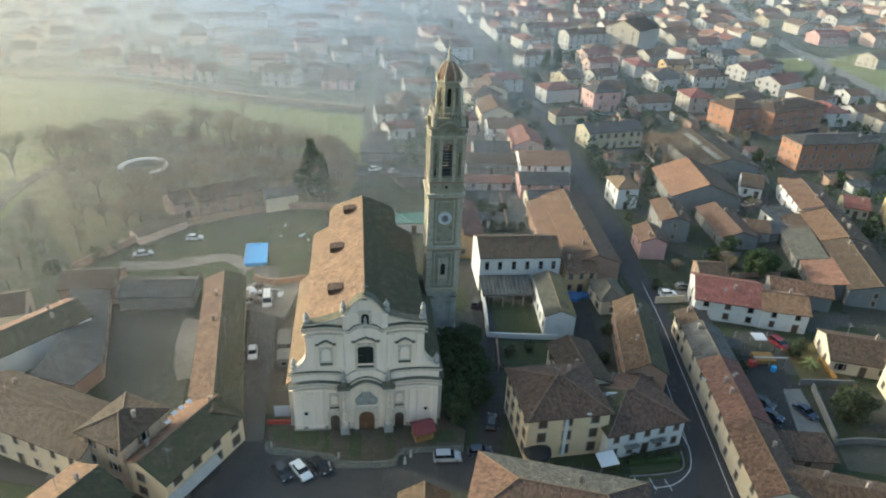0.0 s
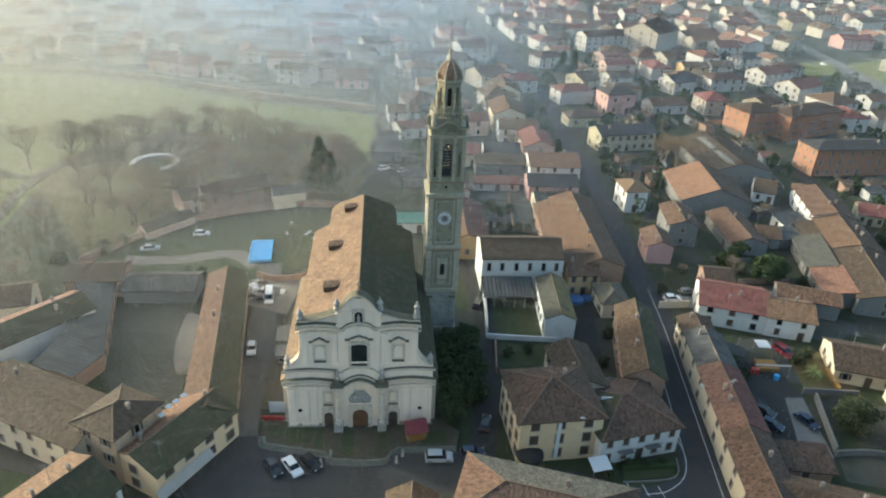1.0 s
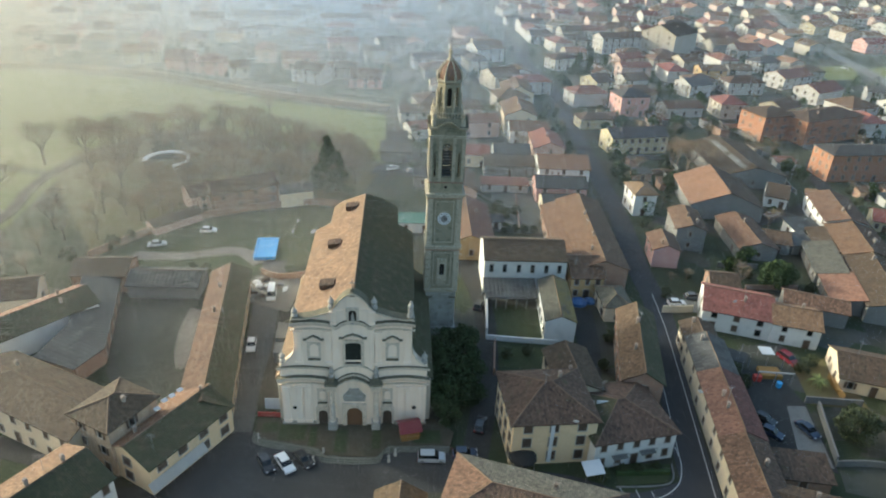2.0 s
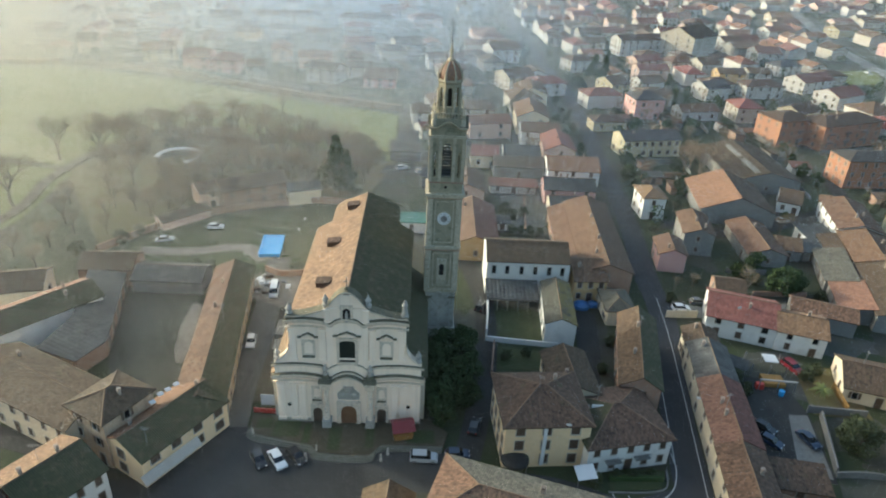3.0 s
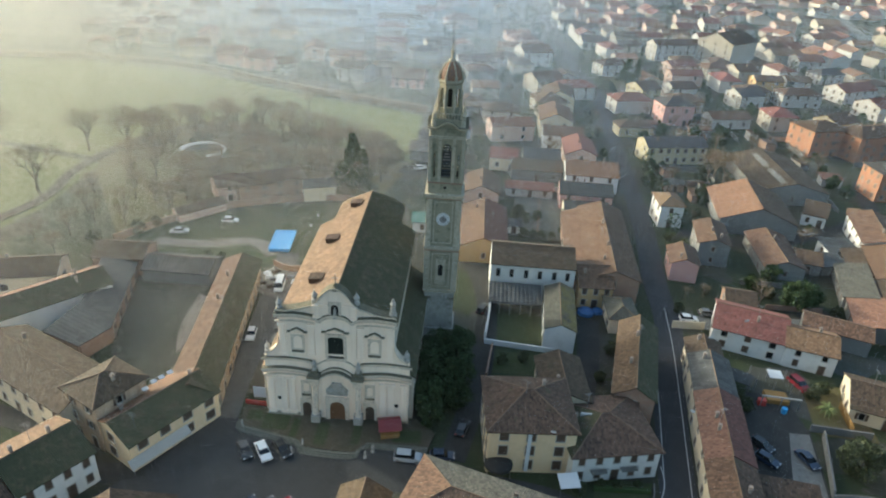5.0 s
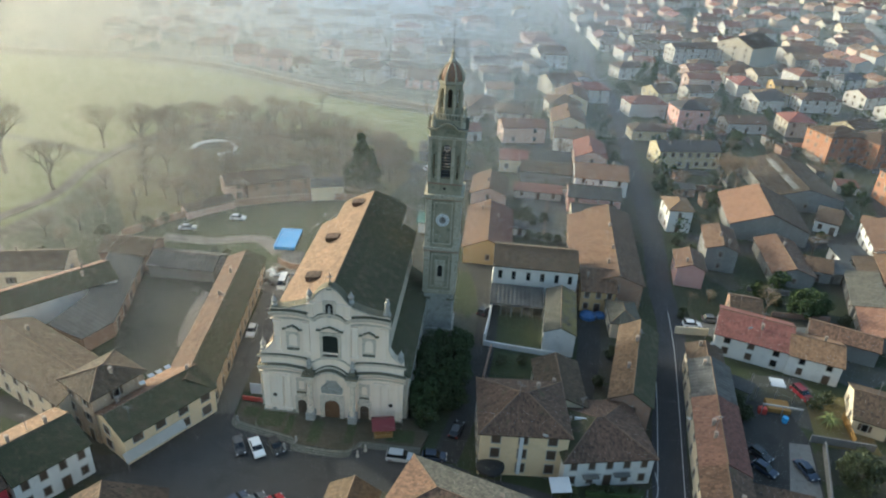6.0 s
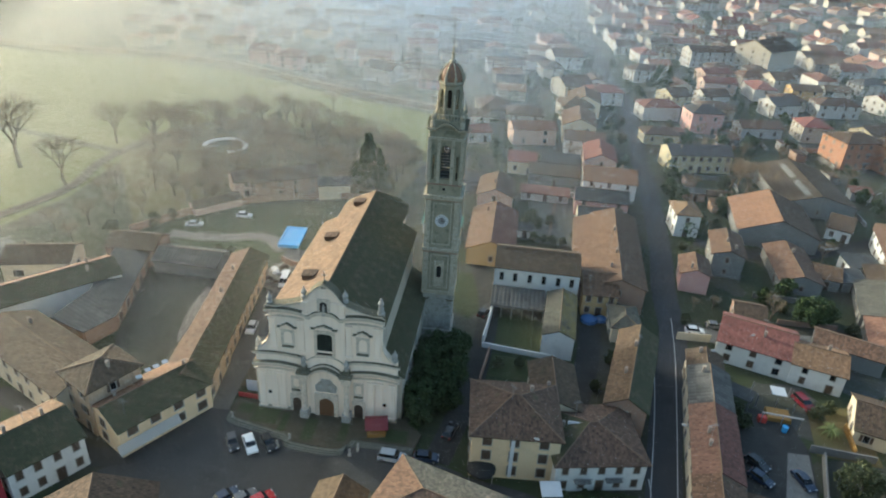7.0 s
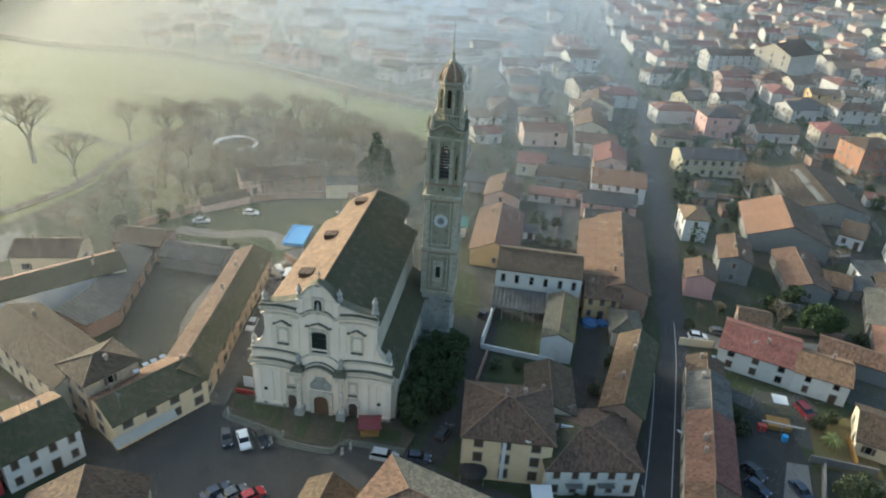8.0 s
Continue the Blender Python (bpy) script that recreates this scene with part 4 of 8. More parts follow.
# windows of the upper storey
wf = part("window", arch_wall(3.4, 12.9, 18.0, 2.5, 13.35, 17.5, -1.1, -0.8, seg=10, rise=0.4), CHURCH_TRIM, church)
part("pane", plate(arch_pts(2.5, 14.1, 17.5, 10, 0.4), -0.95, -0.84), CHURCH_GLASS, wf, "dark leaded glass")
part("pane", box(-1.25, 1.25, -0.95, -0.84, 13.35, 13.75), CHURCH_GLASS, wf)
part("transom", box(-1.25, 1.25, -1.02, -0.82, 13.75, 14.1), CHURCH, wf, "white transom")
bm = bmesh.new()
for x in (-0.4, 0.4):
    add_box(bm, x - 0.03, x + 0.03, -0.99, -0.93, 14.1, 17.0)
for z in (15.0, 16.0):
    add_box(bm, -1.1, 1.1, -0.985, -0.935, z - 0.03, z + 0.03)
part("glazing_bar", bm, RUBBER, wf)
part("window_sill", box(-1.5, 1.5, -1.35, -0.8, 13.0, 13.35, 0.04), CHURCH_TRIM, wf)
for x, z, w, y in ((0.0, 18.2, 4.4, -0.85), (-6.2, 17.6, 3.2, -0.5), (6.2, 17.6, 3.2, -0.5)):
    peak = [(x + (t - 0.5) * w, z + (0.75 * (1 - abs(2 * t - 1)) ** 1.2 if abs(t - 0.5) < 0.32 else 0.0)) for t in [i / 24 for i in range(25)]]
    part("window_pediment", ribbon(peak, 0.6, 0.3, y), (CHURCH_TRIM, LEAD), facade, "small broken pediment")
for x in (-6.2, 6.2):
    bw = part("blind_window", arch_wall(2.2, 14.2, 17.2, 1.4, 14.5, 16.9, -0.65, -0.46, cx=x), CHURCH_TRIM, church)
    part("blind_panel", plate(arch_pts(1.4, 14.5, 16.9, 8), -0.54, -0.47), CHURCH, bw, m=pose(x, 0, 0))
    part("window_sill", box(x - 1.0, x + 1.0, -0.95, -0.48, 13.9, 14.2, 0.04), LEAD, bw)
nb = part("niche", arch_wall(2.0, 20.9, 24.0, 1.2, 21.1, 23.6, -1.1, -0.82), CHURCH_TRIM, church)
# Shade of the niche is painted on this shallow back plate.
part("niche_back", plate(arch_pts(1.2, 21.1, 23.6, 8), -0.92, -0.84), DARK, nb, "shallow niche back, near-black in place of shade")
part("niche_figure", turned([(0.28, 21.15), (0.3, 21.6), (0.22, 22.2), (0.26, 22.6), (0.12, 22.8), (0.14, 23.0), (0.05, 23.15)], 10, 0, -1.0), STONE, nb)
# urns, finials and plain standing figures along the top
URN = [(0.45, 0.0), (0.45, 0.5), (0.22, 0.6), (0.2, 0.75), (0.42, 1.05), (0.45, 1.3), (0.25, 1.5), (0.3, 1.6), (0.1, 1.85), (0.04, 2.3)]
FIGURE = [(0.55, 0.0), (0.55, 0.6), (0.38, 0.65), (0.42, 1.2), (0.3, 1.9), (0.44, 2.3), (0.3, 2.65), (0.14, 2.75), (0.2, 2.95), (0.17, 3.15), (0.05, 3.25)]
for x, z, prof in ((-9.0, 21.6, URN), (9.0, 21.6, FIGURE), (-3.3, 23.4, URN), (3.3, 23.4, URN), (-11.4, 13.0, URN), (11.4, 13.0, URN)):
    part("finial" if prof is URN else "statue", turned([(r * 1.15, h) for r, h in prof], 10), STONE, facade, "weathered stone ornament", m=pose(x, -0.15, z))
bm = turned([(0.9, 25.9), (0.7, 26.3), (0.4, 26.5), (0.25, 26.9)], 10, 0, 0.0)
part("crest", bm, LEAD, facade)
bm = box(-0.05, 0.05, -0.05, 0.05, 26.8, 28.6)
add_box(bm, -0.45, 0.45, -0.05, 0.05, 27.8, 27.92)
part("cross", bm, STEEL, facade, "thin iron cross")


# roofs
def roof_piece(name, pts, mat, label="", t=0.25):
    bm = slab(bmesh.new(), pts, t)
    slope_uv(bm)
    return part(name, bm, mat, church, label)


ZR, ZE, HALF = 25.2, 19.6, 9.7
# Tile colours carry the sun: warm on its side, moss darkened on the other.
roof_piece("roof", [(-HALF, 0.3, ZE), (0, 0.3, ZR), (0, 34.0, ZR), (-HALF, 34.0, ZE)][::-1], TILE_WARM, "clay tiles of the nave in a sunlit tone")
roof_piece("roof", [(0, 0.3, ZR), (HALF, 0.3, ZE), (HALF, 34.0, ZE), (0, 34.0, ZR)][::-1], TILE_MOSS, "mossy tiles of the nave, darkened as its shaded side")
roof_piece("roof", [(-13.0, 0.6, 9.2), (-8.8, 0.6, 12.4), (-8.8, 33.4, 12.4), (-13.0, 33.4, 9.2)][::-1], TILE_WARM, "clay tiles of the aisle in a sunlit tone")
roof_piece("roof", [(8.8, 0.6, 12.2), (13.0, 0.6, 9.2), (13.0, 33.4, 9.2), (8.8, 33.4, 12.2)][::-1], TILE_MOSS, "mossy tiles of the aisle, darkened as its shaded side")
part("wall", box(-12.6, -11.5, 0.5, 33.2, -0.3, 9.0), FLANK, church)
part("wall", box(11.5, 12.6, 0.5, 33.2, -0.3, 9.0), FLANK, church)
# choir roof: narrower slopes that run out into a rounded hip
ZC, HC = ZR - 6.7 * (ZR - ZE) / HALF, 6.7
pts = [(HC * math.cos(a), 40.2 + HC * math.sin(a), ZC) for a in [math.pi * i / 12 for i in range(13)]]
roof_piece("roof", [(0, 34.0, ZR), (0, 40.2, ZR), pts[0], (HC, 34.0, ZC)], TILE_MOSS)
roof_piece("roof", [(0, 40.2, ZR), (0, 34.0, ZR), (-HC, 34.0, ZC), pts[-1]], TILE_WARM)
# Hip tiles switch from shaded to sunlit tone as they turn.
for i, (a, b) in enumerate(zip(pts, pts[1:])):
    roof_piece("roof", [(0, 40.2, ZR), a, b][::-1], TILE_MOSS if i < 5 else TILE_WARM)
bm = bar(bmesh.new(), (0, 0.8, ZR + 0.03), (0, 40.2, ZR + 0.03), 0.16)
part("ridge", bm, CAP, church)
# low hooded openings in the sunlit slope
for x, y in ((-4.9, 7.9), (-5.0, 22.4), (-2.7, 36.0)):
    z = ZR + x * (ZR - ZE) / HALF
    d = part("dormer", add_box(box(-1.0, 1.0, -0.9, -0.75, -0.2, 0.75), -1.0, 1.0, 0.75, 0.9, -0.2, 0.75), TILE_DARK, church, "low roof opening with dark mouth", m=pose(x, y, z))
    part("dormer_mouth", box(-0.95, 0.6, -0.76, 0.76, -0.1, 0.6), DARK, d)
    bm = slab(bmesh.new(), [(-1.1, -1.1, 0.75), (1.3, -1.1, 1.05), (1.3, 1.1, 1.05), (-1.1, 1.1, 0.75)], 0.15)
    slope_uv(bm)
    part("dormer_roof", bm, TILE_DARK, d)
# windows along the flanks
for i in range(4):
    y = 4 + i * 8
    for s in (-1, 1):
        window(church, pose(s * 12.6, y + 4, 5.2, 0, 0, 90 * s), 1.2, 2.0)

# ---- bell tower ----
tower = thing("bell_tower", "tall weathered stone bell tower with clock and lantern", "bell tower", pose(CX, CY, 0, 0, 0, CR) @ pose(15.3, 28.6, 0))


def tower_cornice(z, half, h=0.6, out=0.5, mat=None):
    bm = box(-half - out * 0.5, half + out * 0.5, -half - out * 0.5, half + out * 0.5, z, z + h * 0.45)
    add_box(bm, -half - out, half + out, -half - out, half + out, z + h * 0.45, z + h)
    part("cornice", bm, mat or TOWER_TRIM, tower)


def tower_stage(z0, z1, half, mat, trim, panel=True):
    st = part("stage", box(-half, half, -half, half, z0, z1), mat, tower)
    for sx in (-1, 1):
        for sy in (-1, 1):
            part("corner_pilaster", box(min(sx * (half - 0.9), sx * (half + 0.18)), max(sx * (half - 0.9), sx * (half + 0.18)), min(sy * (half - 0.9), sy * (half + 0.18)), max(sy * (half - 0.9), sy * (half + 0.18)), z0, z1, 0.04), trim, st)
    if panel:
        for r in (0, 90, 180, 270):
            bm = bmesh.new()
            w, a, b = half - 1.25, z0 + 0.9, z1 - 0.9
            for x0, x1, c, d in ((-w, -w + 0.25, a, b), (w - 0.25, w, a, b), (-w, w, b, b + 0.25), (-w, w, a - 0.25, a)):
                add_box(bm, x0, x1, -half - 0.12, -half + 0.02, c, d)
            part("panel_frame", bm, trim, st, m=pose(0, 0, 0, 0, 0, r))
    return st


H1, H2, H3, H4 = 2.75, 3.05, 3.05, 3.05
tower_stage(-0.3, 10.6, H1, TOWER_BASE, TOWER_BASE)
tower_cornice(10.6, H1, 0.9, 0.55)
st2 = tower_stage(11.5, 20.2, H2, TOWER, TOWER_TRIM)
tower_cornice(20.2, H2, 0.8, 0.45)
st3 = tower_stage(21.0, 31.0, H3, TOWER, TOWER_TRIM)
tower_cornice(31.0, H3, 0.9, 0.6)
for z, half in ((20.05, H2 + 0.22), (30.85, H3 + 0.22), (33.9, H4 + 0.1)):
    part("band", box(-half - 0.06, half + 0.06, -half - 0.06, half + 0.06, z, z + 0.22), BRICK, tower, "thin terracotta band")
part("base_course", add_box(box(-H1 - 0.4, H1 + 0.4, -H1 - 0.4, H1 + 0.4, -0.3, 1.9), -H1 - 0.5, H1 + 0.5, -H1 - 0.5, H1 + 0.5, 1.9, 2.3), TOWER_BASE, tower, "projecting grey base course")
for sx in (-1, 1):
    for sy in (-1, 1):
        part("capital", box(sx * (H1 - 0.4) - 0.7, sx * (H1 - 0.4) + 0.7, sy * (H1 - 0.4) - 0.7, sy * (H1 - 0.4) + 0.7, 9.2, 9.6), LEAD, tower, "dark moulded capital")
for r in (0, 90, 180, 270):
    part("vent", turned([(0.28, 0.0), (0.28, 0.05), (0.2, 0.06)], 12), DARK, tower, "small round vent hole", m=pose(0, 0, 0, 0, 0, r) @ pose(0, -H4 - 0.01, 33.1, 90, 0, 0))
    part("apron", box(-0.95, 0.95, -H2 - 0.22, -H2 + 0.02, 12.6, 13.4, 0.04), TOWER_TRIM, tower, m=pose(0, 0, 0, 0, 0, r))
# small window and balcony niche of the second stage
for r in (0, 90, 270):
    nb = part("niche", arch_wall(1.9, 13.6, 18.2, 0.9, 14.6, 17.2, -H2 - 0.3, -H2 - 0.02), TOWER_TRIM, tower, m=pose(0, 0, 0, 0, 0, r))
    part("niche_back", plate(arch_pts(0.9, 14.6, 17.2, 8), -H2 - 0.08, -H2 - 0.01), DARK, nb)
# clock faces
for r in (0, 90, 270):
    ck = part("clock", turned([(1.35, 0.0), (1.35, 0.18), (1.2, 0.24)], 32), TOWER_TRIM, tower, "round white clock face", m=pose(0, 0, 0, 0, 0, r) @ pose(0, -H3 - 0.02, 26.8, 90, 0, 0))
    part("clock_face", turned([(1.25, 0.2), (1.25, 0.26)], 32), WHITE_SHEET, ck)
    part("clock_centre", turned([(0.68, 0.25), (0.68, 0.285)], 24), STEEL, ck)
    bm = bmesh.new()
    for i in range(12):
        a = math.pi * i / 6
        add_box(bm, 0.98 * math.cos(a) - 0.06, 0.98 * math.cos(a) + 0.06, 0.98 * math.sin(a) - 0.06, 0.98 * math.sin(a) + 0.06, 0.255, 0.28)
    part("hour_marks", bm, RUBBER, ck)
    bm = box(-0.04, 0.04, -0.1, 0.85, 0.285, 0.31)
    add_box(bm, -0.1, 0.6, -0.04, 0.04, 0.288, 0.315)
    part("clock_hand", bm, RUBBER, ck)
# belfry: four walls with tall arches, narrow slits beside, a bell inside
bel = part("stage", box(-H4, H4, -H4, H4, 31.9, 34.2), TOWER, tower)
for r in (0, 90, 180, 270):
    bm = arch_wall(3.0, 34.2, 42.4, 1.7, 35.0, 41.4, -H4, -H4 + 0.8, seg=10)
    for s in (-1, 1):
        arch_wall(1.4, 34.2, 42.4, 0.5, 35.0, 39.6, -H4, -H4 + 0.8, bm, 6, s * 2.2)
    wl = part("belfry_wall", bm, TOWER, tower, m=pose(0, 0, 0, 0, 0, r))
    bm = bmesh.new()
    for x in (-1.25, 1.25, -2.9, 2.9):
        add_box(bm, x - 0.28, x + 0.28, -H4 - 0.2, -H4 + 0.05, 34.2, 42.4)
    part("belfry_pilaster", bm, TOWER_TRIM, wl)
    bm = bmesh.new()
    for i in range(9):
        add_box(bm, -0.85, 0.85, -H4 + 0.3, -H4 + 0.34, 35.2 + i * 0.55, 35.5 + i * 0.55)
    part("louvre", bm, LOUVRE, wl, "dark blue-grey louvre boards")
    wave_line = [(-3.3 + 6.6 * i / 24, 44.0 + (1.1 * math.sin(math.pi * (i - 5) / 14) if 5 <= i <= 19 else 0.0)) for i in range(25)]
    part("pediment", ribbon(wave_line, 0.55, 0.5, -H4), (TOWER_TRIM, LEAD), bel, m=pose(0, 0, 0, 0, 0, r))
part("belfry_floor", box(-H4 + 0.1, H4 - 0.1, -H4 + 0.1, H4 - 0.1, 34.2, 34.4), DARK, bel)
bell = part("bell", turned([(0.75, 37.2), (0.7, 37.5), (0.5, 38.2), (0.42, 38.8), (0.2, 39.1), (0.08, 39.6)], 16), STEEL, bel, "bronze bell")
part("stage", box(-H4, H4, -H4, H4, 42.4, 44.2), TOWER, tower)
tower_cornice(42.4, H4, 0.5, 0.3)
part("stage", box(-H4 + 0.2, H4 - 0.2, -H4 + 0.2, H4 - 0.2, 44.2, 45.8), TOWER, tower)
for sx in (-1, 1):
    for sy in (-1, 1):
        part("finial", turned([(0.5, 44.2), (0.5, 45.6), (0.28, 45.8), (0.42, 46.5), (0.15, 47.0), (0.05, 47.9)], 8, sx * 2.55, sy * 2.55), TOWER_TRIM, tower)
# balustrade
bm = bmesh.new()
for s in (-1, 1):
    add_box(bm, -2.3, 2.3, s * 2.45 - 0.1, s * 2.45 + 0.1, 46.6, 46.8)
    add_box(bm, s * 2.45 - 0.1, s * 2.45 + 0.1, -2.3, 2.3, 46.6, 46.8)
    for i in range(9):
        p = -2.1 + i * 0.525
        add_box(bm, p - 0.08, p + 0.08, s * 2.45 - 0.08, s * 2.45 + 0.08, 45.8, 46.6)
        add_box(bm, s * 2.45 - 0.08, s * 2.45 + 0.08, p - 0.08, p + 0.08, 45.8, 46.6)
part("balustrade", bm, TOWER_TRIM, tower)
# octagonal lantern
lan = part("lantern", turned([(1.95, 45.8), (1.95, 47.4)], 8, turn=math.pi / 8), TOWER, tower)
for i in range(8):
    m = pose(0, 0, 0, 0, 0, 45 * i)
    part("lantern_wall", arch_wall(1.6, 47.4, 51.6, 0.75, 47.6, 51.0, -1.95, -1.5, seg=6), TOWER, lan, m=m)
    part("buttress", box(-0.16, 0.16, -2.35, -1.8, 46.4, 50.2, 0.03), TOWER_TRIM, lan, m=pose(0, 0, 0, 0, 0, 45 * i + 22.5))
part("lantern_core", turned([(0.55, 47.0), (0.55, 51.6)], 8), DARK, lan)
part("cornice", turned([(2.0, 51.6), (2.35, 51.9), (2.4, 52.3), (2.1, 52.35)], 8, turn=math.pi / 8), TOWER_TRIM, lan)
dome = part("dome", turned([(2.1, 52.35), (2.05, 53.0), (1.75, 53.9), (1.2, 54.7), (0.7, 55.1), (0.55, 55.3)], 16), COPPER, tower, "rust-brown ribbed dome")
bm = bmesh.new()
prof = [(2.14, 52.35), (2.1, 53.0), (1.8, 53.95), (1.24, 54.75), (0.74, 55.15)]
for i in range(8):
    a = math.pi * i / 4 + math.pi / 8
    for (r0, z0), (r1, z1) in zip(prof, prof[1:]):
        bar(bm, (r0 * math.cos(a), r0 * math.sin(a), z0), (r1 * math.cos(a), r1 * math.sin(a), z1), 0.13, 5)
part("dome_rib", bm, TOWER_TRIM, dome)
for i in range(8):
    a = math.pi * i / 4 + math.pi / 8
    part("finial", turned([(0.22, 52.3), (0.26, 52.9), (0.1, 53.3), (0.04, 53.8)], 6, 2.25 * math.cos(a), 2.25 * math.sin(a)), TOWER_TRIM, dome)
part("spire", turned([(0.6, 55.2), (0.62, 55.6), (0.3, 55.8), (0.26, 56.6), (0.42, 56.9), (0.2, 57.2), (0.07, 58.2), (0.05, 59.2)], 10), TOWER_TRIM, tower)
bm = turned([(0.03, 58.0), (0.035, 58.3), (0.22, 58.6), (0.22, 58.75), (0.03, 59.0)], 8)
add_box(bm, -0.06, 0.06, -0.06, 0.06, 58.9, 62.3)
add_box(bm, -0.55, 0.55, -0.05, 0.05, 61.3, 61.42)
part("cross", bm, STEEL, tower, "iron cross on a ball")


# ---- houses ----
# Most unequal tile pairs put sun into colour: brighter lit slope, darker shaded slope.
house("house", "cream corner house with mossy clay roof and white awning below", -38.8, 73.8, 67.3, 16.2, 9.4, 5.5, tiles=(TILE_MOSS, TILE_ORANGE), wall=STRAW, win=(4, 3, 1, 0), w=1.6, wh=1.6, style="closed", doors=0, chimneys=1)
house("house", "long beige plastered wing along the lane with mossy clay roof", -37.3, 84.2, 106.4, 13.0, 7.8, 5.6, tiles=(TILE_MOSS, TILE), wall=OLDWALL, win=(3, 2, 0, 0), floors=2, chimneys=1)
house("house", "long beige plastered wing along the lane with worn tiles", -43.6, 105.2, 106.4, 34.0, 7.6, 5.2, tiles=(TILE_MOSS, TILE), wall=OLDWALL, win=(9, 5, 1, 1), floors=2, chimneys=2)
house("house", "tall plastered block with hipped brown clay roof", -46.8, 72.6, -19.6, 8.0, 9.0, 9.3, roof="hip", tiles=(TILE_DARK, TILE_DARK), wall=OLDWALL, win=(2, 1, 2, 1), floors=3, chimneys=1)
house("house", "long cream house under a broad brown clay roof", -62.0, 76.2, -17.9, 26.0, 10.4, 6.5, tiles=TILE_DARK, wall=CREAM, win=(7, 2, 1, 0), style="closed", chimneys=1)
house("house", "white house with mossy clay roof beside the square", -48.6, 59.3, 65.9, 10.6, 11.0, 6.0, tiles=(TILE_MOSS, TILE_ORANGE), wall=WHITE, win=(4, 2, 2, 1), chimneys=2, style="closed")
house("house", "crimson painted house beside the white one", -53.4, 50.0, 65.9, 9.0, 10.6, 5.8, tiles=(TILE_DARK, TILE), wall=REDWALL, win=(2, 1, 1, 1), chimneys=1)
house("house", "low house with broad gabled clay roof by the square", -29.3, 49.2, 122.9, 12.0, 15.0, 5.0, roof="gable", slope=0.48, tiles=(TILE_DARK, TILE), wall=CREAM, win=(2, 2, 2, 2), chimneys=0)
house("house", "low annex with small gabled warm clay roof", -0.6, 62.6, 95.0, 6.5, 6.6, 5.8, roof="gable", slope=0.6, tiles=TILE, wall=CREAM, win=(1, 1, 1, 1), chimneys=0)
house("house", "broad house with hipped greenish clay roof facing the church", 17.3, 61.8, 171.0, 23.0, 11.6, 10.7, roof="hip", tiles=(TILE_GREEN, TILE_DARK, TILE, TILE_DARK), wall=CREAM, win=(6, 6, 2, 2), chimneys=2, slope=0.42)
house("house", "three-storey yellow house with hipped brown clay roof and brown shutters", 19.6, 86.8, 13.4, 13.6, 12.6, 8.8, roof="hip", slope=0.44, tiles=TILE_DARK, wall=STRAW, win=(3, 3, 4, 3), floors=3, style="closed", chimneys=1, doors=0, w=1.35, wh=1.8)
house("house", "rear wing of brown clay tiles with pale ridge lines", 24.6, 97.0, 103.0, 12.0, 7.5, 7.0, tiles=TILE_DARK, wall=CREAM, win=(3, 3, 1, 1), chimneys=1)
house("house", "white two-storey house with balconies and mossy brown roof", 32.0, 88.8, 20.5, 14.2, 13.0, 5.7, roof="hip", slope=0.36, tiles=(TILE_DARK, TILE_DARK, TILE_DARK, TILE_MOSS), wall=WHITE, win=(5, 3, 2, 2), chimneys=1, style="closed")
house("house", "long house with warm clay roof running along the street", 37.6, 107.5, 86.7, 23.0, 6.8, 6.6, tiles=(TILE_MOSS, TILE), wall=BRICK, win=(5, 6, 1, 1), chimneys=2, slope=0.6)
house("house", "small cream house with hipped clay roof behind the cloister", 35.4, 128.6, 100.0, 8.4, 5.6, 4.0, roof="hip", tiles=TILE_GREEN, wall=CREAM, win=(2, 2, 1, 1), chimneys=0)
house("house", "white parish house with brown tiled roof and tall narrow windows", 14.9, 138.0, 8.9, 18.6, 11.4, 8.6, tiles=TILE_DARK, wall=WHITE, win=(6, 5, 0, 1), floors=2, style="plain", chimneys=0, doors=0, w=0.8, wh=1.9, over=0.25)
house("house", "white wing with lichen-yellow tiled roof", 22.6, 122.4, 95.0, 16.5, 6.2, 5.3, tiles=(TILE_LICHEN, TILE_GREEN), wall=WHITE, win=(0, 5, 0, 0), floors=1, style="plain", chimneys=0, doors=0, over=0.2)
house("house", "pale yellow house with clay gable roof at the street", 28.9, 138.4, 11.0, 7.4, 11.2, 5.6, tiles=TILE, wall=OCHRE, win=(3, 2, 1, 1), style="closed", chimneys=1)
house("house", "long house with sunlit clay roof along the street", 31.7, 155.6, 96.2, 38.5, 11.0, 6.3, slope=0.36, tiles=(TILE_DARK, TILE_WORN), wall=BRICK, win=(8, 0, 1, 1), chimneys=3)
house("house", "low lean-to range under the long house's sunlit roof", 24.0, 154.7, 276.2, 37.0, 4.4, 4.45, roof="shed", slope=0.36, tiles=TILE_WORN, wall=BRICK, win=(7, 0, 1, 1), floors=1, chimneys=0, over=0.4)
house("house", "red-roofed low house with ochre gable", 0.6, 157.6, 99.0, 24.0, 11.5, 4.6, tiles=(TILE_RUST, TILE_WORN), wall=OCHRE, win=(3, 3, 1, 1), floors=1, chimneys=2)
house("house", "white house with red tiled roof and small paned windows", 61.7, 129.9, -10.3, 13.9, 11.5, 5.0, tiles=TILE_RED, wall=WHITE, win=(3, 3, 1, 0), style="plain", chimneys=1, doors=0, w=1.15)
house("house", "white house with orange clay roof joined to the red one", 72.7, 126.4, -8.1, 9.4, 8.8, 4.9, tiles=TILE_ORANGE, wall=WHITE, win=(2, 2, 0, 1), style="plain", chimneys=1)
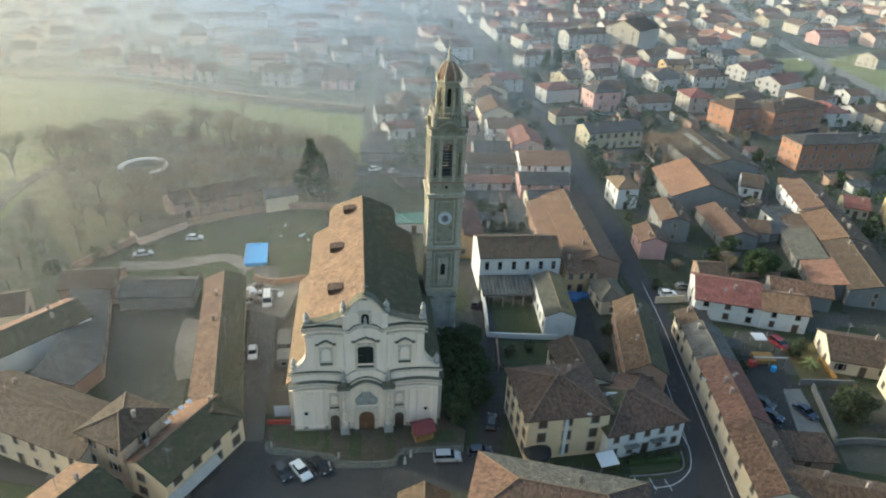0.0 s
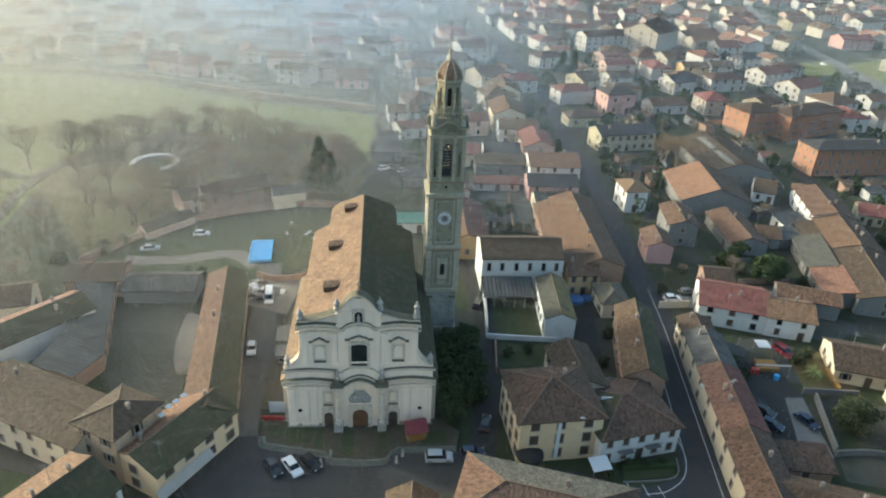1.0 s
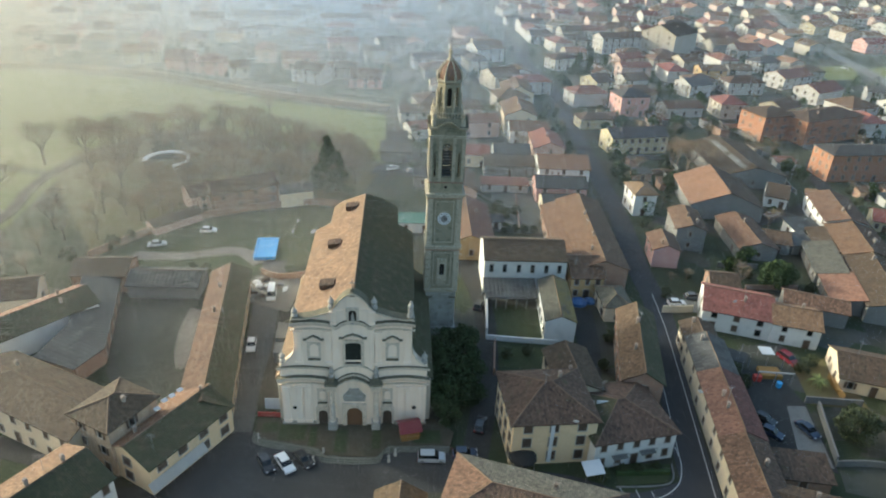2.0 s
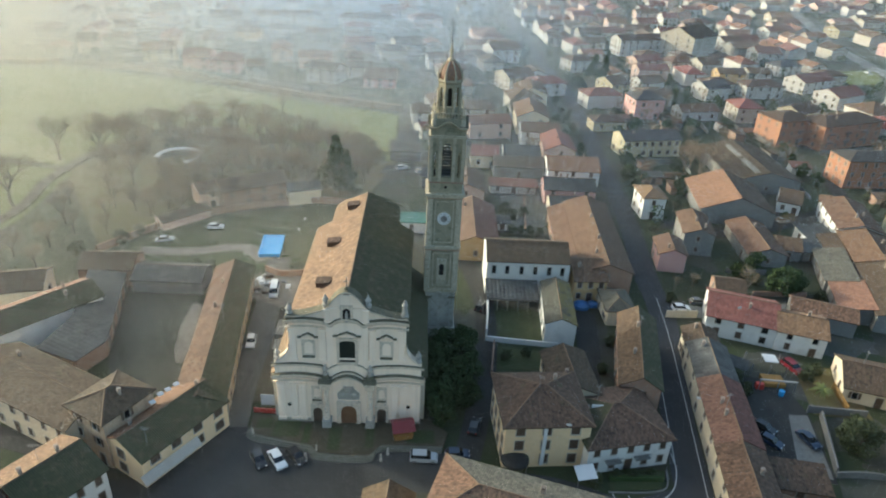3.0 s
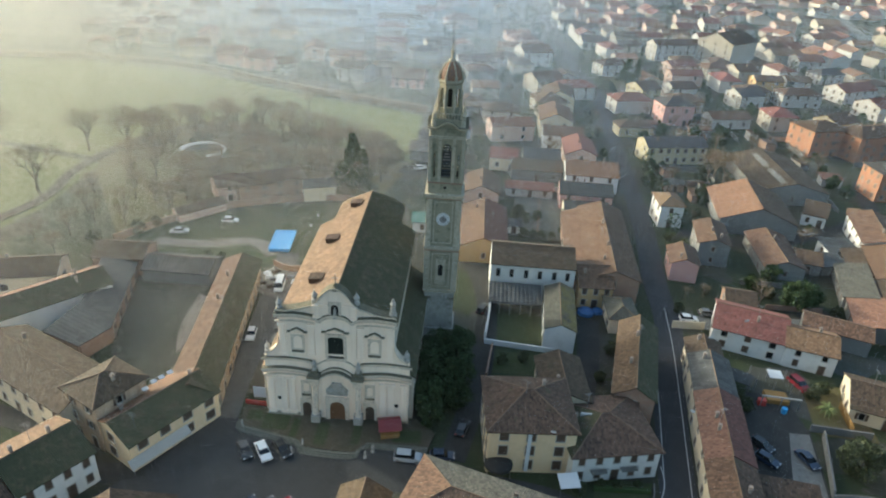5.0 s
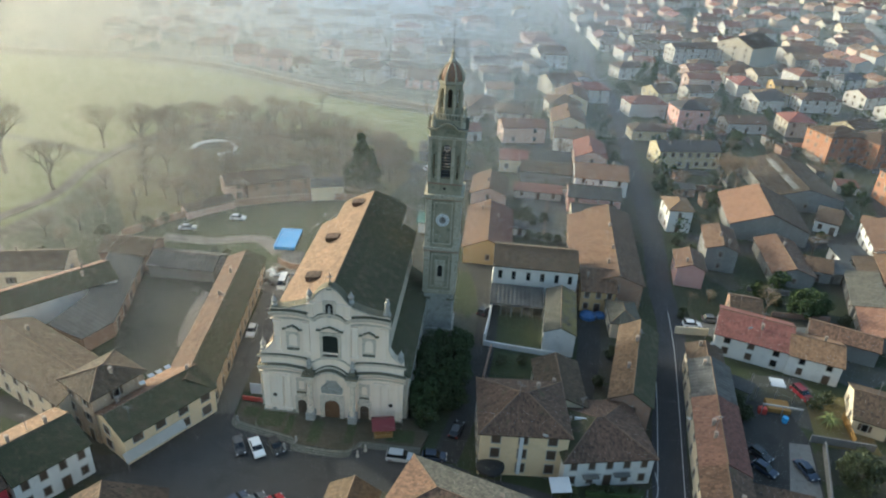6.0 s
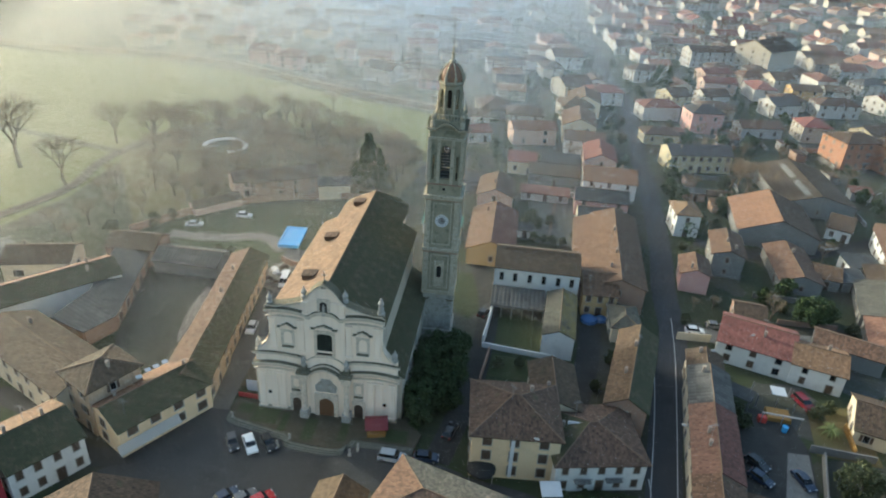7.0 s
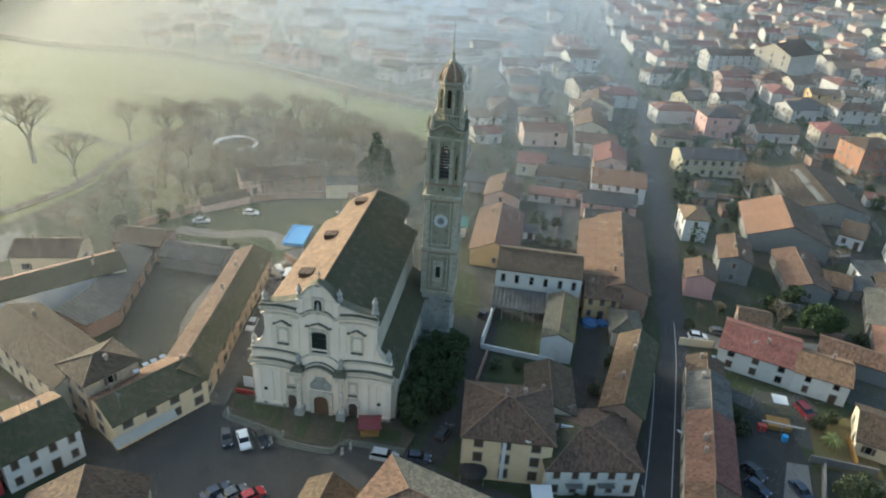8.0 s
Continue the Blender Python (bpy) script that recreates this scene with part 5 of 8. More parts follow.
house("house", "small brick outbuilding with brown clay roof", 61.2, 140.1, -0.2, 6.2, 6.3, 4.8, tiles=TILE_DARK, wall=BRICK, win=(1, 1, 1, 1), chimneys=0)
house("house", "low end house of the street row with brown clay roof", 50.9, 116.2, 91.0, 6.0, 6.0, 5.2, tiles=TILE_DARK, wall=CREAM, win=(1, 2, 1, 1), chimneys=1)
house("house", "street house with dull grey-brown roof", 51.2, 107.5, 90.5, 11.4, 7.0, 5.6, tiles=(TILE_GREY, TILE_GREY), wall=CREAM, win=(4, 2, 0, 0), chimneys=1, style="closed", slope=0.42, over=0.35)
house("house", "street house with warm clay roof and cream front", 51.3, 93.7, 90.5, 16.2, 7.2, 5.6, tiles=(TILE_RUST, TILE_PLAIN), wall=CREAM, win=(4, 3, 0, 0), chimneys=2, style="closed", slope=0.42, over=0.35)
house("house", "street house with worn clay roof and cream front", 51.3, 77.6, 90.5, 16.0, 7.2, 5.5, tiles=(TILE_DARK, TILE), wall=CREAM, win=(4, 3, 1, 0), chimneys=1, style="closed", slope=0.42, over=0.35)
house("house", "long low house with ribbed clay roof closing the yard", 62.0, 72.0, -12.0, 19.0, 7.0, 5.0, tiles=TILE, wall=CREAM, win=(5, 4, 0, 1), chimneys=2)
house("house", "low brown-roofed house beside the garden", 82.6, 112.6, -10.0, 12.0, 10.5, 3.3, tiles=TILE_DARK, wall=CREAM, win=(3, 2, 2, 2), floors=1, chimneys=1)
house("house", "cream house with sunlit side and clay roof", 87.6, 98.0, 84.0, 13.0, 9.0, 6.2, tiles=(TILE, TILE), wall=CREAM, win=(3, 4, 1, 1), chimneys=2)
house("house", "white house with sunlit gable end and clay roof", 85.5, 84.2, 84.0, 9.0, 10.0, 6.4, tiles=TILE, wall=WHITE, win=(2, 4, 1, 1), chimneys=1)
house("shed", "low brown-roofed shed at the end of the yard", 59.8, 83.4, 0.0, 9.0, 5.0, 2.8, roof="shed", slope=0.15, tiles=TILE_DARK, wall=BRICK, win=(1, 0, 0, 0), floors=1, chimneys=0, category="shed")
house("house", "long low barn with mossy ribbed clay roof", 80.3, 135.1, -12.7, 13.0, 6.1, 4.0, tiles=TILE, wall=GREY, win=(0, 1, 0, 0), floors=1, chimneys=0, doors=0)
house("house", "farm range with long worn clay roof and brown far slope", 99.5, 146.0, 81.5, 25.0, 12.6, 4.3, slope=0.3, tiles=(TILE_DARK, TILE_DARK), wall=GREY, win=(4, 0, 1, 1), chimneys=2)
house("shed", "open farm shed with dull green-grey roof leaning on the range", 90.6, 158.4, 262.0, 17.0, 6.4, 3.2, roof="shed", slope=0.2, tiles=TILE_GREEN, wall=GREY, win=(4, 0, 1, 1), floors=1, chimneys=0, category="shed")
house("shed", "farm shed with orange clay roof leaning on the range", 89.3, 143.4, 262.0, 12.5, 6.6, 3.2, roof="shed", slope=0.2, tiles=TILE_ORANGE, wall=GREY, win=(3, 0, 1, 1), floors=1, chimneys=0, category="shed")
house("house", "white-sided long house with clay roof", 104.2, 187.0, 85.0, 20.5, 11.0, 5.4, slope=0.3, tiles=(TILE_DARK, TILE), wall=WHITE, win=(3, 4, 1, 1), chimneys=2)
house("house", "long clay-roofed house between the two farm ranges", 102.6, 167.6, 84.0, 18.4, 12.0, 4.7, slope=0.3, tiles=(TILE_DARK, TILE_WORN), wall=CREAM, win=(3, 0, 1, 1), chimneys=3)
house("shed", "lean-to with brown clay roof on the farm house", 94.2, 168.6, 264.0, 15.0, 4.8, 3.4, roof="shed", slope=0.22, tiles=TILE_DARK, wall=GREY, win=(3, 0, 1, 1), floors=1, chimneys=0, category="shed")
house("shed", "low white shed with pale roof", 92.4, 178.5, 16.1, 7.8, 6.0, 3.0, roof="shed", slope=0.12, tiles=TILE_GREY, wall=WHITE, win=(1, 0, 1, 0), floors=1, chimneys=0, category="shed")
house("shed", "low clay-roofed shed between the yards", 82.6, 169.1, -5.8, 5.8, 7.8, 3.2, tiles=TILE, wall=GREY, win=(1, 1, 0, 0), floors=1, chimneys=0, category="shed")
house("shed", "low grey-roofed shed between the back yards", 87.9, 168.6, 14.7, 5.6, 5.1, 3.0, roof="shed", slope=0.15, tiles=TILE_GREY, wall=GREY, win=(1, 0, 0, 0), floors=1, chimneys=0, category="shed")
house("barn", "broad barn with plain sunlit brown roof", 72.9, 195.4, -88.0, 22.5, 20.4, 4.5, tiles=(TILE_ORANGE, TILE_DARK), wall=GREY, win=(0, 0, 0, 1), floors=1, chimneys=0, category="barn", cap=False, slope=0.4)
house("house", "white house with hipped clay roof and bright sunlit side", 48.8, 186.6, 12.0, 6.4, 9.0, 6.8, roof="hip", tiles=TILE_WARM, wall=WHITE, win=(1, 2, 2, 2), chimneys=0)
house("house", "small pink house with clay gable roof", 50.5, 156.0, 92.0, 9.0, 6.4, 5.0, tiles=(TILE_DARK, TILE), wall=PINK, win=(2, 2, 1, 1), chimneys=1)
house("house", "grey gabled house with clay roof", 58.5, 168.8, 90.5, 13.0, 7.4, 6.2, slope=0.36, tiles=(TILE_DARK, TILE), wall=GREY, win=(2, 2, 1, 0), chimneys=2)
house("house", "narrow house with clay roof, one slope sunlit and one shaded in tone", 74.6, 169.5, -85.0, 19.0, 9.6, 3.6, tiles=(TILE, TILE_DARK), wall=GREY, win=(2, 2, 1, 1), chimneys=1, floors=1, slope=0.34)
house("house", "small white house with grey-brown roof", 92.6, 202.0, -17.1, 6.2, 11.1, 3.6, tiles=TILE_DARK, wall=WHITE, win=(2, 2, 1, 1), floors=1, chimneys=0)
house("hall", "low workshop hall with broad brown roof and pale skylights", 85.8, 227.0, 99.0, 32.0, 21.0, 4.5, slope=0.27, tiles=(TILE_DARK, TILE_DARK), wall=GREY, win=(3, 3, 1, 1), floors=1, chimneys=0, category="hall")
house("house", "long yellow terraced house with dark roof", 53.9, 241.2, 20.2, 21.8, 10.0, 6.4, tiles=TILE_SLATE, wall=YELLOW, win=(7, 5, 2, 1), chimneys=3, w=1.3)
house("apartment_block", "orange brick apartment block with grey hipped roof", 129.3, 232.2, 14.0, 30.6, 10.6, 9.6, roof="hip", slope=0.3, tiles=TILE_SLATE, wall=ORANGE, win=(8, 8, 3, 3), floors=3, chimneys=3, category="apartment block")
house("apartment_block", "orange brick apartment block with balconies", 109.1, 270.9, 27.9, 15.9, 12.7, 10.0, roof="hip", slope=0.3, tiles=TILE_DARK, wall=ORANGE, win=(4, 4, 3, 2), floors=3, chimneys=2, category="apartment block")
house("apartment_block", "orange brick apartment block with dark roof and balconies", 130.7, 274.9, 31.3, 31.2, 13.0, 9.6, roof="hip", slope=0.3, tiles=TILE_DARK, wall=ORANGE, win=(6, 6, 2, 3), floors=3, chimneys=3, category="apartment block")
house("shed", "small white garden house with tent roof", 103.8, 201.0, -20.0, 5.5, 5.5, 4.2, roof="hip", slope=0.5, tiles=TILE, wall=WHITE, win=(1, 1, 1, 1), floors=1, chimneys=0, category="shed")
house("house", "pale low house with red roof", 118.9, 189.4, -16.3, 6.7, 9.0, 3.4, tiles=TILE_RED, wall=YELLOW, win=(3, 2, 1, 1), floors=1, chimneys=1)
house("house", "brown clay-roofed house at the lane end", 131.0, 183.0, -20.0, 11.0, 12.0, 5.0, tiles=TILE, wall=OCHRE, win=(2, 2, 2, 1), chimneys=1)
house("house", "house with white gable edge and clay roof at the street", 26.5, 206.5, 8.0, 16.0, 12.0, 5.6, tiles=TILE_ORANGE, wall=WHITE, win=(3, 3, 2, 1), chimneys=2)
house("house", "low pink house with grey roof at the street", 25.5, 190.5, 8.0, 15.0, 9.0, 5.0, tiles=(TILE_GREY, TILE), wall=PINK, win=(3, 2, 2, 1), chimneys=2)
house("house", "clay-roofed house with small courtyard", 26.0, 181.0, 10.0, 12.0, 7.0, 3.6, tiles=TILE_GREY, wall=CREAM, win=(2, 2, 1, 1), floors=1, chimneys=1)
house("house", "house with red gabled roof behind the street front", 22.0, 226.0, 98.0, 16.0, 10.0, 5.8, tiles=TILE_RED, wall=SALMON, win=(3, 3, 1, 1), chimneys=1)
house("house", "white gabled house with red-brown roof", 15.5, 240.0, 8.0, 14.0, 10.0, 6.0, tiles=TILE, wall=WHITE, win=(3, 3, 2, 1), chimneys=1)
house("house", "tall beige house with clay roof", 11.5, 258.0, 98.0, 18.0, 12.0, 7.0, tiles=TILE, wall=CREAM, win=(3, 4, 2, 1), chimneys=1)
house("house", "clay-roofed house on the far street", 10.0, 292.0, 98.0, 16.0, 13.0, 6.5, tiles=TILE, wall=CREAM, win=(3, 4, 2, 1), chimneys=1)
house("house", "grey low house among gardens", 10.0, 218.0, 8.0, 12.0, 9.0, 4.5, tiles=TILE_GREY, wall=WHITE, win=(2, 2, 1, 1), floors=1, chimneys=0)
house("house", "low house with red half roof", -2.0, 214.0, 8.0, 9.0, 9.0, 4.6, tiles=TILE_RED, wall=CREAM, win=(2, 1, 1, 1), floors=1, chimneys=1)
house("house", "grey-roofed low range behind the yard", 9.5, 208.0, 8.0, 16.0, 9.0, 4.0, tiles=TILE_DARK, wall=GREY, win=(3, 2, 1, 1), floors=1, chimneys=0)
house("house", "small clay-roofed house behind the bell tower", -4.5, 185.0, 98.0, 14.0, 10.0, 4.8, tiles=(TILE_DARK, TILE), wall=SALMON, win=(2, 2, 1, 1), chimneys=1)
house("house", "grey-roofed house near the bell tower", -14.0, 192.0, 8.0, 10.0, 7.0, 4.0, tiles=TILE_GREY, wall=GREY, win=(2, 1, 1, 1), floors=1, chimneys=1)
house("house", "yellow house with dark roof by the field", -28.8, 218.0, 9.7, 6.4, 10.0, 5.5, tiles=TILE_SLATE, wall=YELLOW, win=(2, 2, 1, 1), chimneys=0)
house("house", "low dark-roofed house by the field", -28.5, 213.0, 8.0, 10.0, 9.0, 3.8, tiles=TILE_SLATE, wall=GREY, win=(2, 1, 1, 1), floors=1, chimneys=0)
house("shed", "low green-roofed shelter behind the church", -13.6, 159.8, 10.0, 10.0, 4.5, 3.2, roof="shed", slope=0.1, tiles=GREEN_SHEET, wall=WHITE, win=(2, 0, 0, 0), floors=1, chimneys=0, category="shed")
house("farmhouse", "long brick farmhouse with dark tiled roof at the park wall", -63.9, 167.0, 39.6, 18.5, 9.0, 5.8, tiles=TILE_DARK, wall=BRICK, win=(4, 2, 1, 1), chimneys=0, doors=0, category="farmhouse")
house("house", "plastered end of the farmhouse with lower roof", -49.8, 170.1, 28.7, 9.0, 6.0, 4.6, tiles=TILE_SLATE, wall=CREAM, win=(0, 1, 0, 1), floors=1, chimneys=1, doors=0)
house("farmhouse", "brick end building with clay roof", -75.0, 162.2, 44.7, 6.2, 8.0, 4.8, tiles=TILE_DARK, wall=SALMON, win=(1, 1, 1, 1), chimneys=0, category="farmhouse")
house("shed", "low brick lean-to along the park wall", -75.6, 149.2, 54.8, 13.2, 4.5, 2.6, tiles=TILE_DARK, wall=SALMON, win=(0, 0, 0, 0), floors=1, chimneys=0, doors=0, category="shed")
house("barn", "brown-roofed barn at the head of the court", -76.6, 119.0, 12.0, 11.5, 8.0, 4.6, tiles=TILE_DARK, wall=BRICK, win=(2, 2, 1, 1), floors=1, chimneys=0, category="barn")
house("shed", "open-fronted shed with dull grey roof on the court", -62.2, 119.0, 8.5, 15.0, 7.5, 3.4, tiles=TILE_GREY, wall=GREY, win=(0, 2, 0, 0), floors=1, chimneys=0, doors=0, category="shed")
house("house", "old house with dark roof and long white wall", -79.2, 96.4, 58.0, 24.0, 9.0, 5.4, slope=0.4, tiles=(TILE_MOSS, TILE_ORANGE), wall=WHITE, win=(0, 2, 1, 1), floors=1, chimneys=3, doors=0)
house("house", "old brown-roofed house by the park", -91.0, 105.8, 24.0, 14.0, 9.0, 4.8, tiles=TILE_DARK, wall=CREAM, win=(2, 2, 1, 1), floors=1, chimneys=1)
house("house", "clay-roofed house on the outer court", -92.0, 84.0, -17.0, 18.0, 9.0, 5.4, tiles=TILE_DARK, wall=CREAM, win=(3, 2, 1, 1), chimneys=1)
house("house", "pink house with a hipped dark slate roof among gardens", 57.9, 288.7, 19.6, 12.8, 11.0, 8.6, roof="hip", wall=PINK, tiles=TILE_SLATE, win=(2, 2, 3, 2), floors=2, chimneys=1, fine=False, w=1.1)
house("house", "white house with a gabled brown tiled roof among gardens", 68.9, 420.9, 27.9, 31.9, 11.0, 9.0, roof="gable", wall=OFFWHITE, tiles=TILE_DARK, win=(7, 7, 3, 2), floors=3, chimneys=1, fine=False, w=1.1)
house("house", "cream house with a gabled brown tiled roof among gardens", 97.0, 424.7, 50.2, 25.2, 22.0, 13.0, roof="gable", wall=BEIGE, tiles=TILE_DARK, win=(5, 5, 3, 2), floors=4, chimneys=1, fine=False, w=1.1)
house("house", "cream house with a hipped red tiled roof among gardens", 100.6, 297.2, 11.3, 11.0, 12.0, 6.6, roof="hip", wall=BEIGE, tiles=TILE_RED, win=(2, 2, 3, 2), floors=2, chimneys=1, fine=False, w=1.1)
house("house", "white house with a gabled dark slate roof among gardens", 92.7, 328.9, 31.2, 13.1, 11.0, 6.0, roof="gable", wall=OFFWHITE, tiles=TILE_SLATE, win=(2, 2, 3, 2), floors=2, chimneys=1, fine=False, w=1.1)
house("house", "white house with a gabled clay tiled roof among gardens", 80.0, 292.6, 20.0, 16.8, 9.0, 4.2, roof="gable", wall=OFFWHITE, tiles=TILE, win=(3, 3, 3, 2), floors=1, chimneys=1, fine=False, w=1.1)
house("house", "white house with a hipped brown tiled roof among gardens", 117.7, 340.3, 15.8, 18.6, 10.0, 6.0, roof="hip", wall=OFFWHITE, tiles=TILE_DARK, win=(4, 4, 3, 2), floors=2, chimneys=1, fine=False, w=1.1)
house("house", "yellow house with a gabled brown tiled roof among gardens", 123.8, 301.0, 41.4, 14.2, 11.0, 5.5, roof="gable", wall=YELLOW, tiles=TILE_DARK, win=(3, 3, 3, 2), floors=2, chimneys=1, fine=False, w=1.1)
house("house", "white house with a gabled red tiled roof among gardens", 141.5, 426.0, 14.5, 14.6, 13.0, 6.0, roof="gable", wall=OFFWHITE, tiles=TILE_RED, win=(3, 3, 3, 2), floors=2, chimneys=1, fine=False, w=1.1)
house("house", "white house with a hipped dark slate roof among gardens", 144.0, 395.7, 34.1, 16.5, 10.0, 5.5, roof="hip", wall=OFFWHITE, tiles=TILE_SLATE, win=(3, 3, 3, 2), floors=2, chimneys=1, fine=False, w=1.1)
house("house", "white house with a gabled red tiled roof among gardens", 146.5, 361.6, 35.7, 21.9, 12.0, 6.0, roof="gable", wall=OFFWHITE, tiles=TILE_RED, win=(4, 4, 3, 2), floors=2, chimneys=1, fine=False, w=1.1)
house("house", "white house with a gabled red tiled roof among gardens", 152.0, 335.8, 37.7, 19.6, 13.0, 6.0, roof="gable", wall=OFFWHITE, tiles=TILE_RED, win=(4, 4, 3, 2), floors=2, chimneys=1, fine=False, w=1.1)
house("house", "white house with a hipped clay tiled roof among gardens", 156.8, 310.2, 25.1, 15.2, 15.0, 6.0, roof="hip", wall=OFFWHITE, tiles=TILE, win=(3, 3, 3, 2), floors=2, chimneys=1, fine=False, w=1.1)
house("house", "white house with a gabled dark slate roof among gardens", 182.0, 342.6, -13.1, 10.1, 10.0, 5.0, roof="gable", wall=OFFWHITE, tiles=TILE_SLATE, win=(2, 2, 3, 2), floors=2, chimneys=1, fine=False, w=1.1)
house("house", "pink house with a gabled red tiled roof among gardens", 238.3, 477.2, 15.2, 23.1, 13.0, 6.0, roof="gable", wall=PINK, tiles=TILE_RED, win=(5, 5, 3, 2), floors=2, chimneys=1, fine=False, w=1.1)
house("house", "cream house with a hipped clay tiled roof among gardens", 87.1, 381.6, 23.0, 17.4, 11.0, 6.0, roof="hip", wall=BEIGE, tiles=TILE, win=(3, 3, 3, 2), floors=2, chimneys=1, fine=False, w=1.1)
house("house", "salmon house with a gabled red tiled roof among gardens", 67.8, 380.8, 29.6, 15.4, 10.0, 5.5, roof="gable", wall=SALMON, tiles=TILE_RED, win=(3, 3, 3, 2), floors=2, chimneys=1, fine=False, w=1.1)
house("house", "white house with a gabled brown tiled roof among gardens", 64.2, 331.5, 27.9, 12.4, 10.0, 5.5, roof="gable", wall=OFFWHITE, tiles=TILE_DARK, win=(2, 2, 3, 2), floors=2, chimneys=1, fine=False, w=1.1)
house("house", "white house with a hipped brown tiled roof among gardens", 32.8, 366.2, 33.0, 16.3, 10.0, 6.0, roof="hip", wall=OFFWHITE, tiles=TILE_DARK, win=(3, 3, 3, 2), floors=2, chimneys=1, fine=False, w=1.1)
house("house", "white house with a gabled dark slate roof among gardens", 10.4, 301.6, 39.0, 8.5, 9.0, 5.5, roof="gable", wall=OFFWHITE, tiles=TILE_SLATE, win=(2, 2, 3, 2), floors=2, chimneys=1, fine=False, w=1.1)
house("house", "yellow house with a gabled brown tiled roof among gardens", 47.4, 323.5, 36.3, 10.4, 12.0, 5.5, roof="gable", wall=YELLOW, tiles=TILE_DARK, win=(2, 2, 3, 2), floors=2, chimneys=1, fine=False, w=1.1)
house("house", "yellow house with a hipped brown tiled roof among gardens", 41.6, 266.2, 17.1, 13.4, 8.0, 4.0, roof="hip", wall=YELLOW, tiles=TILE_DARK, win=(2, 2, 3, 2), floors=1, chimneys=1, fine=False, w=1.1)
house("house", "cream house with a gabled clay tiled roof among gardens", 98.3, 377.2, 27.4, 11.5, 12.0, 7.0, roof="gable", wall=BEIGE, tiles=TILE, win=(2, 2, 3, 2), floors=2, chimneys=1, fine=False, w=1.1)
house("house", "white house with a gabled clay tiled roof among gardens", 126.8, 455.7, 30.3, 14.6, 12.0, 6.0, roof="gable", wall=OFFWHITE, tiles=TILE, win=(3, 3, 3, 2), floors=2, chimneys=1, fine=False, w=1.1)
house("house", "white house with a hipped clay tiled roof among gardens", 119.3, 519.5, 31.6, 19.1, 12.0, 6.0, roof="hip", wall=OFFWHITE, tiles=TILE, win=(4, 4, 3, 2), floors=2, chimneys=1, fine=False, w=1.1)
house("house", "yellow house with a gabled orange tiled roof among gardens", 225.7, 542.5, 37.8, 27.1, 12.0, 5.5, roof="gable", wall=YELLOW, tiles=TILE_ORANGE, win=(6, 6, 3, 2), floors=2, chimneys=1, fine=False, w=1.1)
house("house", "white house with a gabled clay tiled roof among gardens", 285.7, 562.8, 36.1, 30.7, 12.0, 6.0, roof="gable", wall=OFFWHITE, tiles=TILE, win=(6, 6, 3, 2), floors=2, chimneys=1, fine=False, w=1.1)
house("house", "white house with a hipped clay tiled roof among gardens", 288.0, 524.2, 36.3, 25.4, 12.0, 6.0, roof="hip", wall=OFFWHITE, tiles=TILE, win=(5, 5, 3, 2), floors=2, chimneys=1, fine=False, w=1.1)
house("house", "cream house with a gabled clay tiled roof among gardens", 236.9, 410.1, 33.9, 20.7, 12.0, 6.0, roof="gable", wall=BEIGE, tiles=TILE, win=(4, 4, 3, 2), floors=2, chimneys=1, fine=False, w=1.1)
house("house", "white house with a gabled red tiled roof among gardens", 170.5, 510.9, 28.5, 21.6, 12.0, 6.0, roof="gable", wall=OFFWHITE, tiles=TILE_RED, win=(4, 4, 3, 2), floors=2, chimneys=1, fine=False, w=1.1)
house("house", "cream house with a hipped clay tiled roof among gardens", 7.2, 283.8, 19.1, 13.0, 13.0, 6.0, roof="hip", wall=BEIGE, tiles=TILE, win=(2, 2, 3, 2), floors=2, chimneys=1, fine=False, w=1.1)
house("house", "cream house with a gabled brown tiled roof among gardens", 1.9, 318.5, 34.8, 14.0, 14.0, 6.0, roof="gable", wall=BEIGE, tiles=TILE_DARK, win=(3, 3, 3, 2), floors=2, chimneys=1, fine=False, w=1.1)
house("house", "white house with a gabled clay tiled roof among gardens", -8.8, 373.9, 29.5, 16.4, 14.0, 7.0, roof="gable", wall=OFFWHITE, tiles=TILE, win=(3, 3, 3, 2), floors=2, chimneys=1, fine=False, w=1.1)
house("house", "salmon house with a hipped red tiled roof among gardens", -19.4, 412.8, 29.0, 14.4, 14.0, 6.0, roof="hip", wall=SALMON, tiles=TILE_RED, win=(3, 3, 3, 2), floors=2, chimneys=1, fine=False, w=1.1)
house("house", "pink house with a gabled clay tiled roof among gardens", -58.7, 303.0, 8.3, 14.5, 14.0, 4.6, roof="gable", wall=PINK, tiles=TILE, win=(3, 3, 3, 2), floors=2, chimneys=1, fine=False, w=1.1)
house("house", "white house with a gabled brown tiled roof among gardens", -84.1, 301.6, -12.5, 14.7, 11.0, 6.5, roof="gable", wall=OFFWHITE, tiles=TILE_DARK, win=(3, 3, 3, 2), floors=2, chimneys=1, fine=False, w=1.1)
house("house", "white house with a hipped brown tiled roof among gardens", -79.5, 333.0, 13.5, 8.1, 13.0, 6.0, roof="hip", wall=OFFWHITE, tiles=TILE_DARK, win=(2, 2, 3, 2), floors=2, chimneys=1, fine=False, w=1.1)
house("house", "white house with a gabled clay tiled roof among gardens", -116.4, 296.3, 27.5, 8.1, 10.0, 6.5, roof="gable", wall=OFFWHITE, tiles=TILE, win=(2, 2, 3, 2), floors=2, chimneys=1, fine=False, w=1.1)
